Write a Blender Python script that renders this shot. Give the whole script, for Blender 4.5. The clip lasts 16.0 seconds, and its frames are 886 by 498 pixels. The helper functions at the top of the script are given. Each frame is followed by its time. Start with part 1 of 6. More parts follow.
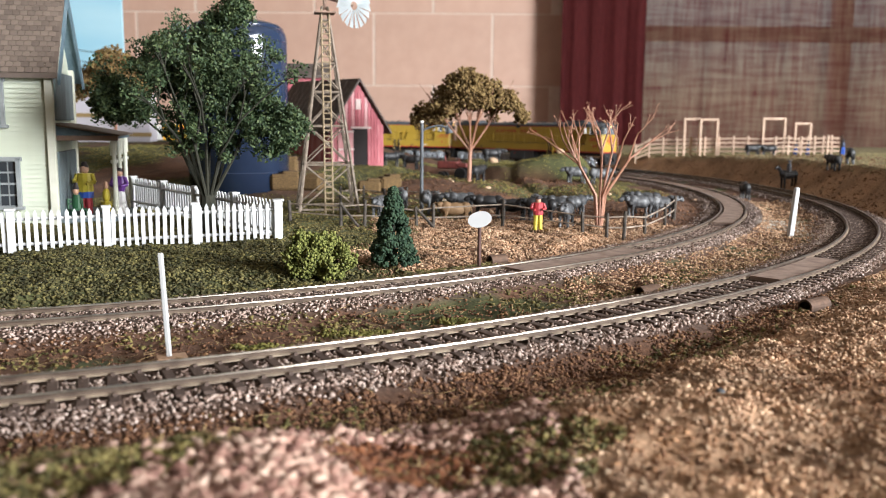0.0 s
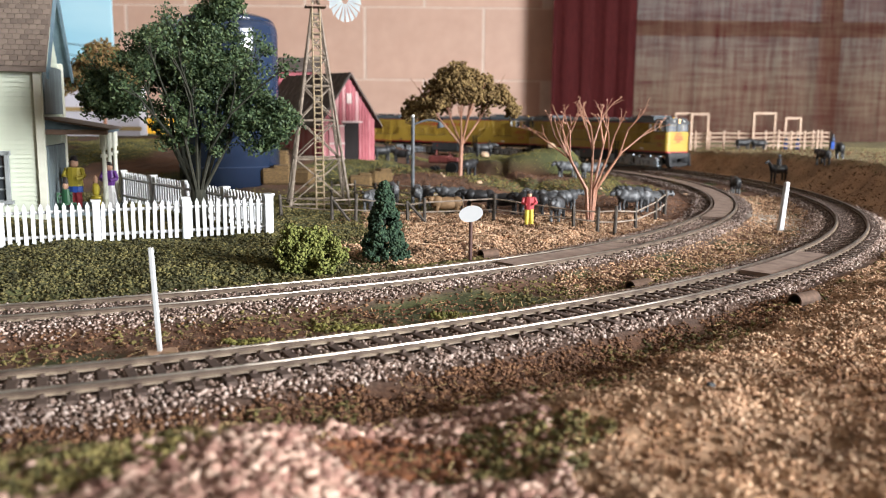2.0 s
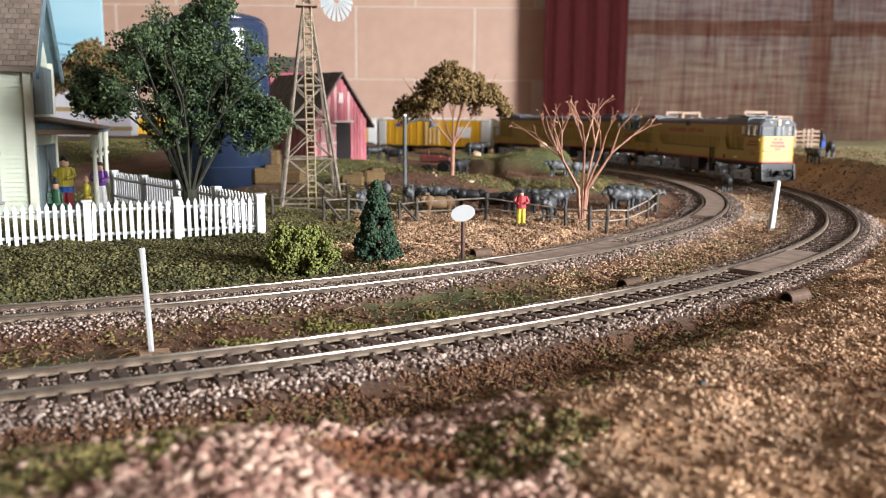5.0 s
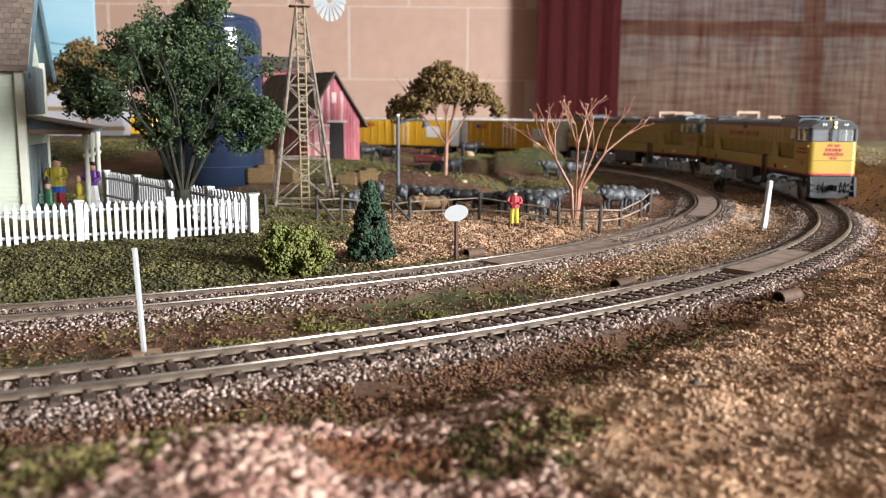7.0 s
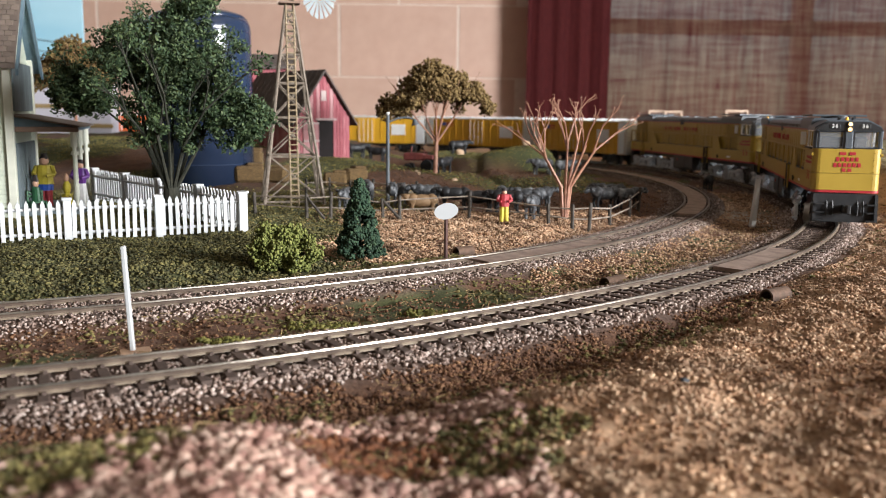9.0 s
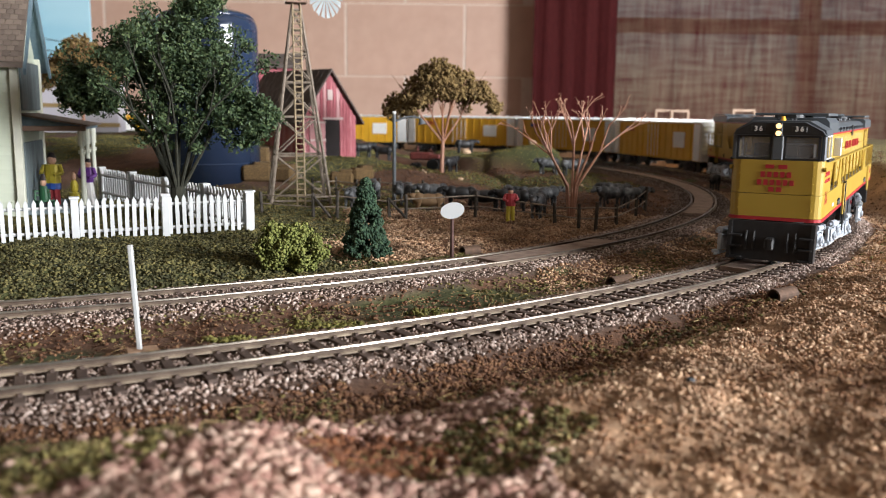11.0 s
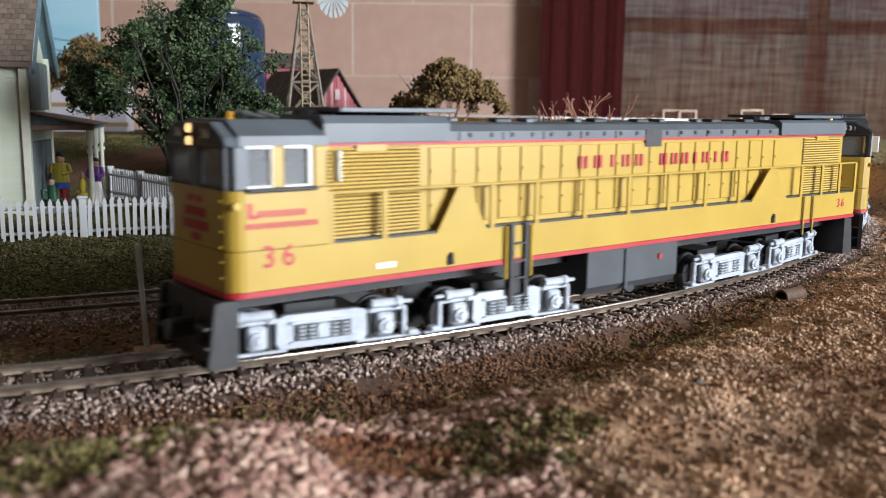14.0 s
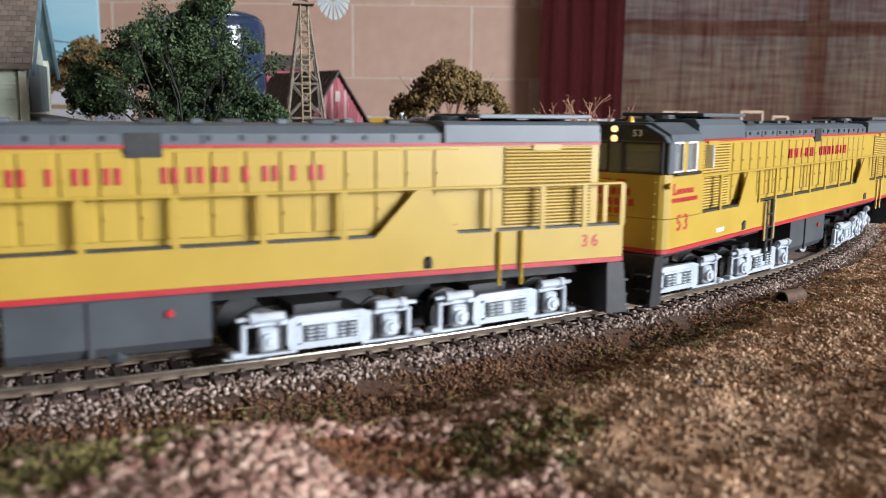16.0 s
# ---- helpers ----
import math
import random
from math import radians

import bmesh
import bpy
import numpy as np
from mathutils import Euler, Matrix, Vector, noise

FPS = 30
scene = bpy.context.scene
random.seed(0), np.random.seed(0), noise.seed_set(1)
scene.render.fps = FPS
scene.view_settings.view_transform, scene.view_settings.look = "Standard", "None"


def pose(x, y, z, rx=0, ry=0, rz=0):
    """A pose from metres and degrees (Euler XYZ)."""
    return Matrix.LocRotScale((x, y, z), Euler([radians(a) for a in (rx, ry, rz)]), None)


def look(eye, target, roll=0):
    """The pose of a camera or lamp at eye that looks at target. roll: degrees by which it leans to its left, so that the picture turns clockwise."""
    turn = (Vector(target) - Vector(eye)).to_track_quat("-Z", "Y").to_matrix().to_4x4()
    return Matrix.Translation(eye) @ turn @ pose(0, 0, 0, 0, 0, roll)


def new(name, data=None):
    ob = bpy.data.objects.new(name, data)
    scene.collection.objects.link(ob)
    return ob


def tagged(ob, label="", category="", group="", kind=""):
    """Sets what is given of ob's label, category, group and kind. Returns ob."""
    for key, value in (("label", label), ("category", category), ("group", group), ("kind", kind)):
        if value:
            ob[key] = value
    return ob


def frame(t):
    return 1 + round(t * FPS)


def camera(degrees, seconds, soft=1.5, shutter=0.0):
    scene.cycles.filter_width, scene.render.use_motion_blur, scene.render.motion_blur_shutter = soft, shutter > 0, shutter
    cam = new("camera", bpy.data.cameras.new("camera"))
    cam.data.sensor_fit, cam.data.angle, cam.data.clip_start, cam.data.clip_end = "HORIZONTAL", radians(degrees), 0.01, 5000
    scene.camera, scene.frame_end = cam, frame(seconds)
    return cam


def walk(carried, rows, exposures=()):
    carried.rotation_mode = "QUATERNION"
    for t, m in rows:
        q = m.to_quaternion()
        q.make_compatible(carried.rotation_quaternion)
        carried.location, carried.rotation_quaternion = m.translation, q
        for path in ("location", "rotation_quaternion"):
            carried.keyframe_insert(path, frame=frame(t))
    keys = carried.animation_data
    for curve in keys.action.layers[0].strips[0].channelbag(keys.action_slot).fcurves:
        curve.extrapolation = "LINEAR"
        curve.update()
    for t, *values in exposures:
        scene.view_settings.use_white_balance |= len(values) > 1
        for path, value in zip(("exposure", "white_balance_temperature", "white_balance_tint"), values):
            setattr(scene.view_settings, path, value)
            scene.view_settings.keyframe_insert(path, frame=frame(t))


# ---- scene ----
cam = camera(54.15, 16.0, 0.8, 0.5)
EYE = (0.0, 0.0, 0.0621)
# seconds, turn to the right, tilt down, roll (degrees)
TURNS = [(0, 0.000, 8.474, 0.428), (0.5, 0.110, 8.529, 0.419), (1, 0.400, 8.683, 0.480), (1.5, 0.551, 8.945, 0.490),
         (2, 0.590, 8.839, 0.490), (2.5, 0.717, 8.983, 0.500), (3, 0.832, 8.979, 0.480), (3.5, 0.914, 8.973, 0.480),
         (4, 0.986, 8.869, 0.440), (6.5, 1.404, 8.886, 0.429), (7, 1.557, 8.878, 0.438), (7.5, 1.691, 8.948, 0.429),
         (8, 1.865, 8.975, 0.444), (8.5, 2.109, 8.994, 0.530), (9, 2.238, 8.992, 0.549), (11.5, 1.678, 9.059, 0.578),
         (12, 1.558, 9.066, 0.606), (12.5, 1.474, 9.060, 0.630), (13, 1.429, 9.061, 0.636), (13.5, 1.408, 9.089, 0.632),
         (14, 1.364, 9.070, 0.610), (14.5, 1.294, 8.853, 0.601), (15, 1.299, 8.851, 0.580), (15.5, 1.364, 8.941, 0.572),
         (16, 1.354, 8.959, 0.577)]
walk(cam, [(t, pose(*EYE, 90 - tilt, 0, -turn) @ pose(0, 0, 0, 0, 0, roll)) for t, turn, tilt, roll in TURNS],
     [(0, -0.04, 6500, 10), (6.5, -0.06, 6500, 10), (8.5, -0.18, 6500, 10), (11.5, -0.32, 6500, 10), (13, -0.46, 6400, 10), (14.5, -0.70, 6150, 9), (16, -0.68, 6150, 9)])
cam.data.dof.use_dof = True
cam.data.dof.focus_distance = 0.35
cam.data.dof.aperture_fstop = 24.0

# ---- light ----
world = bpy.data.worlds.new("world")
scene.world = world
world.use_nodes = True
wn = world.node_tree.nodes
sky = wn.new("ShaderNodeTexSky")
sky.sky_type, sky.sun_disc, sky.sun_elevation, sky.sun_rotation = "NISHITA", False, radians(40), radians(120)
world.node_tree.links.new(sky.outputs[0], wn["Background"].inputs[0])
wn["Background"].inputs[1].default_value = 0.12

def window_light(name, place, target, sx, sy, watts, colour=(1, 1, 1)):
    lamp = bpy.data.lights.new(name, "AREA")
    lamp.shape, lamp.size, lamp.size_y, lamp.energy, lamp.color = "RECTANGLE", sx, sy, watts, colour
    ob = new(name, lamp)
    ob.matrix_world = look(place, target)
    return ob

for y, watts in ((-0.40, 70), (-1.15, 170)):
    window_light("window_daylight", (2.17, y, 0.56), (0.0, 0.35, 0.06), 0.66, 0.92, watts, (0.95, 0.97, 1.0))
window_light("window_daylight", (1.38, 3.20, 0.65), (1.38, 0.0, 0.65), 1.6, 1.6, 13, (0.95, 0.98, 1.0))

# ---- materials ----
def mat(name, cols, scale=300, rough=0.6, metal=0.0, bump=0.0, big=0.0, island=0.0, rand=0.0, spec=0.5, bscale=None, stretch=(1, 1, 1), glow=0.0):
    m = bpy.data.materials.new(name)
    m.use_nodes = True
    nt = m.node_tree
    n, l = nt.nodes, nt.links
    b = n["Principled BSDF"]
    b.inputs["Roughness"].default_value, b.inputs["Metallic"].default_value = rough, metal
    b.inputs["Specular IOR Level"].default_value = spec
    tc = n.new("ShaderNodeTexCoord")
    mp = n.new("ShaderNodeMapping")
    mp.inputs["Scale"].default_value = stretch
    l.new(tc.outputs["Object"], mp.inputs[0])
    nz = n.new("ShaderNodeTexNoise")
    nz.inputs["Scale"].default_value, nz.inputs["Detail"].default_value = scale, 4
    l.new(mp.outputs[0], nz.inputs["Vector"])
    rp = n.new("ShaderNodeValToRGB")
    e = rp.color_ramp.elements
    for i, c in enumerate(cols):
        p = 0.3 + 0.4 * i / max(1, len(cols) - 1)
        el = e[i] if i < 2 else e.new(p)
        el.position, el.color = p, (*c, 1)
    if len(cols) == 1:
        e[1].color = (*cols[0], 1)
    fac = nz.outputs[0]
    if island or rand:
        src = n.new("ShaderNodeNewGeometry").outputs["Random Per Island"] if island else n.new("ShaderNodeObjectInfo").outputs["Random"]
        k = n.new("ShaderNodeMix")
        k.inputs[0].default_value = island or rand
        l.new(fac, k.inputs[2]), l.new(src, k.inputs[3])
        mr = n.new("ShaderNodeMapRange")
        mr.inputs[1].default_value, mr.inputs[2].default_value = 0.1, 0.9
        mr.inputs[3].default_value, mr.inputs[4].default_value = 0.3, 0.7
        l.new(k.outputs[0], mr.inputs[0])
        fac = mr.outputs[0]
    l.new(fac, rp.inputs[0])
    col = rp.outputs[0]
    if big:
        nb = n.new("ShaderNodeTexNoise")
        nb.inputs["Scale"].default_value, nb.inputs["Detail"].default_value = scale / 12, 3
        l.new(mp.outputs[0], nb.inputs["Vector"])
        hs = n.new("ShaderNodeHueSaturation")
        mr = n.new("ShaderNodeMapRange")
        mr.inputs[1].default_value, mr.inputs[2].default_value = 0.3, 0.7
        mr.inputs[3].default_value, mr.inputs[4].default_value = 1 - big, 1 + big
        l.new(nb.outputs[0], mr.inputs[0]), l.new(mr.outputs[0], hs.inputs["Value"]), l.new(col, hs.inputs["Color"])
        col = hs.outputs[0]
    l.new(col, b.inputs["Base Color"])
    if bump:
        bp = n.new("ShaderNodeBump")
        bp.inputs["Strength"].default_value, bp.inputs["Distance"].default_value = bump, 0.0006
        nn = n.new("ShaderNodeTexNoise")
        nn.inputs["Scale"].default_value, nn.inputs["Detail"].default_value = bscale or scale * 2, 5
        l.new(mp.outputs[0], nn.inputs["Vector"])
        l.new(nn.outputs[0], bp.inputs["Height"]), l.new(bp.outputs[0], b.inputs["Normal"])
    if glow:
        b.inputs["Emission Color"].default_value = (*cols[0], 1)
        b.inputs["Emission Strength"].default_value = glow
    return m

M_YELLOW = mat("yellow_paint", [(0.38, 0.250, 0.034), (0.43, 0.288, 0.044)], 60, 0.38, bump=0.03)
M_YELLOWD = mat("yellow_louvre", [(0.46, 0.30, 0.04), (0.50, 0.33, 0.045)], 60, 0.5)
M_GREY = mat("grey_paint", [(0.075, 0.088, 0.10), (0.095, 0.11, 0.125)], 80, 0.42, bump=0.05)
M_DGREY = mat("dark_grey_paint", [(0.020, 0.022, 0.025), (0.032, 0.034, 0.038)], 120, 0.5, bump=0.05)
M_TANK = mat("grey_tank_paint", [(0.045, 0.050, 0.056), (0.062, 0.068, 0.075)], 100, 0.45, bump=0.05)
M_RED = mat("red_paint", [(0.36, 0.016, 0.026), (0.42, 0.024, 0.032)], 200, 0.45)
M_SILVER = mat("silver_paint", [(0.40, 0.44, 0.49), (0.54, 0.58, 0.63)], 300, 0.35, metal=0.2, bump=0.1)
M_CARS = mat("car_silver", [(0.66, 0.67, 0.66), (0.80, 0.80, 0.78)], 90, 0.35, metal=0.2)
M_STEEL = mat("wheel_steel", [(0.35, 0.34, 0.33), (0.5, 0.49, 0.47)], 400, 0.3, metal=0.9)
M_BLACK = mat("black_plastic", [(0.012, 0.012, 0.013), (0.025, 0.025, 0.026)], 300, 0.5)
M_HEAD = mat("rail_head", [(0.13, 0.105, 0.082), (0.38, 0.345, 0.29)], 45, 0.28, metal=0.8, big=0.25, bump=0.15)
M_RUST = mat("rail_side", [(0.12, 0.085, 0.06), (0.31, 0.245, 0.175)], 180, 0.6, bump=0.1, big=0.25)
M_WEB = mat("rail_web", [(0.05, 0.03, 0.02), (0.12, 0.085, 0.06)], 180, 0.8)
M_TIE = mat("tie_wood", [(0.05, 0.030, 0.023), (0.115, 0.078, 0.06)], 500, 0.8, bump=0.4, rand=0.4)
M_BALLAST = mat("ballast_stone", [(0.12, 0.072, 0.052), (0.31, 0.22, 0.178), (0.56, 0.455, 0.395)], 900, 0.85, bump=0.2, island=0.75, big=0.25)
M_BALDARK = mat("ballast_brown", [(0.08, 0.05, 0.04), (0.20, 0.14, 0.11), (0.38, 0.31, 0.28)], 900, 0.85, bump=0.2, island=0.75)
M_TAN = mat("tan_gravel", [(0.20, 0.102, 0.055), (0.38, 0.225, 0.128), (0.62, 0.45, 0.30)], 700, 0.85, bump=0.3, island=0.6, big=0.38)
M_PINK = mat("pink_gravel", [(0.14, 0.06, 0.045), (0.31, 0.18, 0.135), (0.50, 0.36, 0.28)], 700, 0.85, bump=0.3, island=0.7, big=0.3)
M_MOSS = mat("moss_foam", [(0.045, 0.041, 0.012), (0.11, 0.092, 0.027), (0.22, 0.175, 0.06)], 900, 0.95, bump=0.4, island=0.7, big=0.35)
M_GRASS = mat("grass_foam", [(0.028, 0.029, 0.009), (0.068, 0.062, 0.018), (0.16, 0.135, 0.045)], 900, 0.95, bump=0.4, island=0.7, big=0.35)
M_LITTER = mat("brown_litter", [(0.06, 0.026, 0.013), (0.145, 0.066, 0.033), (0.28, 0.15, 0.075)], 900, 0.95, bump=0.4, island=0.7)
M_STRAW = mat("straw_fibre", [(0.20, 0.13, 0.05), (0.42, 0.30, 0.14)], 500, 0.9, island=0.6)
M_LAMP = mat("lit_headlight", [(1.0, 0.62, 0.25)], 100, 0.3, glow=3.0)

def glass_mat(name, colour, rough=0.05, alpha=0.25):
    m = bpy.data.materials.new(name)
    m.use_nodes = True
    b = m.node_tree.nodes["Principled BSDF"]
    b.inputs["Base Color"].default_value = (*colour, 1)
    b.inputs["Roughness"].default_value = rough
    b.inputs["Alpha"].default_value = alpha
    return m

M_GLASS = glass_mat("window_glass", (0.42, 0.44, 0.46), 0.06, 0.26)

# ---- builders ----
def box(bm, c, s, rot=0.0, bevel=0.0, top=None):
    """An upright block; top: scale of its upper face."""
    r = bmesh.ops.create_cube(bm, size=1)
    vs = r["verts"]
    for v in vs:
        k = top if (top and v.co.z > 0) else (1, 1)
        v.co = Vector((v.co.x * s[0] * k[0], v.co.y * s[1] * k[1], v.co.z * s[2]))
    if bevel:
        es = list({e for v in vs for e in v.link_edges})
        r = bmesh.ops.bevel(bm, geom=es + vs, offset=bevel, segments=1, affect="EDGES")
        vs = list({v for f in r["faces"] for v in f.verts} | {v for v in vs if v.is_valid})
    m = Matrix.Translation(c) @ Matrix.Rotation(rot, 4, "Z")
    for v in vs:
        v.co = m @ v.co
    return vs

def rod(bm, a, b, r0, r1=None, n=8, caps=True):
    a, b = Vector(a), Vector(b)
    d = b - a
    r1 = r0 if r1 is None else r1
    m = Matrix.Translation((a + b) / 2) @ d.to_track_quat("Z", "Y").to_matrix().to_4x4()
    return bmesh.ops.create_cone(bm, cap_ends=caps, segments=n, radius1=r0, radius2=r1, depth=d.length, matrix=m)["verts"]

def ball(bm, c, s, sub=2, rot=(0, 0, 0)):
    m = Matrix.LocRotScale(c, Euler(rot), s)
    return bmesh.ops.create_icosphere(bm, subdivisions=sub, radius=1, matrix=m)["verts"]

def prism(bm, pts, y0, y1, axis="y"):
    """A flat outline (u, v) swept from y0 to y1 along an axis."""
    def put(u, v, w):
        return (u, w, v) if axis == "y" else ((w, u, v) if axis == "x" else (u, v, w))
    a = [bm.verts.new(put(u, v, y0)) for u, v in pts]
    b = [bm.verts.new(put(u, v, y1)) for u, v in pts]
    k = len(pts)
    fs = [bm.faces.new(a), bm.faces.new(b[::-1])]
    for i in range(k):
        fs.append(bm.faces.new((a[i], b[i], b[(i + 1) % k], a[(i + 1) % k])))
    bmesh.ops.recalc_face_normals(bm, faces=fs)
    return fs

def mesh_of(name, bm, material, smooth=False):
    me = bpy.data.meshes.new(name)
    bm.to_mesh(me)
    bm.free()
    for m in (material if isinstance(material, (list, tuple)) else [material]):
        me.materials.append(m)
    if smooth:
        me.shade_smooth()
    return me

def part(name, bm, material, parent, label="", smooth=False):
    ob = new(name, mesh_of(name, bm, material, smooth) if isinstance(bm, bmesh.types.BMesh) else bm)
    ob.parent = parent
    return tagged(ob, label)

def thing(name, label, category, m=None, group="", kind=""):
    ob = new(name)
    ob.empty_display_size = 0.01
    if m is not None:
        ob.matrix_basis = m
    return tagged(ob, label, category, group, kind)

def solid(name, bm, material, label, category, m=None, group="", kind="", smooth=False):
    ob = new(name, mesh_of(name, bm, material, smooth))
    if m is not None:
        ob.matrix_basis = m
    return tagged(ob, label, category, group, kind)

def BM():
    return bmesh.new()

def raw_mesh(name, verts, faces, material, smooth=False):
    """Mesh from arrays: verts n x 3, faces m x k."""
    me = bpy.data.meshes.new(name)
    nf, k = faces.shape
    me.vertices.add(len(verts)), me.loops.add(nf * k), me.polygons.add(nf)
    me.vertices.foreach_set("co", verts.astype(np.float32).ravel())
    me.loops.foreach_set("vertex_index", faces.astype(np.int32).ravel())
    me.polygons.foreach_set("loop_start", np.arange(0, nf * k, k, dtype=np.int32))
    me.update(calc_edges=True)
    me.materials.append(material)
    if smooth:
        me.shade_smooth()
    return me

# ---- the two curved tracks: length, heading and curvature ----
KNOTS = np.linspace(0, 1.5, 11)

def curve_line(x0, y0, h, ks, back):
    s = np.arange(-0.5, 3.6, 0.0025)
    i0 = int(np.argmin(np.abs(s)))
    k = np.interp(s, KNOTS, ks)
    k[s < 0] = 0
    th = h + np.concatenate([[0], np.cumsum((k[1:] + k[:-1]) / 2 * 0.0025)])
    th -= th[i0] - h
    th = np.minimum(th, math.pi)
    c, sn = np.cos(th), np.sin(th)
    x = np.concatenate([[0], np.cumsum((c[1:] + c[:-1]) / 2 * 0.0025)])
    y = np.concatenate([[0], np.cumsum((sn[1:] + sn[:-1]) / 2 * 0.0025)])
    return s, x - x[i0] + x0, y - y[i0] + y0, th

TA = curve_line(-0.153, 0.1785, 0.2611, [2.1414, 1.2974, 1.5406, 1.5939, 1.7835, 1.3895, 1.1852, 1.2945, 1.5659, 1.8654, 2.0594], 0)
TB = curve_line(-0.1649, 0.2632, 0.3086, [1.7961, 1.571, 1.8003, 1.7244, 1.703, 1.6491, 1.7616, 1.9171, 1.9922, 2.0107, 2.0105], 0)

def on(T, s):
    return float(np.interp(s, T[0], T[1])), float(np.interp(s, T[0], T[2])), float(np.interp(s, T[0], T[3]))

def offset_of(T, x, y):
    """Signed distance from a track (positive on its outer, right-hand side) and the length along it."""
    x, y = np.asarray(x, float), np.asarray(y, float)
    px, py, th, ss = T[1][::6], T[2][::6], T[3][::6], T[0][::6]
    xf, yf = x.ravel(), y.ravel()
    best = np.empty(len(xf))
    at = np.empty(len(xf), int)
    for i in range(0, len(xf), 20000):
        d = (xf[i:i + 20000, None] - px) ** 2 + (yf[i:i + 20000, None] - py) ** 2
        at[i:i + 20000] = d.argmin(1)
    dx, dy = xf - px[at], yf - py[at]
    along = dx * np.cos(th[at]) + dy * np.sin(th[at])
    side = dx * np.sin(th[at]) - dy * np.cos(th[at])
    best = np.where(np.abs(along) > 0.02, np.sign(side + 1e-9) * np.hypot(dx, dy), side)
    return best.reshape(x.shape), (ss[at] + np.clip(along, -0.02, 0.02)).reshape(x.shape)

def ss(a, b, v):
    t = np.clip((v - a) / (b - a), 0, 1)
    return t * t * (3 - 2 * t)

def vnoise(x, y, scale, seed=0):
    """Smooth value noise on arrays."""
    r = np.random.RandomState(seed)
    g = r.rand(64, 64)
    u, v = np.asarray(x) * scale + 7.3, np.asarray(y) * scale + 3.1
    i, j = np.floor(u).astype(int), np.floor(v).astype(int)
    a, b = u - i, v - j
    a, b = a * a * (3 - 2 * a), b * b * (3 - 2 * b)
    i, j, i1, j1 = i % 64, j % 64, (i + 1) % 64, (j + 1) % 64
    return (g[i, j] * (1 - a) + g[i1, j] * a) * (1 - b) + (g[i, j1] * (1 - a) + g[i1, j1] * a) * b

def bumpy(x, y, cx, cy, rx, ry):
    return np.clip(1 - ((x - cx) / rx) ** 2 - ((y - cy) / ry) ** 2, 0, 1)

def crest(sa):
    """How far from the outer track the near bank has its crest."""
    return np.interp(sa, [0.0, 0.12, 0.20, 0.27, 0.35], [0.070, 0.074, 0.062, 0.047, 0.037])

def ground_z(x, y, fine=True):
    x, y = np.asarray(x, float), np.asarray(y, float)
    a, sa = offset_of(TA, x, y)
    b, sb = offset_of(TB, x, y)
    z = np.full(x.shape, -0.0065) + 0.002 * (vnoise(x, y, 40, 1) - 0.5)
    # bank outside the outer track
    near = 1 - ss(0.42, 0.62, sa)
    ridge = 0.0072 + 0.0095 * ss(0.004, -0.035, x) + 0.006 * ss(crest(sa), crest(sa) + 0.09, a) - 0.002 * bumpy(x, y, -0.0075, 0.142, 0.020, 0.018) + 0.003 * bumpy(x, y, 0.045, 0.165, 0.03, 0.02)
    ac = crest(sa)
    z = z + near * ss(ac - 0.034, ac + 0.012, a) * ridge
    z = z + near * 0.0035 * (vnoise(x, y, 28, 2) - 0.5) * ss(ac - 0.015, ac + 0.01, a)
    far = ss(0.50, 0.75, sa)
    z = z + far * ss(0.028, 0.075, a) * (0.030 - 0.010 * ss(0.95, 1.3, sa))
    z = z - near * 0.0015 * np.clip(1 - ((a - 0.038) / 0.014) ** 2, 0, 1)
    # yard and farm inside the inner track
    ins = ss(0.020, 0.05, -b)
    z = z + ins * 0.0045
    farm = ss(0.60, 0.95, y) * ss(0.06, -0.16, x) * ins
    z = z + farm * 0.031
    z = z + ins * (0.018 + 0.006 * vnoise(x, y, 16, 5)) * ss(0.0, 0.5, bumpy(x, y, 0.085, 0.90, 0.078, 0.10) + 0.16 * (vnoise(x, y, 24, 27) - 0.5))
    z = z + ins * 0.010 * np.sqrt(bumpy(x, y, 0.015, 0.76, 0.075, 0.09))
    z = z + ins * 0.010 * np.sqrt(bumpy(x, y, 0.115, 0.80, 0.05, 0.12))
    z = z + ins * 0.004 * (vnoise(x, y, 22, 3) - 0.5) * ss(0.45, 0.8, y)
    # raised beds of the tracks
    for o in (a, b):
        bed = 1 - ss(0.0165, 0.030, np.abs(o))
        z = z * (1 - bed) + (-0.0035) * bed
    if fine:
        bed = np.minimum(ss(0.017, 0.03, np.abs(a)), ss(0.017, 0.03, np.abs(b)))
        z = z + (0.0004 + 0.0010 * bed) * (vnoise(x, y, 330, 4) - 0.5) + bed * 0.0016 * (vnoise(x, y, 120, 6) - 0.5)
    return z

def gz(x, y):
    return float(ground_z(np.array([x]), np.array([y]))[0])

# ---- room ----
def slab(name, c, s, material, label, category="wall"):
    b = BM()
    box(b, c, s)
    return solid(name, b, material, label, category, kind="structure")

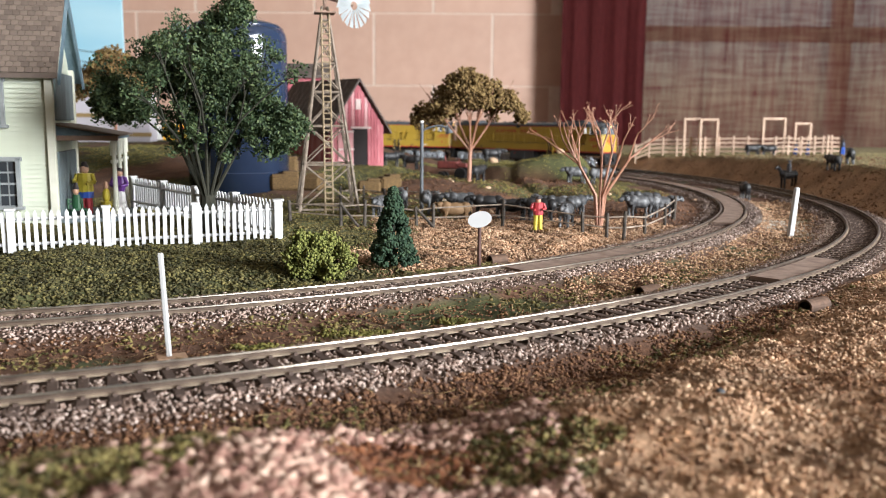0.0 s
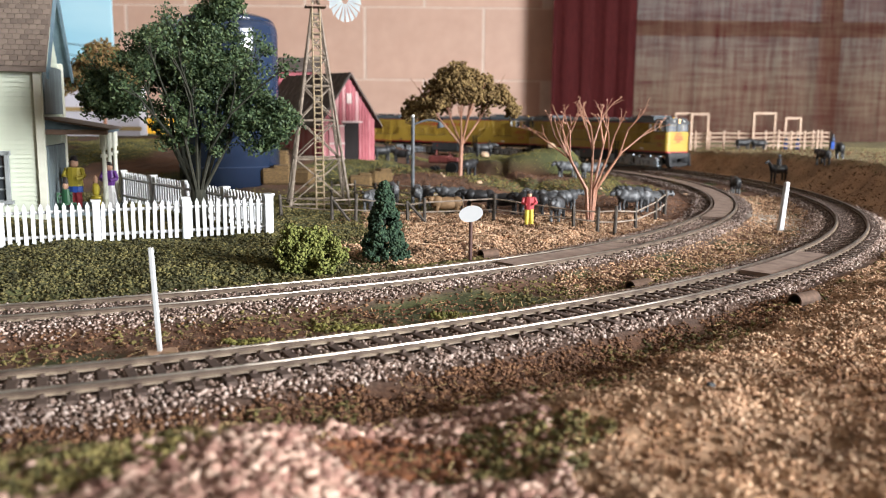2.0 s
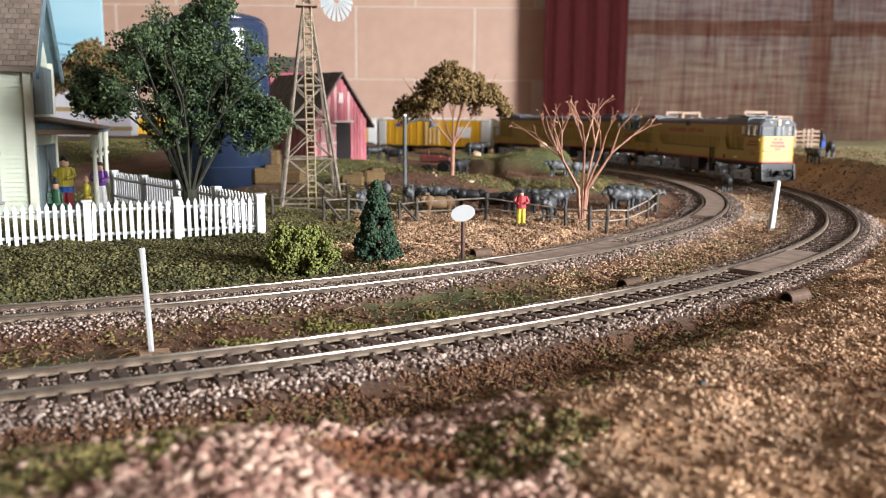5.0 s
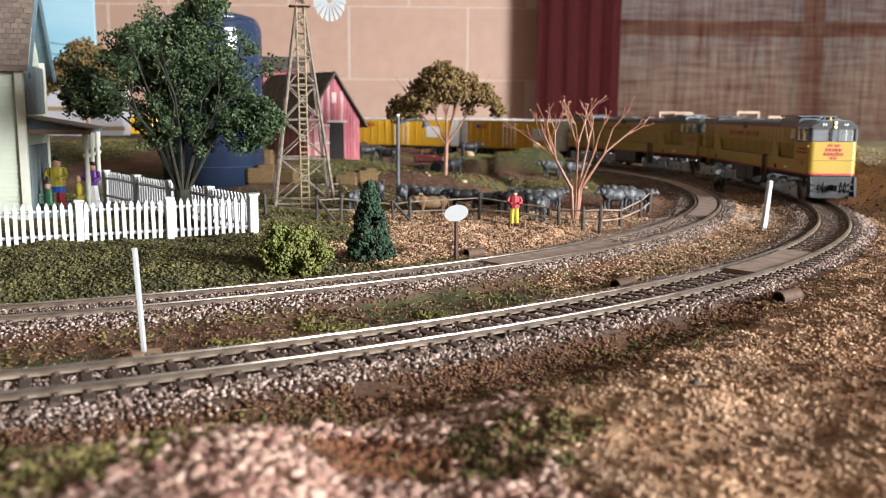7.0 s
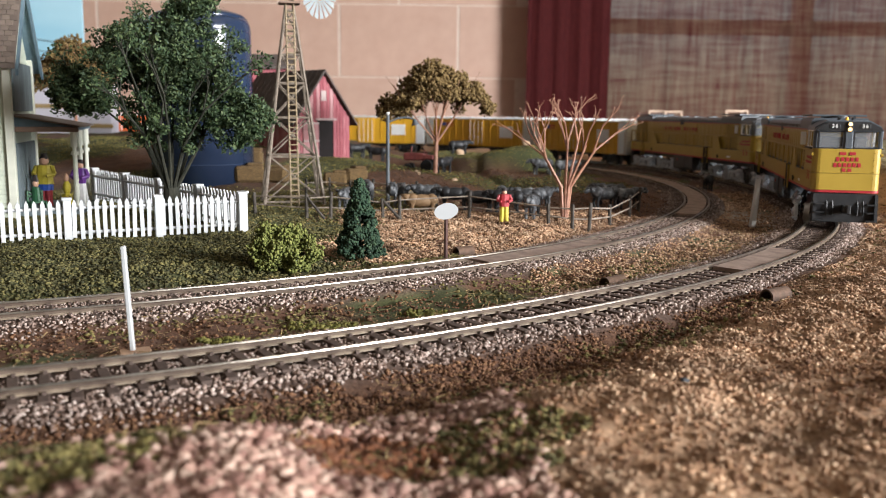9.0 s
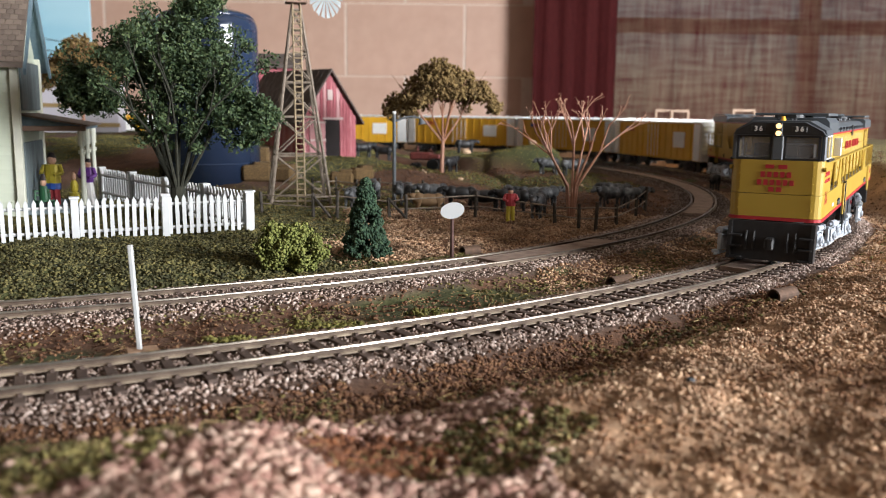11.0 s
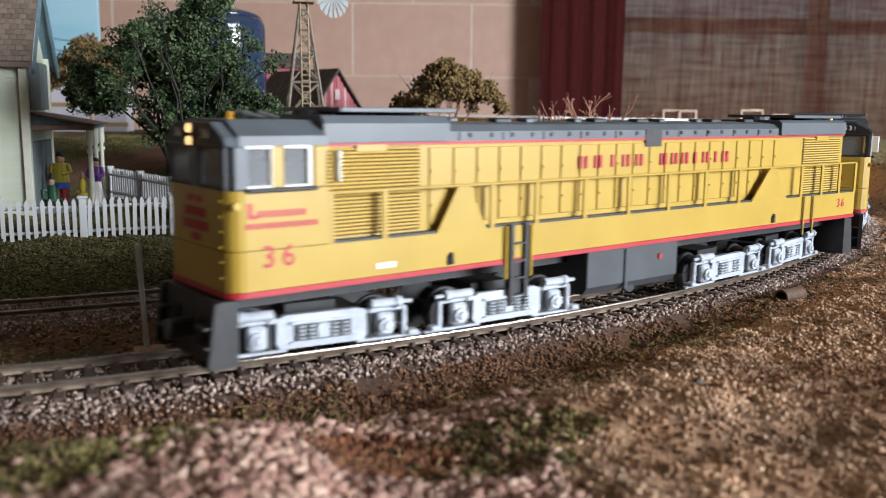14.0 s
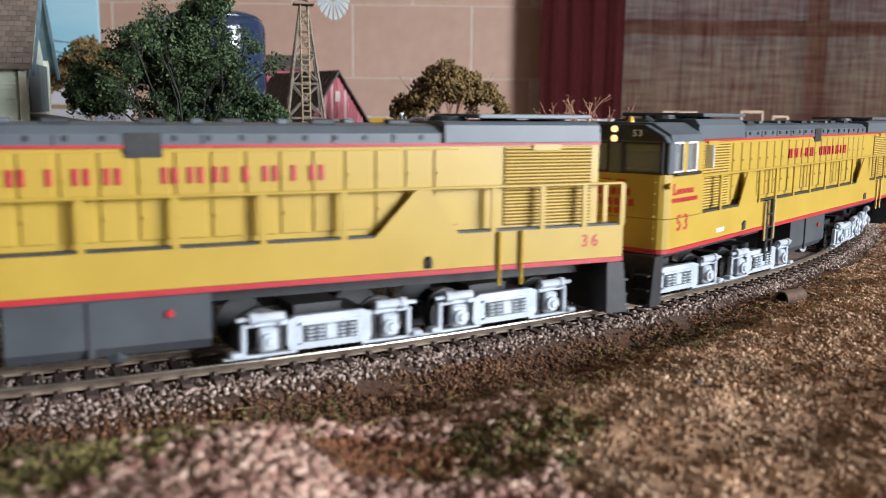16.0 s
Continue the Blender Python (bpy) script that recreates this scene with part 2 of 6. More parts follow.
M_WALL = mat("pink_block_paint", [(0.66, 0.42, 0.32), (0.72, 0.48, 0.37)], 20, 0.6, bump=0.3, bscale=160, big=0.06)
M_JOINT = mat("wall_joint", [(0.76, 0.60, 0.50), (0.84, 0.70, 0.60)], 60, 0.7)
M_BOUNCE_WALL = mat("bounce_wall_brown", [(0.21, 0.15, 0.105), (0.25, 0.18, 0.13)], 8, 0.8, bump=0.3, bscale=90)
M_CEIL = mat("bounce_ceiling_tone", [(0.30, 0.27, 0.23), (0.35, 0.32, 0.27)], 12, 0.9)
M_FLOOR = mat("floor_vinyl", [(0.16, 0.12, 0.10), (0.24, 0.19, 0.15)], 15, 0.6)
M_FRAME = mat("dark_red_frame", [(0.13, 0.02, 0.022), (0.18, 0.03, 0.03)], 30, 0.6)
slab("floor", (0, 0.25, -1.05), (5.2, 6.2, 0.1), M_FLOOR, "plain brown vinyl floor of the room", "floor")
# unseen ceiling and walls; their tones are chosen to shape the bounced light
slab("ceiling", (0, 0.25, 1.85), (5.2, 6.2, 0.1), M_CEIL, "unseen pale ceiling, toned for bounce light", "ceiling")
slab("wall_west", (-2.45, 0.25, 0.4), (0.1, 6.0, 2.8), M_BOUNCE_WALL, "unseen brown side wall, toned for bounce light")
slab("wall_south", (0, -2.65, 0.4), (4.8, 0.1, 2.8), M_BOUNCE_WALL, "unseen brown wall behind the table, toned for bounce light")
slab("wall_east_lower", (2.3, 0.25, -0.45), (0.1, 6.0, 1.1), M_BOUNCE_WALL, "unseen brown wall under the side window, toned for bounce light")
slab("wall_east_upper", (2.3, 0.25, 1.7), (0.1, 6.0, 0.2), M_BOUNCE_WALL, "unseen brown wall over the side window, toned for bounce light")
slab("wall_east_back", (2.3, 1.675, 0.85), (0.1, 3.15, 1.5), M_BOUNCE_WALL, "unseen brown wall beside the side window, toned for bounce light")
slab("wall_east_front", (2.3, -2.2, 0.85), (0.1, 1.1, 1.5), M_BOUNCE_WALL, "unseen brown wall beside the side window, toned for bounce light")
# back wall of painted blocks round a window: courses of 0.2 m, joints slightly raised
slab("wall_north", (-0.95, 3.08, 0.4), (2.9, 0.1, 2.8), M_WALL, "pink painted concrete block wall with pale joints")
slab("wall_north_lower", (1.4, 3.08, -0.6), (1.8, 0.1, 0.8), M_WALL, "pink painted concrete block wall under the window")
slab("wall_north_upper", (1.4, 3.08, 1.65), (1.8, 0.1, 0.3), M_WALL, "pink painted concrete block wall over the window")
wall = bpy.data.objects["wall_north"]
WALL_Z = 0.298
b = BM()
box(b, (0, 0, 0), (0.395, 0.010, 0.237), bevel=0.0016)
block = mesh_of("wall_block", b, M_WALL)
b = BM()
box(b, (-0.95, 3.0275, 0.4), (2.9, 0.005, 2.8))
part("joint_bed", b, M_JOINT, wall, "pale mortar joints")
for j in range(3, 10):
    for i in range(6):
        x = 0.364 - i * 0.403 - (0 if j % 2 else 0.2015)
        if x < -1.9:
            continue
        ob = part("wall_block", block, None, wall)
        ob.location = (x, 3.0285, WALL_Z + (j - 5) * 0.2415)

# window behind the curtain
win = thing("window_1", "dark red framed window behind a thin curtain", "window", kind="structure")
for c, s in (((0.53, 3.06, 0.65), (0.05, 0.07, 1.7)), ((2.22, 3.06, 0.65), (0.05, 0.07, 1.7)), ((1.38, 3.06, -0.17), (1.74, 0.07, 0.06)),
             ((1.38, 3.06, 1.47), (1.74, 0.07, 0.06)), ((1.38, 3.05, 0.36), (1.74, 0.05, 0.05)), ((1.36, 3.05, 0.65), (0.06, 0.05, 1.7))):
    b = BM()
    box(b, c, s, bevel=0.004)
    part("window_frame", b, M_FRAME, win)

def curtain_mat():
    m = bpy.data.materials.new("woven_curtain")
    m.use_nodes = True
    n, l = m.node_tree.nodes, m.node_tree.links
    tc = n.new("ShaderNodeTexCoord")
    outs = []
    for sc in ((420, 1, 14), (9, 1, 420), (70, 1, 5), (5, 1, 60)):
        mp = n.new("ShaderNodeMapping")
        mp.inputs["Scale"].default_value = sc
        l.new(tc.outputs["Object"], mp.inputs[0])
        z = n.new("ShaderNodeTexNoise")
        z.inputs["Scale"].default_value, z.inputs["Detail"].default_value = 1.0, 2
        l.new(mp.outputs[0], z.inputs["Vector"])
        outs.append(z.outputs[0])
    acc = outs[0]
    for o in outs[1:]:
        ad = n.new("ShaderNodeMath")
        l.new(acc, ad.inputs[0]), l.new(o, ad.inputs[1])
        acc = ad.outputs[0]
    mr = n.new("ShaderNodeMapRange")
    mr.inputs[1].default_value, mr.inputs[2].default_value = 1.5, 2.5
    l.new(acc, mr.inputs[0])
    rp = n.new("ShaderNodeValToRGB")
    e = rp.color_ramp.elements
    e[0].color, e[1].color = (0.14, 0.024, 0.026, 1), (0.37, 0.25, 0.17, 1)
    l.new(mr.outputs[0], rp.inputs[0])
    tl, df, mx = n.new("ShaderNodeBsdfTranslucent"), n.new("ShaderNodeBsdfDiffuse"), n.new("ShaderNodeMixShader")
    tr, mx2 = n.new("ShaderNodeBsdfTransparent"), n.new("ShaderNodeMixShader")
    l.new(rp.outputs[0], tl.inputs[0]), l.new(rp.outputs[0], df.inputs[0])
    mx.inputs[0].default_value = 0.5
    l.new(tl.outputs[0], mx.inputs[1]), l.new(df.outputs[0], mx.inputs[2])
    m2 = n.new("ShaderNodeMapRange")
    m2.inputs[1].default_value, m2.inputs[2].default_value, m2.inputs[3].default_value, m2.inputs[4].default_value = 1.4, 2.6, 0.01, 0.24
    l.new(acc, m2.inputs[0]), l.new(m2.outputs[0], mx2.inputs[0])
    l.new(mx.outputs[0], mx2.inputs[1]), l.new(tr.outputs[0], mx2.inputs[2])
    l.new(mx2.outputs[0], n["Material Output"].inputs[0])
    return m

M_CURTAIN = curtain_mat()
M_DRAPE = mat("dark_red_drape", [(0.10, 0.012, 0.014), (0.17, 0.025, 0.025)], 90, 0.9, stretch=(6, 1, 0.5), bump=0.3)

def hanging(name, x0, x1, y, folds, depth, material, label):
    b = BM()
    n = int((x1 - x0) / 0.008)
    cols = []
    for i in range(n + 1):
        x = x0 + (x1 - x0) * i / n
        d = depth * math.sin(folds * i / n * 2 * math.pi + 1.3 * math.sin(i * 0.07)) + depth * 0.4 * math.sin(folds * 2.7 * i / n * 6.28)
        cols.append([b.verts.new((x, y + d * (1.0 - 0.2 * k), -0.45 + 2.1 * k / 4)) for k in range(5)])
    for i in range(n):
        for k in range(4):
            b.faces.new((cols[i][k], cols[i + 1][k], cols[i + 1][k + 1], cols[i][k + 1]))
    bmesh.ops.solidify(b, geom=b.faces[:], thickness=0.001)
    return solid(name, b, material, label, "curtain", smooth=True)

hanging("curtain", 0.64, 2.24, 2.96, 9, 0.016, M_CURTAIN, "thin woven red and tan plaid curtain over the window")
hanging("drape", 0.377, 0.648, 2.86, 4, 0.014, M_DRAPE, "dark red opaque drape beside the window")

# ---- table and ground ----
M_TABLE = mat("plywood", [(0.30, 0.20, 0.11), (0.38, 0.26, 0.15)], 12, 0.7)
tab = thing("layout_table", "plywood model railway table on square legs", "table", pose(0, 0.85, -1.0))
b = BM()
box(b, (0, 0, 0.95), (3.3, 1.88, 0.04))
part("tabletop", b, M_TABLE, tab)
for x in (-1.55, 1.55):
    for y in (-0.85, 0.85):
        b = BM()
        box(b, (x, y, 0.465), (0.07, 0.07, 0.93), bevel=0.004)
        part("leg", b, M_TABLE, tab)

gx = np.concatenate([np.arange(-1.62, -0.34, 0.02), np.arange(-0.34, 0.42, 0.0024), np.arange(0.42, 1.63, 0.02)])
gy = np.concatenate([np.arange(-0.06, 0.09, 0.01), np.arange(0.09, 0.56, 0.0024), np.arange(0.56, 1.25, 0.0055), np.arange(1.25, 1.78, 0.02)])
GX, GY = np.meshgrid(gx, gy)
GZ = ground_z(GX, GY)
nx, ny = len(gx), len(gy)
idx = np.arange(nx * ny).reshape(ny, nx)
quads = np.stack([idx[:-1, :-1], idx[:-1, 1:], idx[1:, 1:], idx[1:, :-1]], -1).reshape(-1, 4)

def zones(x, y):
    """Shares of soil, grass, gravel, ballast on the ground."""
    a, sa = offset_of(TA, x, y)
    b, sb = offset_of(TB, x, y)
    bal = np.maximum(1 - ss(0.019, 0.026, np.abs(a) + 0.006 * (vnoise(x, y, 60, 8) - 0.5)), 1 - ss(0.019, 0.026, np.abs(b) + 0.006 * (vnoise(x, y, 60, 9) - 0.5)))
    grass = ss(0.018, 0.026, -b) * ss(0.015, -0.03, x + 0.05 * (vnoise(x, y, 30, 11) - 0.5)) * (1 - ss(0.62, 0.7, y))
    farm = ss(0.62, 0.7, y) * ss(0.02, 0.05, -b) * ss(0.45, 0.6, vnoise(x, y, 18, 12) + 0.12 * ss(0.05, -0.1, x))
    farm = np.maximum(farm, ss(0.22, 0.40, bumpy(x, y, 0.085, 0.90, 0.078, 0.10)))
    midg = (a < -0.02) * (b > 0.02) * ss(0.5, 0.65, vnoise(x, y, 35, 13))
    gravel = ss(crest(sa) - 0.016, crest(sa), a) * (1 - 0.9 * np.clip(2 * bumpy(x, y, -0.0075, 0.144, 0.018, 0.018), 0, 1))
    far = ss(0.055, 0.085, a) * ss(0.55, 0.8, sa)
    return a, sa, b, sb, bal, np.clip(np.maximum(np.maximum(grass, farm), midg), 0, 1), gravel * (1 - far), far

za = zones(GX, GY)
SOIL, GRASSC, GRAVC, BALC, FARC = (np.array(c) for c in ((0.115, 0.055, 0.030), (0.060, 0.065, 0.020), (0.36, 0.22, 0.13), (0.12, 0.075, 0.055), (0.26, 0.22, 0.11)))
w = vnoise(GX, GY, 90, 21)[..., None]
col = SOIL * (0.7 + 0.6 * w)
col = col + (GRASSC * (0.6 + 0.8 * w) - col) * za[5][..., None]
col = col + (GRAVC * (0.7 + 0.6 * w) - col) * za[6][..., None]
col = col + (FARC * (0.7 + 0.6 * w) - col) * (za[7] * ss(0.55, 0.7, 0.5 + GZ * 18))[..., None]
col = col + (BALC * (0.7 + 0.6 * w) - col) * za[4][..., None]
pale = bumpy(GX, GY, 0.235, 0.555, 0.03, 0.06)[..., None]
col = col + (np.array((0.45, 0.40, 0.34)) - col) * np.clip(pale * 1.5, 0, 1)

M_GROUND = mat("scenic_ground", [(0.5, 0.5, 0.5), (1.0, 1.0, 1.0)], 700, 0.95, bump=0.7, bscale=900)
nt = M_GROUND.node_tree
at = nt.nodes.new("ShaderNodeAttribute")
at.attribute_name = "tint"
mul = nt.nodes.new("ShaderNodeMix")
mul.data_type, mul.blend_type = "RGBA", "MULTIPLY"
mul.inputs[0].default_value = 1
bs = nt.nodes["Principled BSDF"]
src = bs.inputs["Base Color"].links[0].from_socket
nt.links.new(src, mul.inputs[6]), nt.links.new(at.outputs["Color"], mul.inputs[7]), nt.links.new(mul.outputs[2], bs.inputs["Base Color"])
me = raw_mesh("ground", np.stack([GX, GY, GZ], -1).reshape(-1, 3), quads, M_GROUND, True)
ca = me.attributes.new("tint", "FLOAT_COLOR", "POINT")
ca.data.foreach_set("color", np.concatenate([np.clip(col, 0, 1) * 1.3, np.ones((*col.shape[:2], 1))], -1).astype(np.float32).ravel())
tagged(new("ground", me), "brown scenic ground with grass, gravel and raised track beds", "ground", kind="structure")

# ---- tracks ----
def sweep(T, s0, s1, side, outline, step=0.005, lift=0.0):
    """An outline (across, up) swept along a track at a sideways offset; the first two points span the upper face."""
    sv = np.arange(s0, s1, step)
    X, Y, TH = (np.interp(sv, T[0], T[k]) for k in (1, 2, 3))
    b = BM()
    rings = []
    for x, y, th in zip(X, Y, TH):
        rings.append([b.verts.new((x + math.sin(th) * (side + u), y - math.cos(th) * (side + u), v + lift)) for u, v in outline])
    k = len(outline)
    for r0, r1 in zip(rings, rings[1:]):
        for i in range(k):
            f = b.faces.new((r0[i], r0[(i + 1) % k], r1[(i + 1) % k], r1[i]))
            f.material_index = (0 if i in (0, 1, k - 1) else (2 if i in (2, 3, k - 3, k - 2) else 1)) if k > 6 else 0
    b.faces.new(rings[0]), b.faces.new(rings[-1])
    bmesh.ops.recalc_face_normals(b, faces=b.faces[:])
    return b

RAIL = [(-0.00042, 0), (0.00042, 0), (0.00050, -0.0004), (0.00018, -0.0008), (0.00018, -0.0015), (0.0009, -0.0018), (0.0009, -0.0021),
        (-0.0009, -0.0021), (-0.0009, -0.0018), (-0.00018, -0.0015), (-0.00018, -0.0008), (-0.00050, -0.0004)]
b = BM()
box(b, (0, 0, -0.0030), (0.0027, 0.0305, 0.0018), bevel=0.0002)
tie_mesh = mesh_of("tie", b, M_TIE)
b = BM()
for sd in (-1, 1):
    for e in (-0.0016, 0.0016):
        box(b, (0.0002, sd * 0.0086 + e, -0.0018), (0.0010, 0.0009, 0.0009))
spike_mesh = mesh_of("spike", b, M_TIE)
M_PANEL = mat("infill_board", [(0.20, 0.135, 0.105), (0.34, 0.25, 0.20)], 150, 0.85, bump=0.4, stretch=(1, 1, 1))

def track(T, label, lift, panels):
    tr = thing("railway_track", label, "track", group="railway tracks", kind="structure")
    for sd in (-1, 1):
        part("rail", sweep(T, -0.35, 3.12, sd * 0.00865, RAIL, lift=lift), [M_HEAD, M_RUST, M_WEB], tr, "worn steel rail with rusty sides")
    n = 0
    rest = BM()
    s = -0.12
    r = random.Random(5)
    while s < 3.1:
        x, y, th = on(T, s)
        m = pose(x, y, lift, 0, 0, math.degrees(th) + r.uniform(-2, 2))
        if s < 1.3:
            o = part("tie", tie_mesh, None, tr)
            o.matrix_basis = m
            if s < 0.75:
                o2 = part("spike", spike_mesh, None, o)
        else:
            box(rest, (x, y, -0.0030 + lift), (0.0027, 0.0305, 0.0018), th)
        s += 0.0068
    tagged(part("far_ties", rest, M_TIE, tr), kind="stuff")
    for s0, s1 in panels:
        part("crossing_panel", sweep(T, s0, s1, 0, [(-0.0066, -0.0006), (0.0066, -0.0006), (0.0068, -0.003), (-0.0068, -0.003)], lift=lift), [M_PANEL, M_PANEL], tr, "dusty grey panel between the rails")
    return tr

track(TA, "outer curved model railway track with worn bright rails", 0.0, [(0.335, 0.41)])
# the second, long panel is added in place of dirt fill between the rails
track(TB, "inner curved model railway track with worn bright rails", -0.0009, [(0.225, 0.32), (0.46, 0.95)])

M_BALMOSS = mat("bright_olive_foam", [(0.07, 0.07, 0.015), (0.15, 0.14, 0.03), (0.25, 0.22, 0.06)], 900, 0.95, island=0.7)

# ---- loose cover: stones, foam clumps, fibres ----
def shape_of(kind):
    b = BM()
    if kind in ("stone", "clump"):
        vs = [b.verts.new(q) for q in ((0.6, 0, 0.1), (-0.5, 0.1, 0), (0.1, 0.6, 0), (0, -0.55, 0.1), (0, 0.1, 0.65), (0.1, 0, -0.5))]
        for i, j, k in ((0, 2, 4), (2, 1, 4), (1, 3, 4), (3, 0, 4), (2, 0, 5), (1, 2, 5), (3, 1, 5), (0, 3, 5)):
            b.faces.new((vs[i], vs[j], vs[k]))
        b.verts.index_update()
    else:
        bmesh.ops.create_cone(b, cap_ends=False, segments=3, radius1=0.06, radius2=0.02, depth=1.0)
    b.verts.ensure_lookup_table()
    v = np.array([tuple(q.co) for q in b.verts])
    f = np.array([[q.index for q in (t.verts[:] if len(t.verts) == 3 else t.verts[:3])] for t in b.faces])
    if kind == "fibre":
        f = np.array([t for q in b.faces for t in ([q.verts[0].index, q.verts[1].index, q.verts[2].index], [q.verts[0].index, q.verts[2].index, q.verts[3].index])])
    b.free()
    return v, f

def cover(name, kind, pts, sizes, material, label, category, flat=0.75, seed=1):
    r = np.random.RandomState(seed)
    v, f = shape_of(kind)
    n = len(pts)
    q = r.randn(n, 4)
    q /= np.linalg.norm(q, axis=1)[:, None]
    w_, x_, y_, z_ = q.T
    R = np.stack([1 - 2 * (y_ * y_ + z_ * z_), 2 * (x_ * y_ - z_ * w_), 2 * (x_ * z_ + y_ * w_), 2 * (x_ * y_ + z_ * w_), 1 - 2 * (x_ * x_ + z_ * z_), 2 * (y_ * z_ - x_ * w_),
                  2 * (x_ * z_ - y_ * w_), 2 * (y_ * z_ + x_ * w_), 1 - 2 * (x_ * x_ + y_ * y_)], -1).reshape(n, 3, 3)
    sc = sizes[:, None] * r.uniform(0.6, 1.25, (n, 3))
    vv = v[None] * sc[:, None, :]
    if kind != "fibre":
        vv = vv * (1 + 0.28 * r.randn(n, len(v), 1).clip(-1, 1))
    vv = np.einsum("nij,nkj->nki", R, vv)
    vv[..., 2] *= flat
    vv = vv + pts[:, None, :]
    ff = (f[None] + (np.arange(n) * len(v))[:, None, None]).reshape(-1, 3)
    return tagged(new(name, raw_mesh(name, vv.reshape(-1, 3), ff, material)), label, category, kind="stuff")

def strew(n, x0, x1, y0, y1, keep, size, seed, sink=0.15):
    """Places on the ground within a rectangle, thinned by keep(x, y), with sizes."""
    r = np.random.RandomState(seed)
    x, y = r.uniform(x0, x1, n), r.uniform(y0, y1, n)
    k = keep(x, y, r.rand(n))
    x, y = x[k], y[k]
    s = size[0] + (size[1] - size[0]) * r.rand(len(x)) ** 2
    z = ground_z(x, y) + s * (0.5 - sink) * 0.6
    return np.stack([x, y, z], -1), s

def bed_of(T, n, s0, s1, size, seed, wide=0.024):
    r = np.random.RandomState(seed)
    sv, o = r.uniform(s0, s1, n), r.uniform(-wide, wide, n) * r.uniform(0.75, 1.12, n)
    o = o * np.where(o > 0, np.interp(sv, [0.05, 0.20], [0.97, 0.76]), 1.0)
    X, Y, TH = (np.interp(sv, T[0], T[k]) for k in (1, 2, 3))
    x, y = X + np.sin(TH) * o, Y - np.cos(TH) * o
    inner = np.abs(o) < 0.0155
    railing = np.abs(np.abs(o) - 0.0086) < 0.0016
    ontie = inner & (np.abs(((sv + 0.12) / 0.0068 + 0.5) % 1.0 - 0.5) < 0.24) & (r.rand(n) > 0.45)
    k = ~(railing | ontie)
    x, y, o, inner = x[k], y[k], o[k], inner[k]
    s = (size[0] + (size[1] - size[0]) * r.rand(len(x)) ** 2) * np.where(inner, 0.75, 1.0)
    z = np.where(inner, -0.0031, ground_z(x, y, False)) + s * 0.22 + 0.0003
    return np.stack([x, y, z], -1), s

p, s = bed_of(TA, 48000, -0.12, 0.62, (0.0007, 0.0017), 31, 0.0275)
cover("ballast", "stone", p, s, M_BALLAST, "grey and pinkish loose track ballast", "ballast", seed=31)
p, s = bed_of(TB, 28000, -0.08, 0.45, (0.0007, 0.0016), 32, 0.0265)
cover("ballast", "stone", p, s, M_BALLAST, "grey and pinkish loose track ballast", "ballast", seed=32)
# far outer ballast: darker copy of the stone colours, for dirt and for shade
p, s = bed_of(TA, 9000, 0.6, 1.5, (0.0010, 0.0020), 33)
cover("dirty_ballast", "stone", p, s, M_BALDARK, "brown dirty track ballast, darkened for shade", "ballast", seed=33)
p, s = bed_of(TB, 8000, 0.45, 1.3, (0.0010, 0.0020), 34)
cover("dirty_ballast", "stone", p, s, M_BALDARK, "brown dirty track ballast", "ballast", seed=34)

def mossy(x, y, u):
    # tufts on the crest and at the table's edge, and a bare reddish hollow
    m = np.maximum(bumpy(x, y, -0.064, 0.138, 0.032, 0.034), bumpy(x, y, 0.0070, 0.1418, 0.020, 0.013))
    m = np.maximum(m, bumpy(x, y, 0.0190, 0.1558, 0.016, 0.010))
    return u < np.clip(4.0 * m * (0.35 + vnoise(x, y, 130, 17)), 0, 0.93)

def hollow(x, y):
    return np.clip(1.6 * bumpy(x, y, -0.0075, 0.144, 0.016, 0.016), 0, 1)

def rusty(x, y):
    """Patches of rust-brown crumbs on the gravel bank."""
    return ss(0.47, 0.66, 0.65 * vnoise(x, y, 26, 71) + 0.35 * vnoise(x, y, 85, 72)) * ss(0.01, 0.04, x) * (1 - 0.85 * ss(0.22, 0.32, offset_of(TA, x, y)[1]))

def k_gravel(x, y, u):
    a, sa, b_, sb, bal, gr, gv, far = zones(x, y)
    return (a > crest(sa) - 0.012 + 0.012 * (vnoise(x, y, 50, 23) - 0.5)) & (sa < 0.62) & ~mossy(x, y, u)
p, s = strew(520000, -0.06, 0.42, 0.085, 0.62, lambda x, y, u: k_gravel(x, y, u) & (x > 0.016 + 0.02 * (vnoise(x, y, 60, 19) - 0.5)) & (u > hollow(x, y)) & (u > 0.9 * rusty(x, y)), (0.00035, 0.0015), 41, 0.25)
cover("tan_gravel", "stone", p, s, M_TAN, "coarse tan and brown gravel bank", "gravel", flat=0.7, seed=41)
p, s = strew(34000, -0.13, 0.04, 0.075, 0.19, lambda x, y, u: k_gravel(x, y, u) & (x < 0.026 + 0.02 * (vnoise(x, y, 60, 19) - 0.5)) & (u > 1.2 * hollow(x, y)), (0.0010, 0.0030), 42)
cover("pink_gravel", "stone", p, s, M_PINK, "coarse pinkish gravel on the bank", "gravel", seed=42)

def k_ditch(x, y, u):
    a, sa, b_, sb, bal, gr, gv, far = zones(x, y)
    band = 0.9 * ss(0.023, 0.032, a) * (1 - ss(crest(sa) - 0.014, crest(sa) + 0.004, a))
    band = band * (1 - 0.85 * ss(0.26, 0.34, sa))
    top = (a > crest(sa) - 0.012) * np.maximum(mossy(x, y, u), hollow(x, y))
    return (u < np.maximum(band, top * 0.95)) & (sa < 0.6)
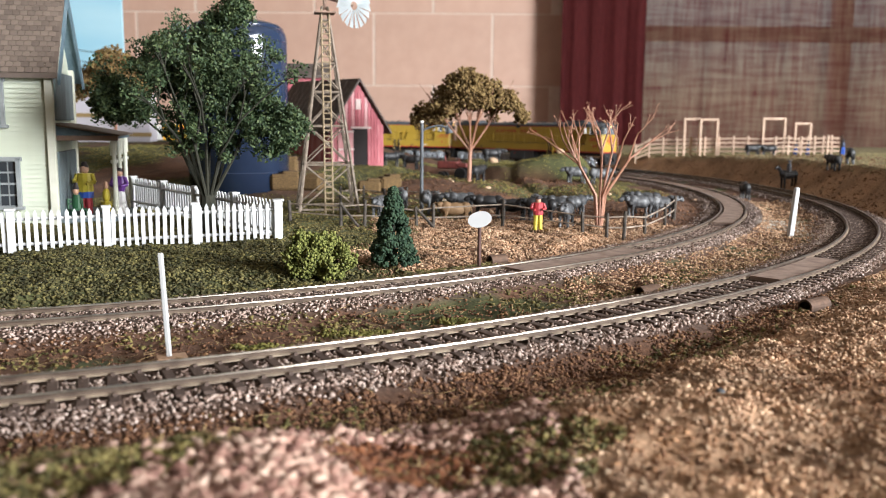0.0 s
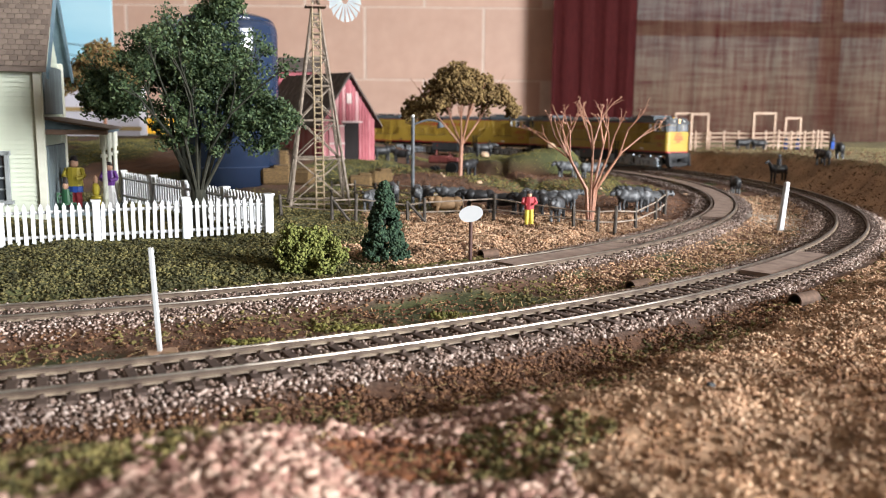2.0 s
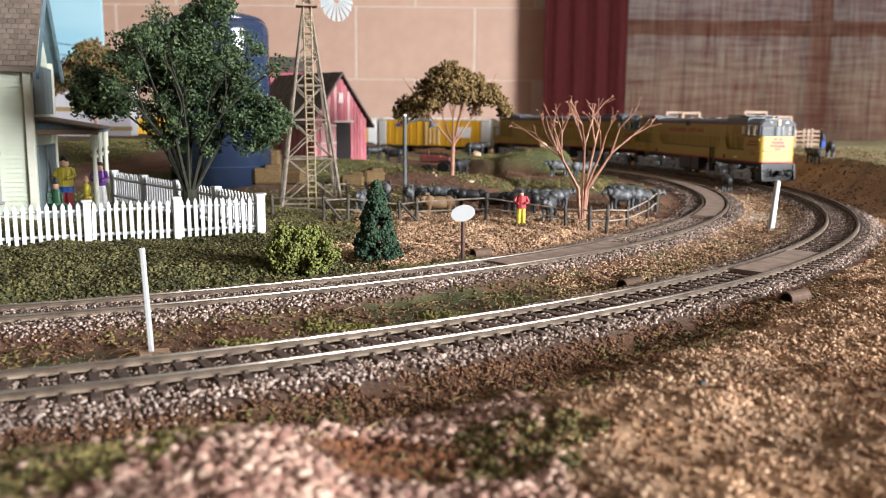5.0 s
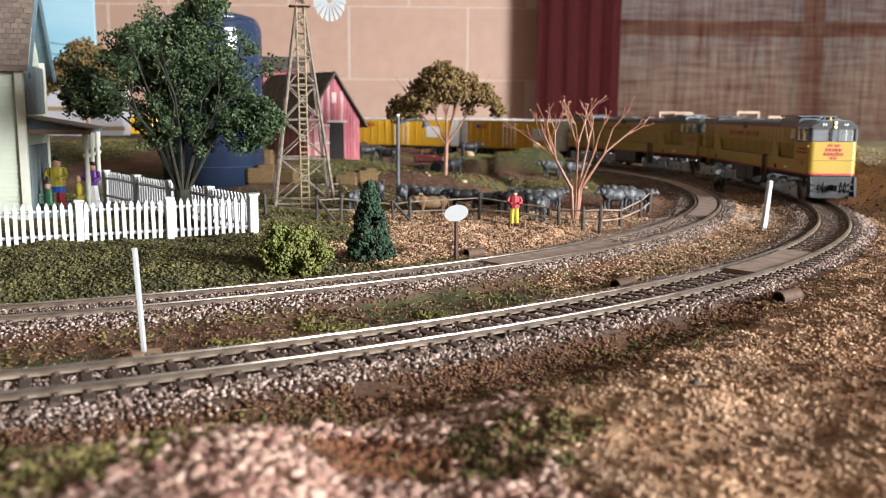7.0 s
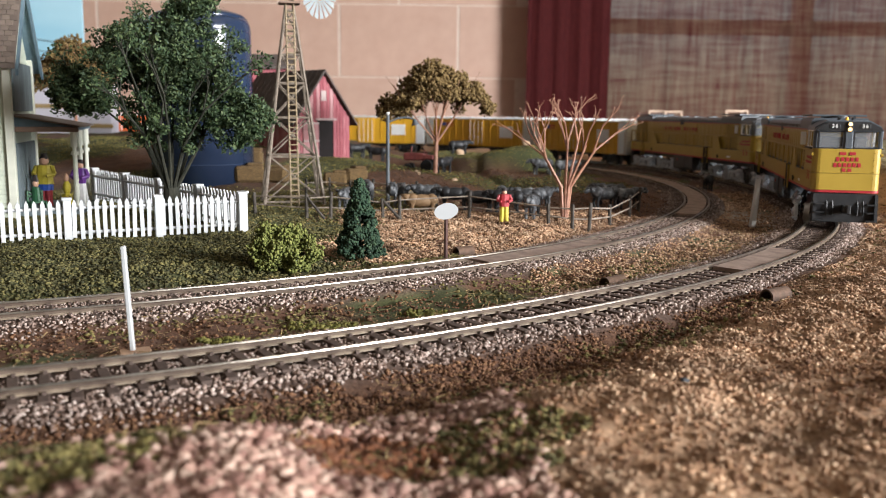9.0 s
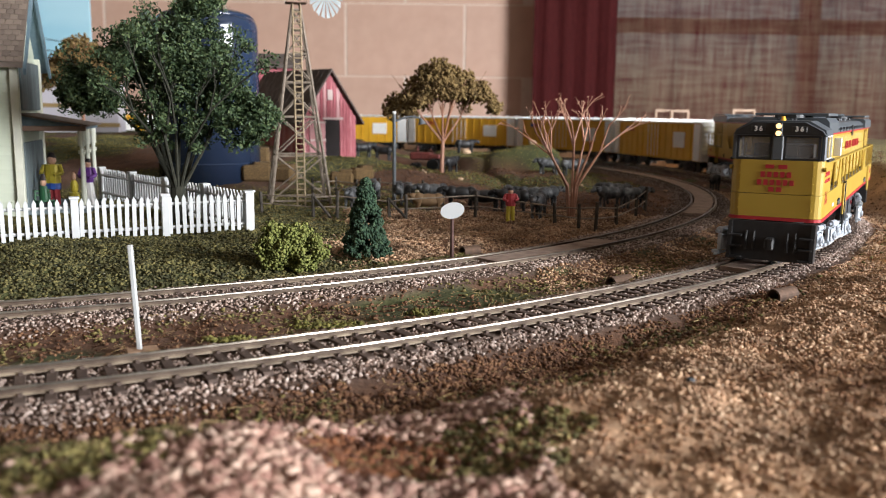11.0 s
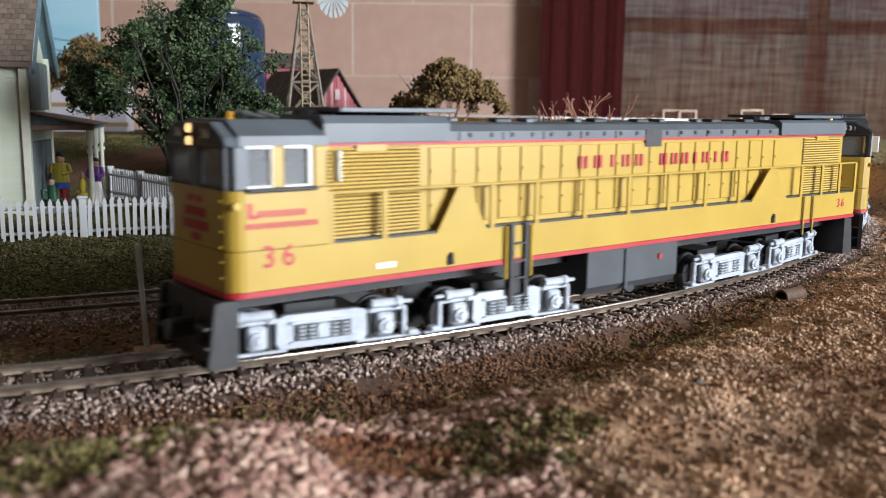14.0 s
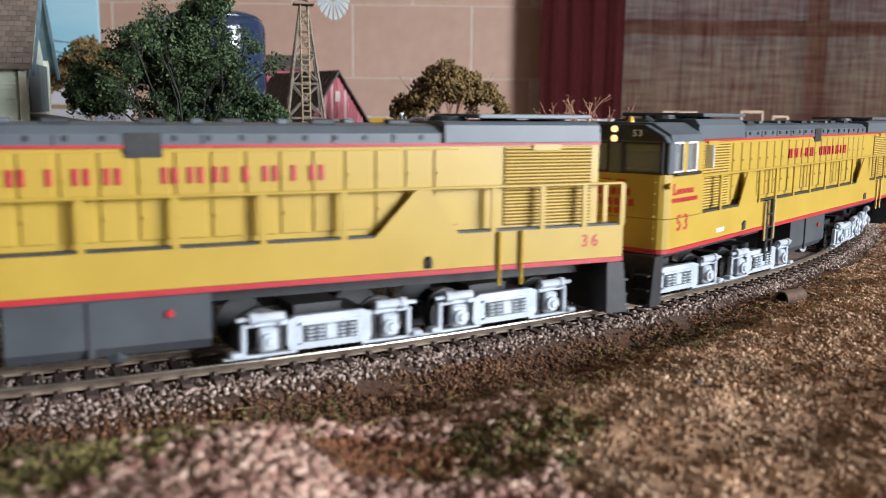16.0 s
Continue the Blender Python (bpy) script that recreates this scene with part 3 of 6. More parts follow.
p, s = strew(130000, -0.15, 0.30, 0.075, 0.50, lambda x, y, u: k_ditch(x, y, u) & (vnoise(x, y, 45, 15) > 0.40) & (hollow(x, y) < 0.3), (0.0007, 0.0020), 43)
cover("moss", "clump", p, s, M_MOSS, "olive green moss and foam tufts in the ditch", "moss", seed=43)
p, s = strew(130000, -0.15, 0.30, 0.075, 0.50, lambda x, y, u: k_ditch(x, y, u) & ((vnoise(x, y, 45, 15) < 0.55) & ~((y < 0.17) & (x < -0.03)) | (hollow(x, y) > 0.2)), (0.0007, 0.0020), 44)
cover("leaf_litter", "clump", p, s, M_LITTER, "reddish brown leaf litter in the ditch", "leaf litter", seed=44)

p, s = strew(60000, -0.11, 0.06, 0.09, 0.19, lambda x, y, u: (offset_of(TA, x, y)[0] > 0.05) & mossy(x, y, u), (0.0005, 0.0016), 58, 0.0)
cover("moss", "clump", p, s, M_MOSS, "olive green foam tufts on the near bank", "moss", seed=58)
p, s = strew(12000, -0.03, 0.025, 0.12, 0.17, lambda x, y, u: u < 1.5 * hollow(x, y), (0.0008, 0.0022), 59, 0.1)
cover("leaf_litter", "clump", p, s, mat("rust_litter", [(0.05, 0.016, 0.008), (0.14, 0.05, 0.02), (0.24, 0.09, 0.035)], 900, 0.95, island=0.7), "rust red crumbs in a hollow of the bank", "leaf litter", seed=59)

p, s = strew(120000, 0.0, 0.32, 0.12, 0.50, lambda x, y, u: k_gravel(x, y, u * 0 + 0.95) & (u < 0.85 * rusty(x, y)), (0.0004, 0.0015), 62)
cover("leaf_litter", "clump", p, s, mat("brown_bank_crumbs", [(0.09, 0.038, 0.018), (0.20, 0.095, 0.045), (0.36, 0.20, 0.10)], 900, 0.95, bump=0.3, island=0.7), "rust brown crumbs in patches on the gravel bank", "leaf litter", seed=62)
p, s = strew(90000, -0.10, 0.15, 0.15, 0.33, lambda x, y, u: (u < 1.2 * ss(0.020, 0.027, offset_of(TA, x, y)[0])) & (offset_of(TA, x, y)[0] < crest(offset_of(TA, x, y)[1]) - 0.010) & (vnoise(x, y, 90, 24) > 0.2), (0.0005, 0.0016), 60, 0.0)
cover("leaf_litter", "clump", p, s, M_LITTER, "reddish brown crumbs along the ditch", "leaf litter", seed=60)
def k_tuft(x, y, u):
    t_ = np.maximum(bumpy(x, y, -0.055, 0.252, 0.010, 0.005), bumpy(x, y, -0.028, 0.270, 0.014, 0.005))
    return u < 2 * np.maximum(t_, bumpy(x, y, 0.010, 0.292, 0.014, 0.006))
p, s = strew(16000, -0.08, 0.03, 0.24, 0.30, k_tuft, (0.0007, 0.0018), 61, -0.2)
cover("moss", "clump", p, s, M_BALMOSS, "bright olive tufts between the tracks", "moss", seed=61)

def k_mid(x, y, u):
    a, sa, b_, sb, bal, gr, gv, far = zones(x, y)
    return (a < -0.021) & (b_ > 0.020) & (sa < 0.9)
p, s = strew(60000, -0.20, 0.32, 0.20, 0.75, lambda x, y, u: k_mid(x, y, u) & (vnoise(x, y, 38, 16) > 0.5) & (x < 0.12), (0.0008, 0.0020), 45)
cover("moss", "clump", p, s, M_MOSS, "olive moss tufts between the tracks", "moss", seed=45)
p, s = strew(60000, -0.20, 0.32, 0.20, 0.75, lambda x, y, u: k_mid(x, y, u) & (vnoise(x, y, 38, 16) < 0.56) & (x < 0.10), (0.0007, 0.0018), 46)
cover("leaf_litter", "clump", p, s, M_LITTER, "brown litter between the tracks", "leaf litter", seed=46)
p, s = strew(80000, 0.03, 0.32, 0.25, 0.75, lambda x, y, u: k_mid(x, y, u) & (x > 0.05), (0.0006, 0.0017), 47)
cover("tan_gravel", "stone", p, s, M_TAN, "tan gravel between the tracks", "gravel", seed=47)

def k_bank(x, y, u):
    b_, sb = offset_of(TB, x, y)
    return (b_ < -0.019) & (x < -0.03 + 0.04 * (vnoise(x, y, 30, 11) - 0.5)) & (y < 0.47)
p, s = strew(78000, -0.28, 0.0, 0.24, 0.48, k_bank, (0.0007, 0.0020), 48, 0.0)
cover("grass_bank", "clump", p, s, M_GRASS, "dark green foam grass bank below the fence", "grass", seed=48)
def k_yard(x, y, u):
    b_, sb = offset_of(TB, x, y)
    return (b_ < -0.019) & (x > -0.06 + 0.04 * vnoise(x, y, 30, 11)) & (y < 0.56) & (x < 0.17)
p, s = strew(80000, -0.08, 0.18, 0.33, 0.56, k_yard, (0.0006, 0.0016), 49)
cover("tan_gravel", "stone", p, s, M_TAN, "tan gravel strip before the corral", "gravel", seed=49)
def k_lawn(x, y, u):
    b_, sb = offset_of(TB, x, y)
    return (b_ < -0.03) & (x < -0.03 + 0.04 * (vnoise(x, y, 30, 11) - 0.5))
p, s = strew(30000, -0.28, 0.0, 0.45, 0.66, k_lawn, (0.0008, 0.0020), 54)
cover("lawn", "clump", p, s, M_MOSS, "olive foam grass round the house and yard", "grass", flat=0.5, seed=54)
p, s = strew(16000, -0.06, 0.20, 0.50, 0.80, lambda x, y, u: (offset_of(TB, x, y)[0] < -0.02), (0.0006, 0.0018), 55)
cover("corral_litter", "clump", p, s, M_LITTER, "reddish brown crumbs on the corral ground", "leaf litter", flat=0.5, seed=55)
p, s = strew(18000, 0.15, 0.50, 0.45, 1.15, lambda x, y, u: (offset_of(TA, x, y)[0] > 0.024), (0.0008, 0.0024), 56)
cover("bank_litter", "clump", p, s, M_LITTER, "brown crumbs on the far bank", "leaf litter", flat=0.5, seed=56)
p, s = strew(22000, 0.20, 0.65, 0.60, 1.35, lambda x, y, u: (offset_of(TA, x, y)[0] > 0.060) & (u < 0.8), (0.0010, 0.0028), 57)
cover("bank_grass", "clump", p, s, mat("dry_bank_grass", [(0.12, 0.10, 0.04), (0.24, 0.20, 0.09), (0.36, 0.31, 0.16)], 500, 0.95, island=0.7), "dry pale grass on top of the far bank", "grass", flat=0.35, seed=57)
def k_side(x, y, u):
    b_, sb = offset_of(TB, x, y)
    return (np.abs(b_ + 0.025) < 0.007) & (x > -0.06) & (x < 0.03)
p, s = strew(40000, -0.08, 0.05, 0.30, 0.42, k_side, (0.0009, 0.0022), 50)
cover("moss", "clump", p, s, M_MOSS, "olive weeds along the inner track", "moss", seed=50)
def k_hill(x, y, u):
    b_, sb = offset_of(TB, x, y)
    return (b_ < -0.02) & (u < zones(x, y)[5] * 0.9)
p, s = strew(80000, -0.45, 0.20, 0.56, 1.10, k_hill, (0.0009, 0.0024), 51)
cover("farm_grass", "clump", p, s, mat("farm_grass", [(0.09, 0.075, 0.018), (0.20, 0.17, 0.045), (0.34, 0.29, 0.10)], 500, 0.95, island=0.7), "olive and yellow grass on the farm slopes", "grass", flat=0.35, seed=51)
p, s = strew(9000, -0.12, 0.28, 0.10, 0.50, lambda x, y, u: k_ditch(x, y, u) | k_mid(x, y, u), (0.003, 0.008), 52)
cover("dry_fibre", "fibre", p, s * 0.8, M_STRAW, "dry straw fibres lying on the ground", "straw", flat=0.25, seed=52)

# ---- the train ----
def rounded(l0, l1, w, r=0.003, n=4, front=True, rear=False):
    """Plan outline of a body from l0 (rear) to l1 (front), half width w, with rounded front corners."""
    pts = [(l0, -w), (l1 - r, -w)]
    for i in range(1, n + 1):
        a = -math.pi / 2 + i / n * math.pi / 2
        pts.append((l1 - r + r * math.cos(a), -w + r + r * math.sin(a)))
    for i in range(0, n):
        a = i / n * math.pi / 2
        pts.append((l1 - r + r * math.cos(a), w - r + r * math.sin(a)))
    return pts + [(l1 - r, w), (l0, w)]

def number_on(text, size, m, material, parent, name="road_number"):
    cu = bpy.data.curves.new(name, "FONT")
    cu.body, cu.size, cu.extrude, cu.offset = text, size, 0.00006, 0.00008
    cu.align_x, cu.align_y = "CENTER", "CENTER"
    cu.resolution_u, cu.space_character = 2, 1.35
    tmp = bpy.data.objects.new(name, cu)
    me = bpy.data.meshes.new_from_object(tmp)
    bpy.data.objects.remove(tmp)
    me.materials.clear()
    me.materials.append(material)
    ob = part(name, me, None, parent, "small painted number")
    ob.matrix_basis = m
    return ob

def side_m(x, y, z, left=True):
    """Pose of flat lettering on a side of the body."""
    return pose(x, y, z, 90, 0, 180 if left else 0)

b = BM()
for sd in (-1, 1):
    rod(b, (0, sd * 0.0076, 0), (0, sd * 0.0100, 0), 0.0062, 0.0061, 24)
    rod(b, (0, sd * 0.0070, 0), (0, sd * 0.0077, 0), 0.0070, 0.0068, 24)
rim = len(b.faces)
for sd in (-1, 1):
    rod(b, (0, sd * 0.0098, 0), (0, sd * 0.01015, 0), 0.0052, 0.0051, 20)
    rod(b, (0, sd * 0.0100, 0), (0, sd * 0.0108, 0), 0.0022, 0.0018, 12)
    for i in range(5):
        a = i / 5 * 2 * math.pi
        rod(b, (0, sd * 0.0101, 0), (0.0044 * math.cos(a), sd * 0.0102, 0.0044 * math.sin(a)), 0.0006, n=5)
rod(b, (0, -0.0125, 0), (0, 0.0125, 0), 0.0009, n=8)
b.normal_update()
for i, f in enumerate(b.faces):
    f.material_index = 1 if i >= rim or abs(f.normal.y) > 0.8 else 0
wheelset_mesh = mesh_of("wheelset", b, [M_STEEL, M_BLACK])

def truck(parent, x, wb, frame_mat, long=0.0, label=""):
    """A two-axle truck with side frames, springs and wheelsets."""
    b = BM()
    box(b, (0, 0, 0.0075), (wb * 0.8, 0.014, 0.005))
    box(b, (0, 0, 0.0105), (wb * 0.4, 0.012, 0.004))
    t = part("truck", b, M_BLACK, parent)
    t.matrix_basis = pose(x, 0, 0)
    h = wb / 2
    for sd in (-1, 1):
        y0, y1 = sorted((sd * 0.0130, sd * 0.0148))
        e = h + 0.0072 + long
        # equalised side frame: deep middle beam, pedestal legs round open wheel bays, low tie bar
        b = BM()
        prism(b, [(-h + 0.0058, 0.0030), (h - 0.0058, 0.0030), (h - 0.0050, 0.0046), (h - 0.0052, 0.0106), (h - 0.0072, 0.0116), (-h + 0.0072, 0.0116), (-h + 0.0052, 0.0106), (-h + 0.0050, 0.0046)], y0, y1)
        part("side_frame", b, frame_mat, t, "silver painted side frame" if frame_mat == M_SILVER else "")
        for k, q in ((-h, -1), (h, 1)):
            b = BM()
            box(b, (k, sd * 0.0139, 0.0104), (0.0128, 0.0016, 0.0012), bevel=0.0003)
            box(b, (k + q * 0.0060, sd * 0.0140, 0.0068), (0.0014, 0.0018, 0.0080), bevel=0.0003)
            box(b, (k + q * 0.0016, sd * 0.0140, 0.0026), (e - h + 0.0100, 0.0014, 0.0008), bevel=0.0002)
            box(b, (k + q * (0.0066 + long), sd * 0.0146, 0.0036), (0.0030, 0.0030, 0.0014), bevel=0.0003)
            part("pedestal", b, frame_mat, t)
            b = BM()
            box(b, (k, sd * 0.0145, 0.0066), (0.0050, 0.0026, 0.0062), bevel=0.0007)
            rod(b, (k, sd * 0.0150, 0.0064), (k, sd * 0.0166, 0.0064), 0.0023, 0.0021, 16)
            rod(b, (k, sd * 0.0166, 0.0064), (k, sd * 0.0172, 0.0064), 0.0013, 0.0010, 12)
            part("journal_box", b, frame_mat, t)
            b = BM()
            rod(b, (k - q * 0.0040, sd * 0.0150, 0.0122), (k + q * 0.0030, sd * 0.0150, 0.0122), 0.0013, n=10)
            rod(b, (k + q * 0.0030, sd * 0.0150, 0.0122), (k + q * 0.0048, sd * 0.0150, 0.0122), 0.0017, 0.0015, n=10)
            rod(b, (k + q * 0.0048, sd * 0.0150, 0.0122), (k + q * 0.0078, sd * 0.0150, 0.0121), 0.0006, n=6)
            box(b, (k - q * 0.0036, sd * 0.0146, 0.0112), (0.0016, 0.0016, 0.0024))
            part("brake_cylinder", b, frame_mat, t)
            b = BM()
            box(b, (k - q * 0.0035, sd * 0.0133, 0.0062), (0.0016, 0.0010, 0.0070))
            part("brake_shoe", b, M_BLACK, t)
        # black plate on the solid frame stands in for a dark open gap
        b = BM()
        box(b, (0, sd * 0.01485, 0.0071), (wb * 0.44, 0.0005, 0.0044))
        part("frame_opening", b, M_BLACK, t)
        b = BM()
        for q in (-0.17, -0.09, 0.09, 0.17):
            for z in range(4):
                rod(b, (q * wb, sd * 0.0151, 0.0053 + z * 0.0010), (q * wb, sd * 0.0151, 0.0058 + z * 0.0010), 0.0011, n=8)
        box(b, (0, sd * 0.0151, 0.0070), (wb * 0.10, 0.0012, 0.0040), bevel=0.0003)
        box(b, (0, sd * 0.0152, 0.0096), (wb * 0.50, 0.0010, 0.0007))
        box(b, (0, sd * 0.0152, 0.0046), (wb * 0.50, 0.0010, 0.0006))
        part("spring_pack", b, frame_mat, t)
    ws = []
    for k in (-h, h):
        o = part("wheelset", wheelset_mesh, None, t)
        o.matrix_basis = pose(k, 0, 0.0062)
        ws.append(o)
    return t, ws

TRUCKS = ((0.1125, 0.0345), (0.0560, 0.0345), (-0.0507, 0.0330), (-0.1045, 0.0330))
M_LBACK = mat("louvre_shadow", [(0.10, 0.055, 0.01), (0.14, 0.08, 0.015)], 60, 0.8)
M_CABIN = mat("cab_interior", [(0.06, 0.055, 0.05), (0.10, 0.095, 0.09)], 100, 0.8)
M_WHITE = mat("white_trim", [(0.74, 0.73, 0.70), (0.82, 0.81, 0.78)], 150, 0.45)
M_BEACON = mat("amber_beacon", [(0.85, 0.42, 0.03), (0.9, 0.5, 0.05)], 100, 0.3)

def locomotive(number, lit):
    L = thing("locomotive", "yellow and grey double-diesel model locomotive with red stripes and silver trucks", "locomotive", group="train")
    body = BM()
    prism(body, rounded(-0.1416, 0.1425, 0.0180, 0.0042), 0.0207, 0.0300, "z")
    body = part("side_sill", body, M_YELLOW, L, "broad yellow side sill")
    b = BM()
    prism(b, rounded(-0.1418, 0.1428, 0.0182, 0.0043), 0.0193, 0.0206, "z")
    part("red_stripe", b, M_RED, L, "thin red line along the sill")
    b = BM()
    prism(b, rounded(0.1165, 0.1425, 0.0180, 0.0042), 0.0302, 0.0438, "z")
    nose = part("nose", b, M_YELLOW, L, "tall rounded yellow nose")
    # cab with pillars, panes and a sloped roof
    b = BM()
    prism(b, rounded(0.1180, 0.1405, 0.0165, 0.004), 0.0438, 0.0446, "z")
    part("cab_floor", b, M_BLACK, L)
    for x, y, sx, sy in ((0.1185, 0.0172, 0.004, 0.0016), (0.1185, -0.0172, 0.004, 0.0016), (0.1388, 0.0170, 0.0040, 0.0018), (0.1388, -0.0170, 0.0040, 0.0018), (0.1418, 0, 0.0015, 0.0042), (0.1300, 0.0174, 0.0034, 0.0014), (0.1300, -0.0174, 0.0034, 0.0014)):
        b = BM()
        box(b, (x, y, 0.0488), (sx, sy, 0.0100), bevel=0.0004)
        part("cab_post", b, M_YELLOW if x < 0.135 else M_GREY, L)
    for sd in (-1, 1):
        b = BM()
        box(b, (0.1413, sd * 0.0089, 0.0488), (0.0005, 0.0128, 0.0096))
        part("windscreen", b, M_GLASS, L)
        b = BM()
        for c, s_ in (((0.1417, sd * 0.0089, 0.0535), (0.0009, 0.0140, 0.0009)), ((0.1417, sd * 0.0089, 0.0441), (0.0009, 0.0140, 0.0009)), ((0.1417, sd * 0.0156, 0.0488), (0.0009, 0.0010, 0.0095)), ((0.1417, sd * 0.0026, 0.0488), (0.0009, 0.0010, 0.0095))):
            box(b, c, s_)
        part("windscreen_frame", b, M_BLACK, L)
        for x in (0.1344, 0.1247):
            b = BM()
            box(b, (x, sd * 0.0170, 0.0490), (0.0062, 0.0005, 0.0088))
            g = part("side_window", b, M_GLASS, L)
            b = BM()
            for c, s_ in (((x, sd * 0.0176, 0.0535), (0.0068, 0.0009, 0.0006)), ((x, sd * 0.0176, 0.0445), (0.0068, 0.0009, 0.0006)), ((x - 0.0032, sd * 0.0176, 0.0490), (0.0009, 0.0009, 0.0092))):
                box(b, c, s_)
            part("sash", b, M_WHITE, g, "white window sash")
        b = BM()
        box(b, (0.1152, sd * 0.0196, 0.0488), (0.0007, 0.0030, 0.0075), bevel=0.0002)
        part("wind_deflector", b, M_CARS, L)
        b = BM()
        box(b, (0.129, sd * 0.0186, 0.0439), (0.018, 0.0014, 0.0010), bevel=0.0003)
        part("arm_rest", b, M_BLACK, L)
    b = BM()
    box(b, (0.122, 0, 0.047), (0.008, 0.024, 0.006), bevel=0.0005)
    box(b, (0.128, 0.009, 0.047), (0.005, 0.006, 0.006), bevel=0.0005)
    part("cab_seat", b, M_CABIN, L)
    b = BM()
    prism(b, [(-0.0178, 0.0537), (-0.0172, 0.0560), (-0.0110, 0.0596), (0.0110, 0.0596), (0.0172, 0.0560), (0.0178, 0.0537)], 0.1165, 0.1392, "x")
    vs = prism(b, [(-0.0178, 0.0537), (-0.0165, 0.0556), (-0.0100, 0.0590), (0.0100, 0.0590), (0.0165, 0.0556), (0.0178, 0.0537)], 0.1393, 0.1424, "x")
    part("cab_roof", b, M_GREY, L, "grey chamfered cab roof")
    # thin black sheet over the roof front puts its shade into colour
    b = BM()
    prism(b, [(-0.0172, 0.0540), (-0.0162, 0.0556), (-0.0100, 0.0588), (0.0100, 0.0588), (0.0162, 0.0556), (0.0172, 0.0540)], 0.1424, 0.1427, "x")
    part("roof_front", b, M_BLACK, L, "front of the cab roof, painted black for its shade")
    for sd in (-1, 1):
        b = BM()
        box(b, (0.1426, sd * 0.0078, 0.0563), (0.0006, 0.0056, 0.0024), bevel=0.0002)
        nb = part("number_board", b, M_BLACK, L)
        number_on(number, 0.0028, pose(0.14295, sd * 0.0078, 0.0563, 90, 0, 90), M_WHITE, nb, "board_number")
    b = BM()
    box(b, (0.1428, 0, 0.0560), (0.0012, 0.0030, 0.0055), bevel=0.0004)
    hb = part("headlight_box", b, M_BLACK, L)
    for z in (0.0575, 0.0546):
        b = BM()
        rod(b, (0.1432, 0, z), (0.1438, 0, z), 0.0011, 0.0010, 12)
        part("headlight", b, M_LAMP, hb, "glowing amber headlight")
    b = BM()
    rod(b, (0.133, 0, 0.0590), (0.133, 0, 0.0602), 0.0011, n=10)
    rod(b, (0.133, 0, 0.0602), (0.133, 0, 0.0614), 0.0009, 0.0007, n=10)
    part("beacon", b, M_BEACON, L, "amber roof beacon")
    for x, y in ((0.126, 0.004), (0.124, -0.003), (0.121, 0.002)):
        b = BM()
        rod(b, (x, y, 0.0600), (x + 0.006, y, 0.0612), 0.0004, 0.0009, 8)
        rod(b, (x + 0.002, y, 0.0594), (x + 0.002, y, 0.0606), 0.0004, n=6)
        part("horn", b, M_BLACK, L)
    # hood
    b = BM()
    box(b, (-0.0090, 0, 0.0418), (0.2510, 0.0290, 0.0236))
    hood = part("hood", b, M_YELLOW, L, "long yellow hood")
    b = BM()
    prism(b, [(-0.0150, 0.0539), (-0.0150, 0.0566), (-0.0128, 0.0584), (-0.006, 0.0591), (0.006, 0.0591), (0.0128, 0.0584), (0.0150, 0.0566), (0.0150, 0.0539)], -0.1345, 0.1165, "x")
    top = part("hood_top", b, M_GREY, L, "grey hood top")
    b = BM()
    for sd in (-1, 1):
        box(b, (-0.009, sd * 0.01475, 0.0537), (0.251, 0.0008, 0.0007))
    part("red_line", b, M_RED, L, "thin red line under the grey top")
    for x0, x1, zt in ((0.0780, 0.1165, 0.0607), (-0.1335, -0.0845, 0.0598)):
        b = BM()
        prism(b, [(-0.0160, 0.0542), (-0.0160, 0.0588), (-0.0145, zt), (0.0145, zt), (0.0160, 0.0588), (0.0160, 0.0542)], x0, x1, "x")
        hs = part("radiator_housing", b, M_GREY, L, "grey radiator housing on the roof")
        for k in range(3):
            b = BM()
            cx = x0 + (x1 - x0) * (k + 0.5) / 3
            rod(b, (cx, 0, zt), (cx, 0, zt + 0.0013), 0.0056, 0.0052, 16)
            part("fan", b, M_DGREY, hs)
        b = BM()
        box(b, ((x0 + x1) / 2 - 0.004, 0.0, zt + 0.0014), (0.036, 0.0300, 0.0012), bevel=0.0002)
        part("roof_walk", b, M_GREY, hs)
    for k in range(14):
        b = BM()
        box(b, (0.062 - k * 0.0105, (0.0062 if k % 3 else -0.004), 0.0594), (0.006 if k % 2 else 0.003, 0.004, 0.0014), bevel=0.0003)
        part("roof_hatch", b, M_DGREY if k % 2 else M_GREY, top)
    b = BM()
    prism(b, [(-0.0153, 0.0512), (0.0153, 0.0512), (0.0153, 0.0568), (-0.0153, 0.0568)], -0.0128, -0.0046, "x")
    part("grille", b, M_BLACK, top)
    b = BM()
    box(b, (0, 0, 0), (0.0010, 0.0006, 0.0012))
    latch = mesh_of("latch", b, M_DGREY)
    for sd in (-1, 1):
        for k in range(20):
            ob = part("latch", latch, None, top)
            ob.location = (0.0700 - k * 0.0078, sd * 0.0151, 0.0556)
        for k in range(10):
            b = BM()
            box(b, (0.0740 - k * 0.0160, sd * 0.01505, 0.0553), (0.0003, 0.0004, 0.0022))
            part("panel_seam", b, M_DGREY, top)
    # doors, louvres, sheet gussets on both sides
    b = BM()
    box(b, (0, 0, 0), (0.0070, 0.0005, 0.0205), bevel=0.0002)
    box(b, (0.0026, 0.0003, 0.004), (0.0007, 0.0006, 0.0007))
    box(b, (0.0026, 0.0003, -0.005), (0.0007, 0.0006, 0.0007))
    door = mesh_of("hood_door", b, M_YELLOW)
    b = BM()
    box(b, (0, 0, 0), (0.0282, 0.0005, 0.00046))
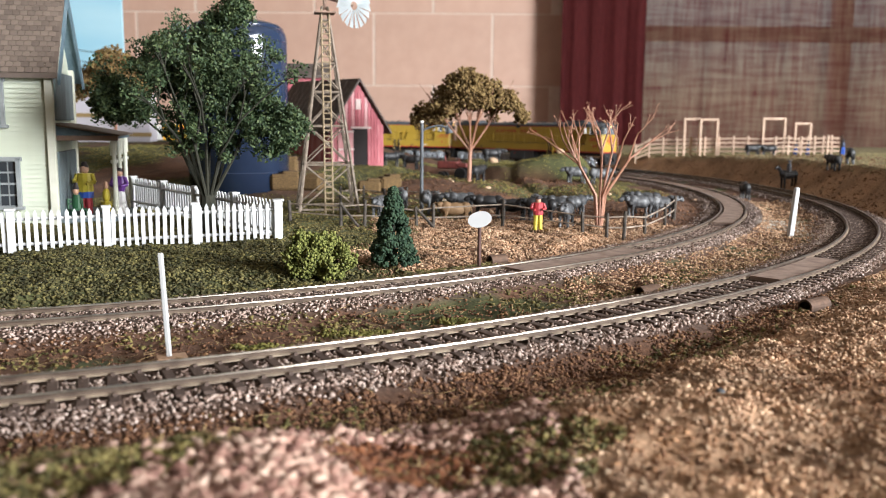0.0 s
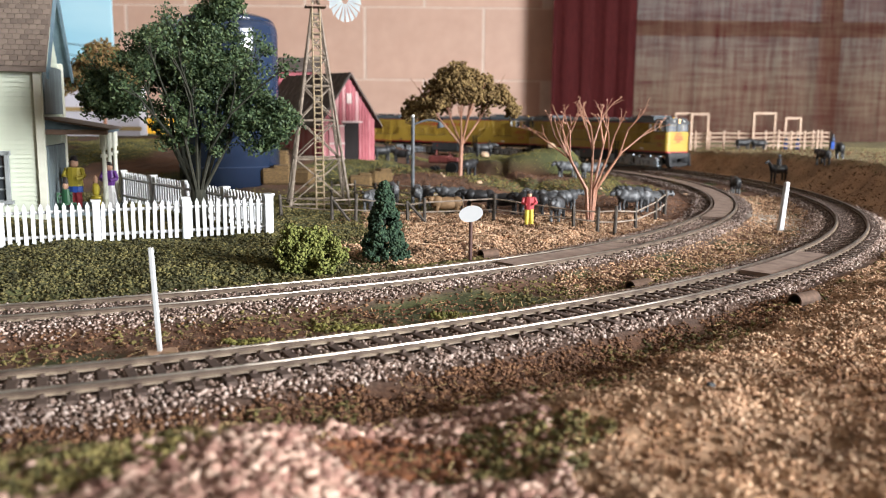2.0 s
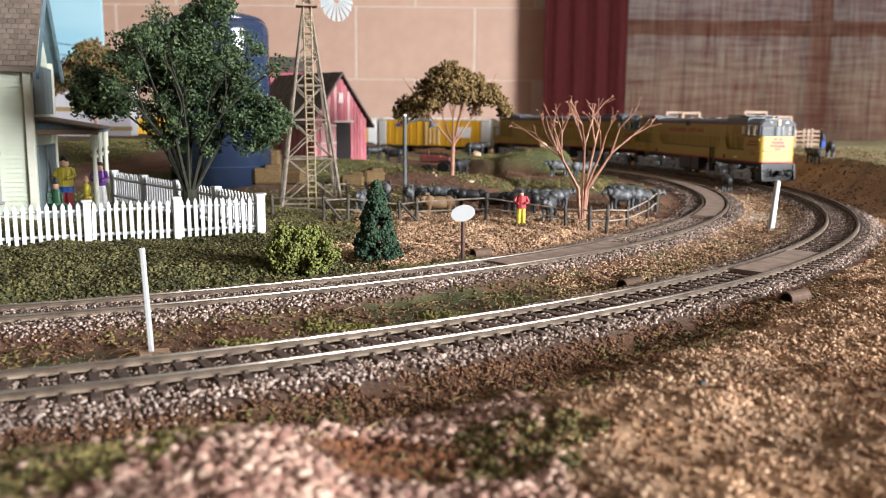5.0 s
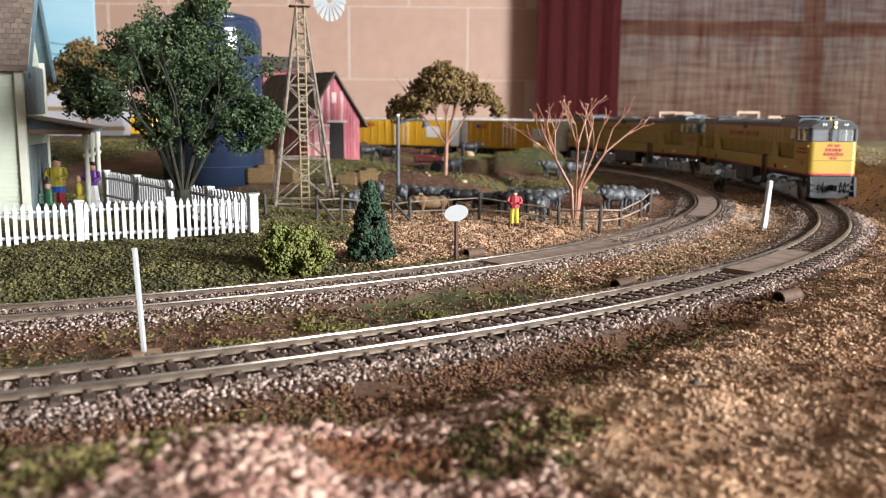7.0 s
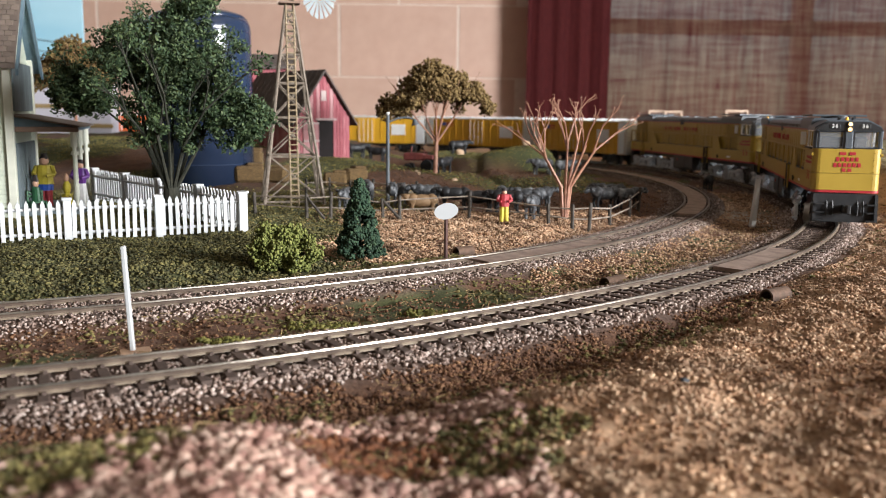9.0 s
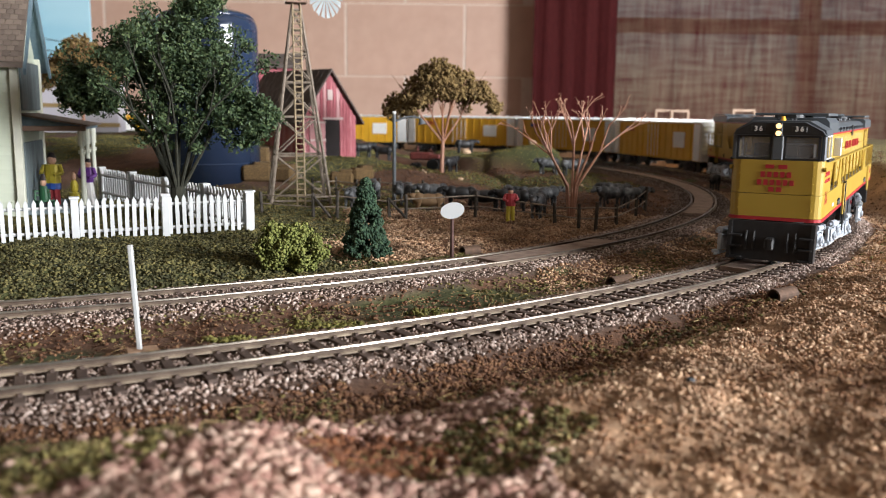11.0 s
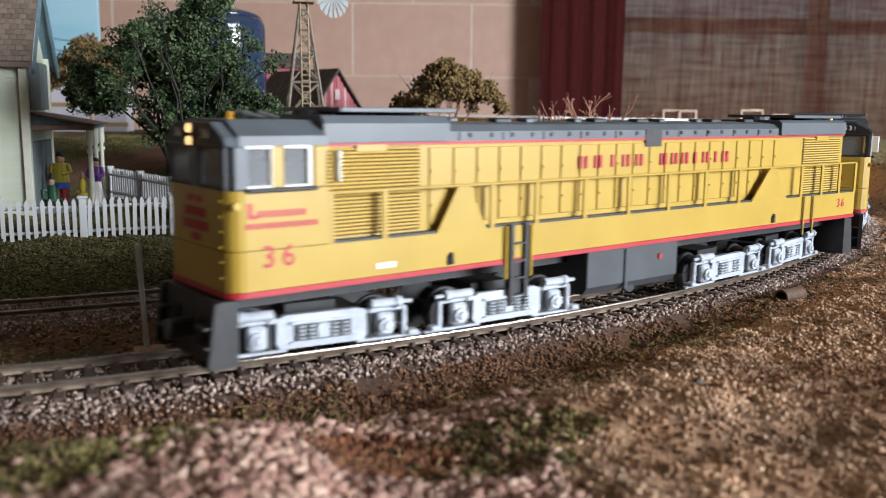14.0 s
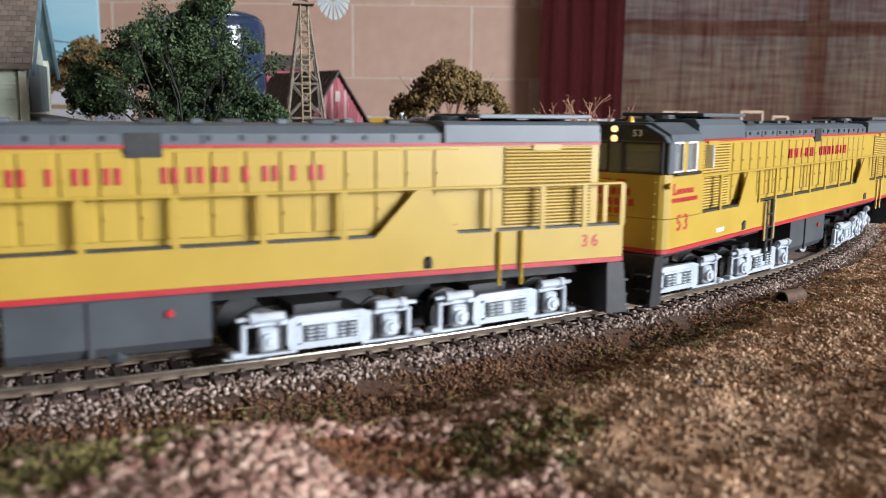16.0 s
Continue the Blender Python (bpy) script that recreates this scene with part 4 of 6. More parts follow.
    slat = mesh_of("louvre_slat", b, M_YELLOWD)
    b = BM()
    box(b, (0, 0, 0.0060), (0.0016, 0.0006, 0.0121))
    post = mesh_of("rail_post", b, M_YELLOW)
    for sd in (-1, 1):
        for k in range(21):
            x = 0.0805 - k * 0.0083
            ob = part("hood_door", door, None, hood)
            ob.matrix_basis = pose(x, sd * 0.0147, 0.0422, 0, 0, 0 if sd > 0 else 180)
        for x in (0.1015, -0.1175):
            # dark sheet behind the slats puts the shade of the gaps into colour
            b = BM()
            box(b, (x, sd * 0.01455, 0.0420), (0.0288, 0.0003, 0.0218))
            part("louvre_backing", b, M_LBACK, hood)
            for k in range(23):
                ob = part("louvre_slat", slat, None, hood)
                ob.matrix_basis = pose(x, sd * 0.0148, 0.0318 + k * 0.00094, 25 * sd)
            b = BM()
            box(b, (x + 0.001, sd * 0.0151, 0.0527), (0.0090, 0.0006, 0.0016))
            part("class_panel", b, M_YELLOW, hood)
        b = BM()
        rod(b, (0.1165, sd * 0.0177, 0.0423), (-0.1412, sd * 0.0177, 0.0423), 0.00042, n=6)
        part("handrail", b, M_YELLOW, L)
        for x in (0.1160, 0.1002, 0.0640, 0.0467, 0.0262, 0.0057, -0.0148, -0.0353, -0.0558, -0.0985, -0.1140, -0.1280, -0.1412):
            ob = part("rail_post", post, None, L)
            ob.location = (x, sd * 0.0177, 0.0300)
        for x0, x1, xt in ((0.0835, 0.0660, 0.0745), (-0.0640, -0.0880, -0.0776)):
            b = BM()
            prism(b, [(x0, 0.0300), (x1, 0.0300), (xt - 0.0018, 0.0424), (xt + 0.0018, 0.0424)], sd * 0.0174, sd * 0.0179)
            part("gusset", b, M_YELLOW, L)
        # lettering of the owner as plain bars
        x = 0.0268
        for k_, wd in enumerate((1, 1, 1, 1, 1, 0, 1, 1, 1, 1, 1, 1, 1)):
            if wd:
                b = BM()
                for q in ((-0.0022,) if k_ in (2, 9, 11) else (-0.0010, -0.0034)):
                    box(b, (x + q, sd * 0.01525, 0.0470), (0.0012, 0.0003, 0.0038))
                part("lettering_bar", b, M_RED, hood)
            x -= 0.0066 if k_ < 5 else 0.0059
        for z, x0, n_, w_, h in ((0.0384, 0.1348, 8, 0.0016, 0.0016), (0.0357, 0.1378, 14, 0.00135, 0.0014)):
            for k in range(n_):
                b = BM()
                box(b, (x0 - k * w_ * 1.0, sd * 0.01805, z), (w_ * 0.72, 0.0002, h))
                part("slogan_bar", b, M_RED, nose)
        b = BM()
        box(b, (0.1372, sd * 0.01805, 0.0392), (0.0012, 0.0002, 0.0036))
        box(b, (0.1361, sd * 0.01805, 0.0378), (0.0014, 0.0002, 0.0009))
        part("slogan_bar", b, M_RED, nose)
        number_on(number, 0.0074, side_m(0.1302, sd * 0.01806, 0.0282, sd > 0), M_RED, nose)
        number_on(number, 0.0050, side_m(-0.1300, sd * 0.01806, 0.0258, sd > 0), M_RED, body)
        b = BM()
        box(b, (0.1000, sd * 0.01805, 0.0232), (0.0060, 0.0003, 0.0014))
        part("builder_plate", b, M_WHITE, body)
        for x in (0.0790, -0.0790):
            b = BM()
            box(b, (x, sd * 0.0182, 0.0225), (0.0022, 0.0010, 0.0026), bevel=0.0003)
            rod(b, (x, sd * 0.0186, 0.0215), (x, sd * 0.0186, 0.0245), 0.0005, n=6)
            part("jacking_pad", b, M_BLACK, L)
        # walkway tread; its dark grey also carries the shadow line along the hood
        b = BM()
        box(b, (-0.0125, sd * 0.0162, 0.0303), (0.256, 0.0026, 0.0006))
        part("walkway", b, M_DGREY, L, "walkway tread, dark grey also for shade at the hood foot")
        # steps and ladder
        b = BM()
        for x in (0.0572, 0.0515):
            box(b, (x, sd * 0.0186, 0.0188), (0.0014, 0.0010, 0.0235))
        box(b, (0.0543, sd * 0.0168, 0.0140), (0.0050, 0.0020, 0.0130))
        ld = part("step_frame", b, M_BLACK, L, "black step frame")
        for z in (0.0100, 0.0150, 0.0200, 0.0250):
            b = BM()
            box(b, (0.0543, sd * 0.0186, z), (0.0050, 0.0014, 0.0005))
            part("step", b, M_DGREY, ld)
        for x in (0.0592, 0.0495):
            b = BM()
            rod(b, (x, sd * 0.0187, 0.0150), (x, sd * 0.0187, 0.0300), 0.0005, n=6)
            part("grab_iron", b, M_YELLOW, ld)
        for x in (-0.1000, -0.1070):
            b = BM()
            rod(b, (x, sd * 0.0187, 0.0150), (x, sd * 0.0187, 0.0300), 0.0005, n=6)
            part("grab_iron", b, M_YELLOW, L)
    # end rails
    for y in (-0.0177, -0.009, 0.009):
        ob = part("rail_post", post, None, L)
        ob.location = (-0.1412, y, 0.0300)
    b = BM()
    rod(b, (-0.1412, -0.0177, 0.0423), (-0.1412, 0.0177, 0.0423), 0.00042, n=6)
    part("end_rail", b, M_YELLOW, L)
    # nose front: lettering bars, emblem, rivets
    for z, w_, h in ((0.0412, 0.010, 0.0016), (0.0380, 0.0125, 0.0022), (0.0348, 0.0150, 0.0022), (0.0320, 0.006, 0.0018)):
        n_ = max(1, int(w_ / 0.0024)) if h > 0.002 else 2
        for k in range(n_):
            b = BM()
            wd = w_ / n_
            box(b, (0.14262, -w_ / 2 + wd * (k + 0.5), z), (0.0003, wd * 0.68, h))
            part("nose_bar", b, M_RED, nose)
    for sd in (-1, 1):
        b = BM()
        rod(b, (0.1405, sd * 0.0176, 0.0405), (0.1405, sd * 0.0186, 0.0405), 0.0009, n=8)
        for q in range(6):
            rod(b, (0.1424, sd * 0.0142, 0.0240 + q * 0.0035), (0.1429, sd * 0.0142, 0.0240 + q * 0.0035), 0.0003, n=5)
        part("rivets", b, M_BLACK if sd > 2 else M_YELLOWD, nose)
    # underside
    b = BM()
    box(b, (0.0, 0, 0.0170), (0.2760, 0.0150, 0.0046))
    part("underframe", b, M_BLACK, L)
    b = BM()
    prism(b, [(-0.0165, 0.0192), (-0.0165, 0.0075), (-0.0145, 0.0050), (0.0145, 0.0050), (0.0165, 0.0075), (0.0165, 0.0192)], -0.0226, 0.0225, "x")
    box(b, (0.0045, 0.0166, 0.012), (0.0012, 0.0010, 0.013))
    box(b, (0.0045, -0.0166, 0.012), (0.0012, 0.0010, 0.013))
    tk = part("fuel_tank", b, M_TANK, L, "grey fuel tank")
    for sd in (-1, 1):
        b = BM()
        rod(b, (-0.013, sd * 0.0164, 0.0145), (-0.013, sd * 0.0171, 0.0145), 0.0010, n=10)
        part("filler_cap", b, M_RED, tk)
        b = BM()
        rod(b, (-0.002, sd * 0.0120, 0.0042), (0.0, sd * 0.0150, 0.0050), 0.0016, n=10)
        part("drain", b, M_TANK, tk)
    for e, x in ((1, 0.1425), (-1, -0.1400)):
        b = BM()
        prism(b, [(-0.0165, 0.0188), (-0.0168, 0.0050), (-0.0130, 0.0030), (0.0130, 0.0030), (0.0168, 0.0050), (0.0165, 0.0188)], x - 0.0022, x + 0.0022, "x")
        for sd in (-1, 1):
            prism(b, [(x - e * 0.0026, 0.0186), (x - e * 0.0022, 0.0034), (x + e * 0.0052, 0.0034), (x + e * 0.0030, 0.0186)], sd * 0.0152, sd * 0.0168)
            for z in (0.0040, 0.0085, 0.0130):
                box(b, (x + e * 0.0034, sd * 0.0135, z), (0.0044, 0.0050, 0.0006))
        pl = part("pilot", b, M_BLACK, L, "black pilot plate with corner steps")
        b = BM()
        box(b, (x + e * 0.0045, 0, 0.0105), (0.0070, 0.0034, 0.0044), bevel=0.0006)
        box(b, (x + e * 0.0078, 0.0010, 0.0105), (0.0026, 0.0022, 0.0048), bevel=0.0005)
        part("coupler", b, M_BLACK, pl)
        for y in (-0.0095, -0.0065, 0.0065, 0.0095):
            b = BM()
            rod(b, (x + e * 0.0017, y, 0.0150), (x + e * 0.0036, y, 0.0110), 0.0005, n=6)
            rod(b, (x + e * 0.0036, y, 0.0110), (x + e * 0.0028, y, 0.0070), 0.0005, 0.0007, n=6)
            part("air_hose", b, M_BLACK, pl)
    wheels = []
    trs = []
    for x, wb in TRUCKS:
        t, ws = truck(L, x, wb, M_SILVER, 0.0015)
        trs.append((t, x))
        wheels += ws
    return L, trs, wheels

M_CARY = mat("car_yellow", [(0.62, 0.33, 0.02), (0.72, 0.40, 0.03)], 40, 0.5, bump=0.04)
M_CARR = mat("car_orange", [(0.50, 0.09, 0.02), (0.60, 0.13, 0.03)], 40, 0.5, bump=0.04)
M_FLAGB = mat("emblem_blue", [(0.04, 0.06, 0.22), (0.06, 0.08, 0.28)], 90, 0.5)

def freight_car(paint, label, ends):
    C = thing("freight_car", label, "freight car", group="train")
    HLc = 0.0965
    b = BM()
    box(b, (0, 0, 0.0322), (HLc * 2, 0.0340, 0.0396), bevel=0.0003)
    bd = part("body", b, paint, C)
    for k in range(15):
        for sd in (-1, 1):
            b = BM()
            box(b, (-0.0910 + k * 0.0130, sd * 0.0173, 0.0325), (0.0009, 0.0010, 0.0370))
            part("side_rib", b, paint, bd)
    b = BM()
    prism(b, [(-0.0178, 0.0520), (-0.0178, 0.0530), (0.0, 0.0552), (0.0178, 0.0530), (0.0178, 0.0520)], -HLc - 0.001, HLc + 0.001, "x")
    rf = part("roof", b, M_CARS, C, "bright silver ribbed roof")
    for k in range(14):
        b = BM()
        prism(b, [(-0.0180, 0.0528), (-0.0180, 0.0535), (0.0, 0.0558), (0.0180, 0.0535), (0.0180, 0.0528)], -0.0915 + k * 0.0138, -0.0895 + k * 0.0138, "x")
        part("roof_rib", b, M_CARS, rf)
    for e in (-1, 1):
        b = BM()
        box(b, (e * (HLc + 0.0008), 0, 0.0322), (0.0016, 0.0338, 0.0392))
        for k in range(8):
            rod(b, (e * (HLc + 0.0016), -0.0155, 0.0152 + k * 0.0048), (e * (HLc + 0.0016), 0.0155, 0.0152 + k * 0.0048), 0.0011, n=6)
        part("corrugated_end", b, ends, C, "silver corrugated end" if ends == M_CARS else "")
        for sd in (-1, 1):
            b = BM()
            box(b, (e * (HLc - 0.006), sd * 0.0176, 0.0322), (0.012, 0.0008, 0.0380))
            part("corner_panel", b, ends, C)
        b = BM()
        box(b, (e * (HLc + 0.005), 0, 0.0105), (0.009, 0.0032, 0.0042), bevel=0.0005)
        part("coupler", b, M_BLACK, C)
    for sd in (-1, 1):
        b = BM()
        box(b, (0.0, sd * 0.0178, 0.0320), (0.0280, 0.0012, 0.0380), bevel=0.0003)
        d = part("door", b, paint, C)
        for x in (-0.0105, -0.003, 0.0045, 0.0115):
            b = BM()
            rod(b, (x, sd * 0.0187, 0.0150), (x, sd * 0.0187, 0.0495), 0.0004, n=6)
            part("door_rod", b, M_CARS, d)
        b = BM()
        box(b, (0.055, sd * 0.0177, 0.0340), (0.0230, 0.0005, 0.0165))
        part("placard", b, M_WHITE, bd, "white placard")
        b = BM()
        box(b, (-0.062, sd * 0.0177, 0.0440), (0.0075, 0.0005, 0.0050))
        part("emblem", b, M_FLAGB, bd, "small blue emblem")
        for k in range(3):
            b = BM()
            box(b, (-0.052, sd * 0.0177, 0.0420 + k * 0.0020), (0.0120, 0.0005, 0.0010))
            part("emblem_stripe", b, M_RED, bd)
    b = BM()
    box(b, (0, 0, 0.0108), (HLc * 1.9, 0.0120, 0.0030))
    for x in (-0.03, 0.03):
        box(b, (x, 0, 0.0098), (0.018, 0.026, 0.0060), bevel=0.0008)
    part("underframe", b, M_BLACK, C)
    trs, wheels = [], []
    for x in (0.068, -0.068):
        t, ws = truck(C, x, 0.0205, M_DGREY)
        trs.append((t, x))
        wheels += ws
    return C, trs, wheels

loco_a = locomotive("36", True)
loco_b = locomotive("53", True)
CARS = []
for paint, label, ends in ((M_CARY, "yellow refrigerator car with silver roof and ends", M_CARS),) * 4 + ((M_CARR, "orange-red box car with silver roof", M_CARR),) + ((M_CARY, "yellow refrigerator car with silver roof and ends", M_CARS),):
    CARS.append(freight_car(paint, label, ends))

# ---- farm things ----
def spot(x, y, rz=0.0, up=0.0):
    return pose(x, y, gz(x, y) + up, 0, 0, rz)

M_SIDING = mat("cream_siding", [(0.53, 0.57, 0.46), (0.61, 0.65, 0.53)], 120, 0.6, big=0.05, rand=0.3)
M_CORNER = mat("cream_trim", [(0.58, 0.58, 0.48), (0.66, 0.66, 0.55)], 150, 0.6)
M_SHINGLE = mat("grey_brown_shingle", [(0.10, 0.075, 0.06), (0.19, 0.145, 0.115)], 400, 0.85, bump=0.4, rand=0.6)
M_BLUE = mat("blue_grey_paint", [(0.09, 0.15, 0.19), (0.15, 0.22, 0.26)], 200, 0.6, big=0.15)
M_BOARD = mat("weathered_grey_board", [(0.09, 0.12, 0.13), (0.20, 0.24, 0.25)], 150, 0.75, stretch=(6, 6, 1), rand=0.4)
M_BROWN = mat("brown_trim", [(0.22, 0.14, 0.10), (0.30, 0.20, 0.15)], 200, 0.7)
M_PANE = mat("dark_pane", [(0.02, 0.025, 0.03), (0.04, 0.045, 0.05)], 40, 0.08)
M_SASH = mat("grey_sash", [(0.20, 0.22, 0.22), (0.28, 0.30, 0.30)], 150, 0.6)
M_PICKET = mat("white_picket_paint", [(0.46, 0.47, 0.47), (0.53, 0.54, 0.54)], 200, 0.5, rand=0.2)

# the house: its front right corner is the origin, the front wall runs to -x, the gable end to +y
HOUSE = pose(-0.2350, 0.523, -0.004, 0, 0, 13)
house = thing("farmhouse", "cream clapboard two-storey model farmhouse with grey shingle roof", "house", HOUSE)
b = BM()
box(b, (-0.075, 0.035, 0.050), (0.148, 0.068, 0.096))
wallp = part("wall", b, M_SIDING, house)
b = BM()
prism(b, [(0.001, 0.098), (0.069, 0.098), (0.035, 0.141)], -0.140, -0.0008, "x")
part("gable", b, M_SIDING, house)
b = BM()
prism(b, [(0, 0), (0.0014, 0), (0.0002, 0.0029), (0, 0.0029)], -0.149, -0.002, "x")
board_f = mesh_of("clapboard", b, M_SIDING)
for k in range(34):
    ob = part("clapboard", board_f, None, wallp)
    ob.matrix_basis = pose(0, 0.0012, 0.0015 + k * 0.0028, 0, 0, 0) @ Matrix.Diagonal((1, -1, 1, 1))
b = BM()
prism(b, [(0, 0), (0.0014, 0), (0.0002, 0.0029), (0, 0.0029)], 0.002, 0.068)
board_s = mesh_of("clapboard", b, M_SIDING)
for k in range(34):
    ob = part("clapboard", board_s, None, wallp)
    ob.location = (-0.0012, 0, 0.0015 + k * 0.0028)
for x, y in ((0.0, 0.0), (0.0, 0.070), (-0.150, 0.0)):
    b = BM()
    box(b, (x, y, 0.0485), (0.0045, 0.0045, 0.097), bevel=0.0003)
    part("corner_board", b, M_CORNER, house)
for sd in (0, 1):
    b = BM()
    y0, y1 = (-0.006, 0.035) if sd == 0 else (0.076, 0.035)
    prism(b, [(y0, 0.0915), (y1, 0.1455), (y1, 0.1425), (y0, 0.0885)], -0.155, 0.006, "x")
    rf = part("roof", b, M_SHINGLE if sd == 0 else M_BLUE, house, "steep grey-brown shingle roof" if sd == 0 else "")
    if sd == 0:
        sh = BM()
        box(sh, (0, 0, 0), (0.0040, 0.0048, 0.0006), bevel=0.0001)
        shm = mesh_of("shingle", sh, M_SHINGLE)
        tilt = math.degrees(math.atan2(0.054, 0.041))
        for r_ in range(15):
            for c_ in range(20):
                u = (r_ + 0.4) * 0.0040
                ob = part("shingle", shm, None, rf)
                ob.matrix_basis = pose(0.0036 - (c_ + 0.5 * (r_ % 2)) * 0.0043, -0.006 + u * math.cos(radians(tilt)), 0.0922 + u * math.sin(radians(tilt)), tilt - 6)
    b = BM()
    prism(b, [(y0, 0.0880), (y1, 0.1425), (y1, 0.1385), (y0, 0.0845)], 0.0062, 0.0078, "x")
    part("bargeboard", b, M_BLUE, house, "blue-grey bargeboard")

def pane_window(parent, x, y, z, w_, h, face, cols=2, rows=3, sash=M_SASH):
    """A window with frame, sill, glazing bars and panes; face 'f' looks to -y, 's' to +x."""
    W = part("window", _frame(w_, h), sash, parent)
    W.matrix_basis = pose(x, y, z, 0, 0, 0 if face == "f" else 90)
    for i in range(cols):
        for j in range(rows):
            b = BM()
            box(b, (-w_ / 2 + w_ * (i + 0.5) / cols, 0.0002, -h / 2 + h * (j + 0.5) / rows), (w_ / cols * 0.82, 0.0006, h / rows * 0.84))
            part("pane", b, M_PANE, W)
    return W

def _frame(w_, h):
    b = BM()
    box(b, (0, 0.0006, 0), (w_, 0.0006, h))
    for s_ in (-1, 1):
        box(b, (s_ * (w_ / 2 + 0.0008), -0.0008, 0), (0.0026, 0.0024, h + 0.004), bevel=0.0002)
    box(b, (0, -0.0008, h / 2 + 0.0012), (w_ + 0.006, 0.0024, 0.0026), bevel=0.0002)
    box(b, (0, -0.0012, -h / 2 - 0.0010), (w_ + 0.007, 0.0036, 0.0020), bevel=0.0002)
    box(b, (0, -0.0004, 0), (w_, 0.0012, 0.0012))
    return b

pane_window(house, -0.0275, -0.0010, 0.0265, 0.0150, 0.0270, "f", 3, 4)
pane_window(house, -0.034, -0.0010, 0.0740, 0.0150, 0.0250, "f", 3, 4)
pane_window(house, -0.085, -0.0010, 0.0265, 0.0150, 0.0270, "f", 3, 4)
for z0, z1 in ((0.0640, 0.0930), (0.0045, 0.0450)):
    for k in range(9):
        b = BM()
        box(b, (0.0016, 0.010 + k * 0.0062, (z0 + z1) / 2), (0.0016, 0.0058, z1 - z0), bevel=0.0003)
        part("shutter_board", b, M_BOARD, house, "weathered blue-grey board")
b = BM()
prism(b, [(-0.001, 0.0610), (0.036, 0.0545), (0.036, 0.0530), (-0.001, 0.0550)], 0.006, 0.070)
po = part("porch_roof", b, M_BLUE, house, "sloped blue-grey porch roof")
b = BM()
prism(b, [(-0.001, 0.0625), (0.038, 0.0557), (0.038, 0.0547), (-0.001, 0.0613)], 0.003, 0.073)
part("porch_shingles", b, M_SHINGLE, po)
b = BM()
box(b, (0.018, 0.0055, 0.0535), (0.038, 0.0018, 0.0030), bevel=0.0003)
part("fascia", b, M_BROWN, po)
b = BM()
box(b, (0.018, 0.038, 0.0030), (0.038, 0.066, 0.0036), bevel=0.0004)
part("porch_floor", b, M_BOARD, house)
for x, y in ((0.0335, 0.010), (0.0335, 0.034), (0.0335, 0.062)):
    b = BM()
    for z0, z1, r0, r1 in ((0.0048, 0.0080, 0.0022, 0.0022), (0.0080, 0.0110, 0.0013, 0.0013), (0.0110, 0.0380, 0.0017, 0.0013), (0.0380, 0.0400, 0.0022, 0.0022), (0.0400, 0.0430, 0.0012, 0.0014), (0.0430, 0.0535, 0.0021, 0.0021)):
        rod(b, (x, y, z0), (x, y, z1), r0, r1, 12)
    part("porch_post", b, M_CORNER, house, "turned cream porch post")

# picket fence: front run and back run meet at a corner post
b = BM()
prism(b, [(-0.00095, -0.0095), (0.00095, -0.0095), (0.00095, 0.0085), (0.0, 0.0105), (-0.00095, 0.0085)], -0.0004, 0.0004)
picket = mesh_of("picket", b, M_PICKET)
b = BM()
box(b, (0, 0, 0), (0.0036, 0.0036, 0.0225), bevel=0.0002)
box(b, (0, 0, 0.0118), (0.0048, 0.0048, 0.0012), bevel=0.0002)
fpost = mesh_of("fence_post", b, M_PICKET)

def picket_run(p, q, posts, zp, zq):
    F = thing("picket_fence", "white painted wooden picket fence with square posts", "fence", group="picket fence")
    d = Vector((q[0] - p[0], q[1] - p[1], 0))
    n = int(d.length / 0.00345)
    rz = math.degrees(math.atan2(d.y, d.x))
    for k in range(n):
        u = (k + 0.5) / n
        if min(abs(u - i / posts) for i in range(posts + 1)) * d.length < 0.0022:
            continue
        ob = part("picket", picket, None, F)
        ob.matrix_basis = pose(p[0] + d.x * u, p[1] + d.y * u, zp + (zq - zp) * u + 0.0105, random.Random(k).uniform(-1, 1), random.Random(k + 9).uniform(-1.5, 1.5), rz)
    for i in range(posts + 1):
        u = i / posts
        ob = part("fence_post", fpost, None, F)
        ob.matrix_basis = pose(p[0] + d.x * u, p[1] + d.y * u, zp + (zq - zp) * u + 0.0095, 0, 0, rz)
    for h in (0.0045, 0.0165):
        b = BM()
        o = Vector((-d.y, d.x, 0)).normalized() * 0.001
        for i in range(posts):
            a0, a1 = p[0] + d.x * i / posts, p[1] + d.y * i / posts
            rod(b, Vector((a0, a1, zp + (zq - zp) * i / posts + h)) + o, Vector((a0 + d.x / posts, a1 + d.y / posts, zp + (zq - zp) * (i + 1) / posts + h)) + o, 0.0008, n=4)
        part("fence_rail", b, M_PICKET, F)

picket_run((-0.282, 0.372), (-0.0885, 0.459), 5, -0.0030, -0.0022)
picket_run((-0.0885, 0.462), (-0.215, 0.600), 4, -0.0022, 0.0004)

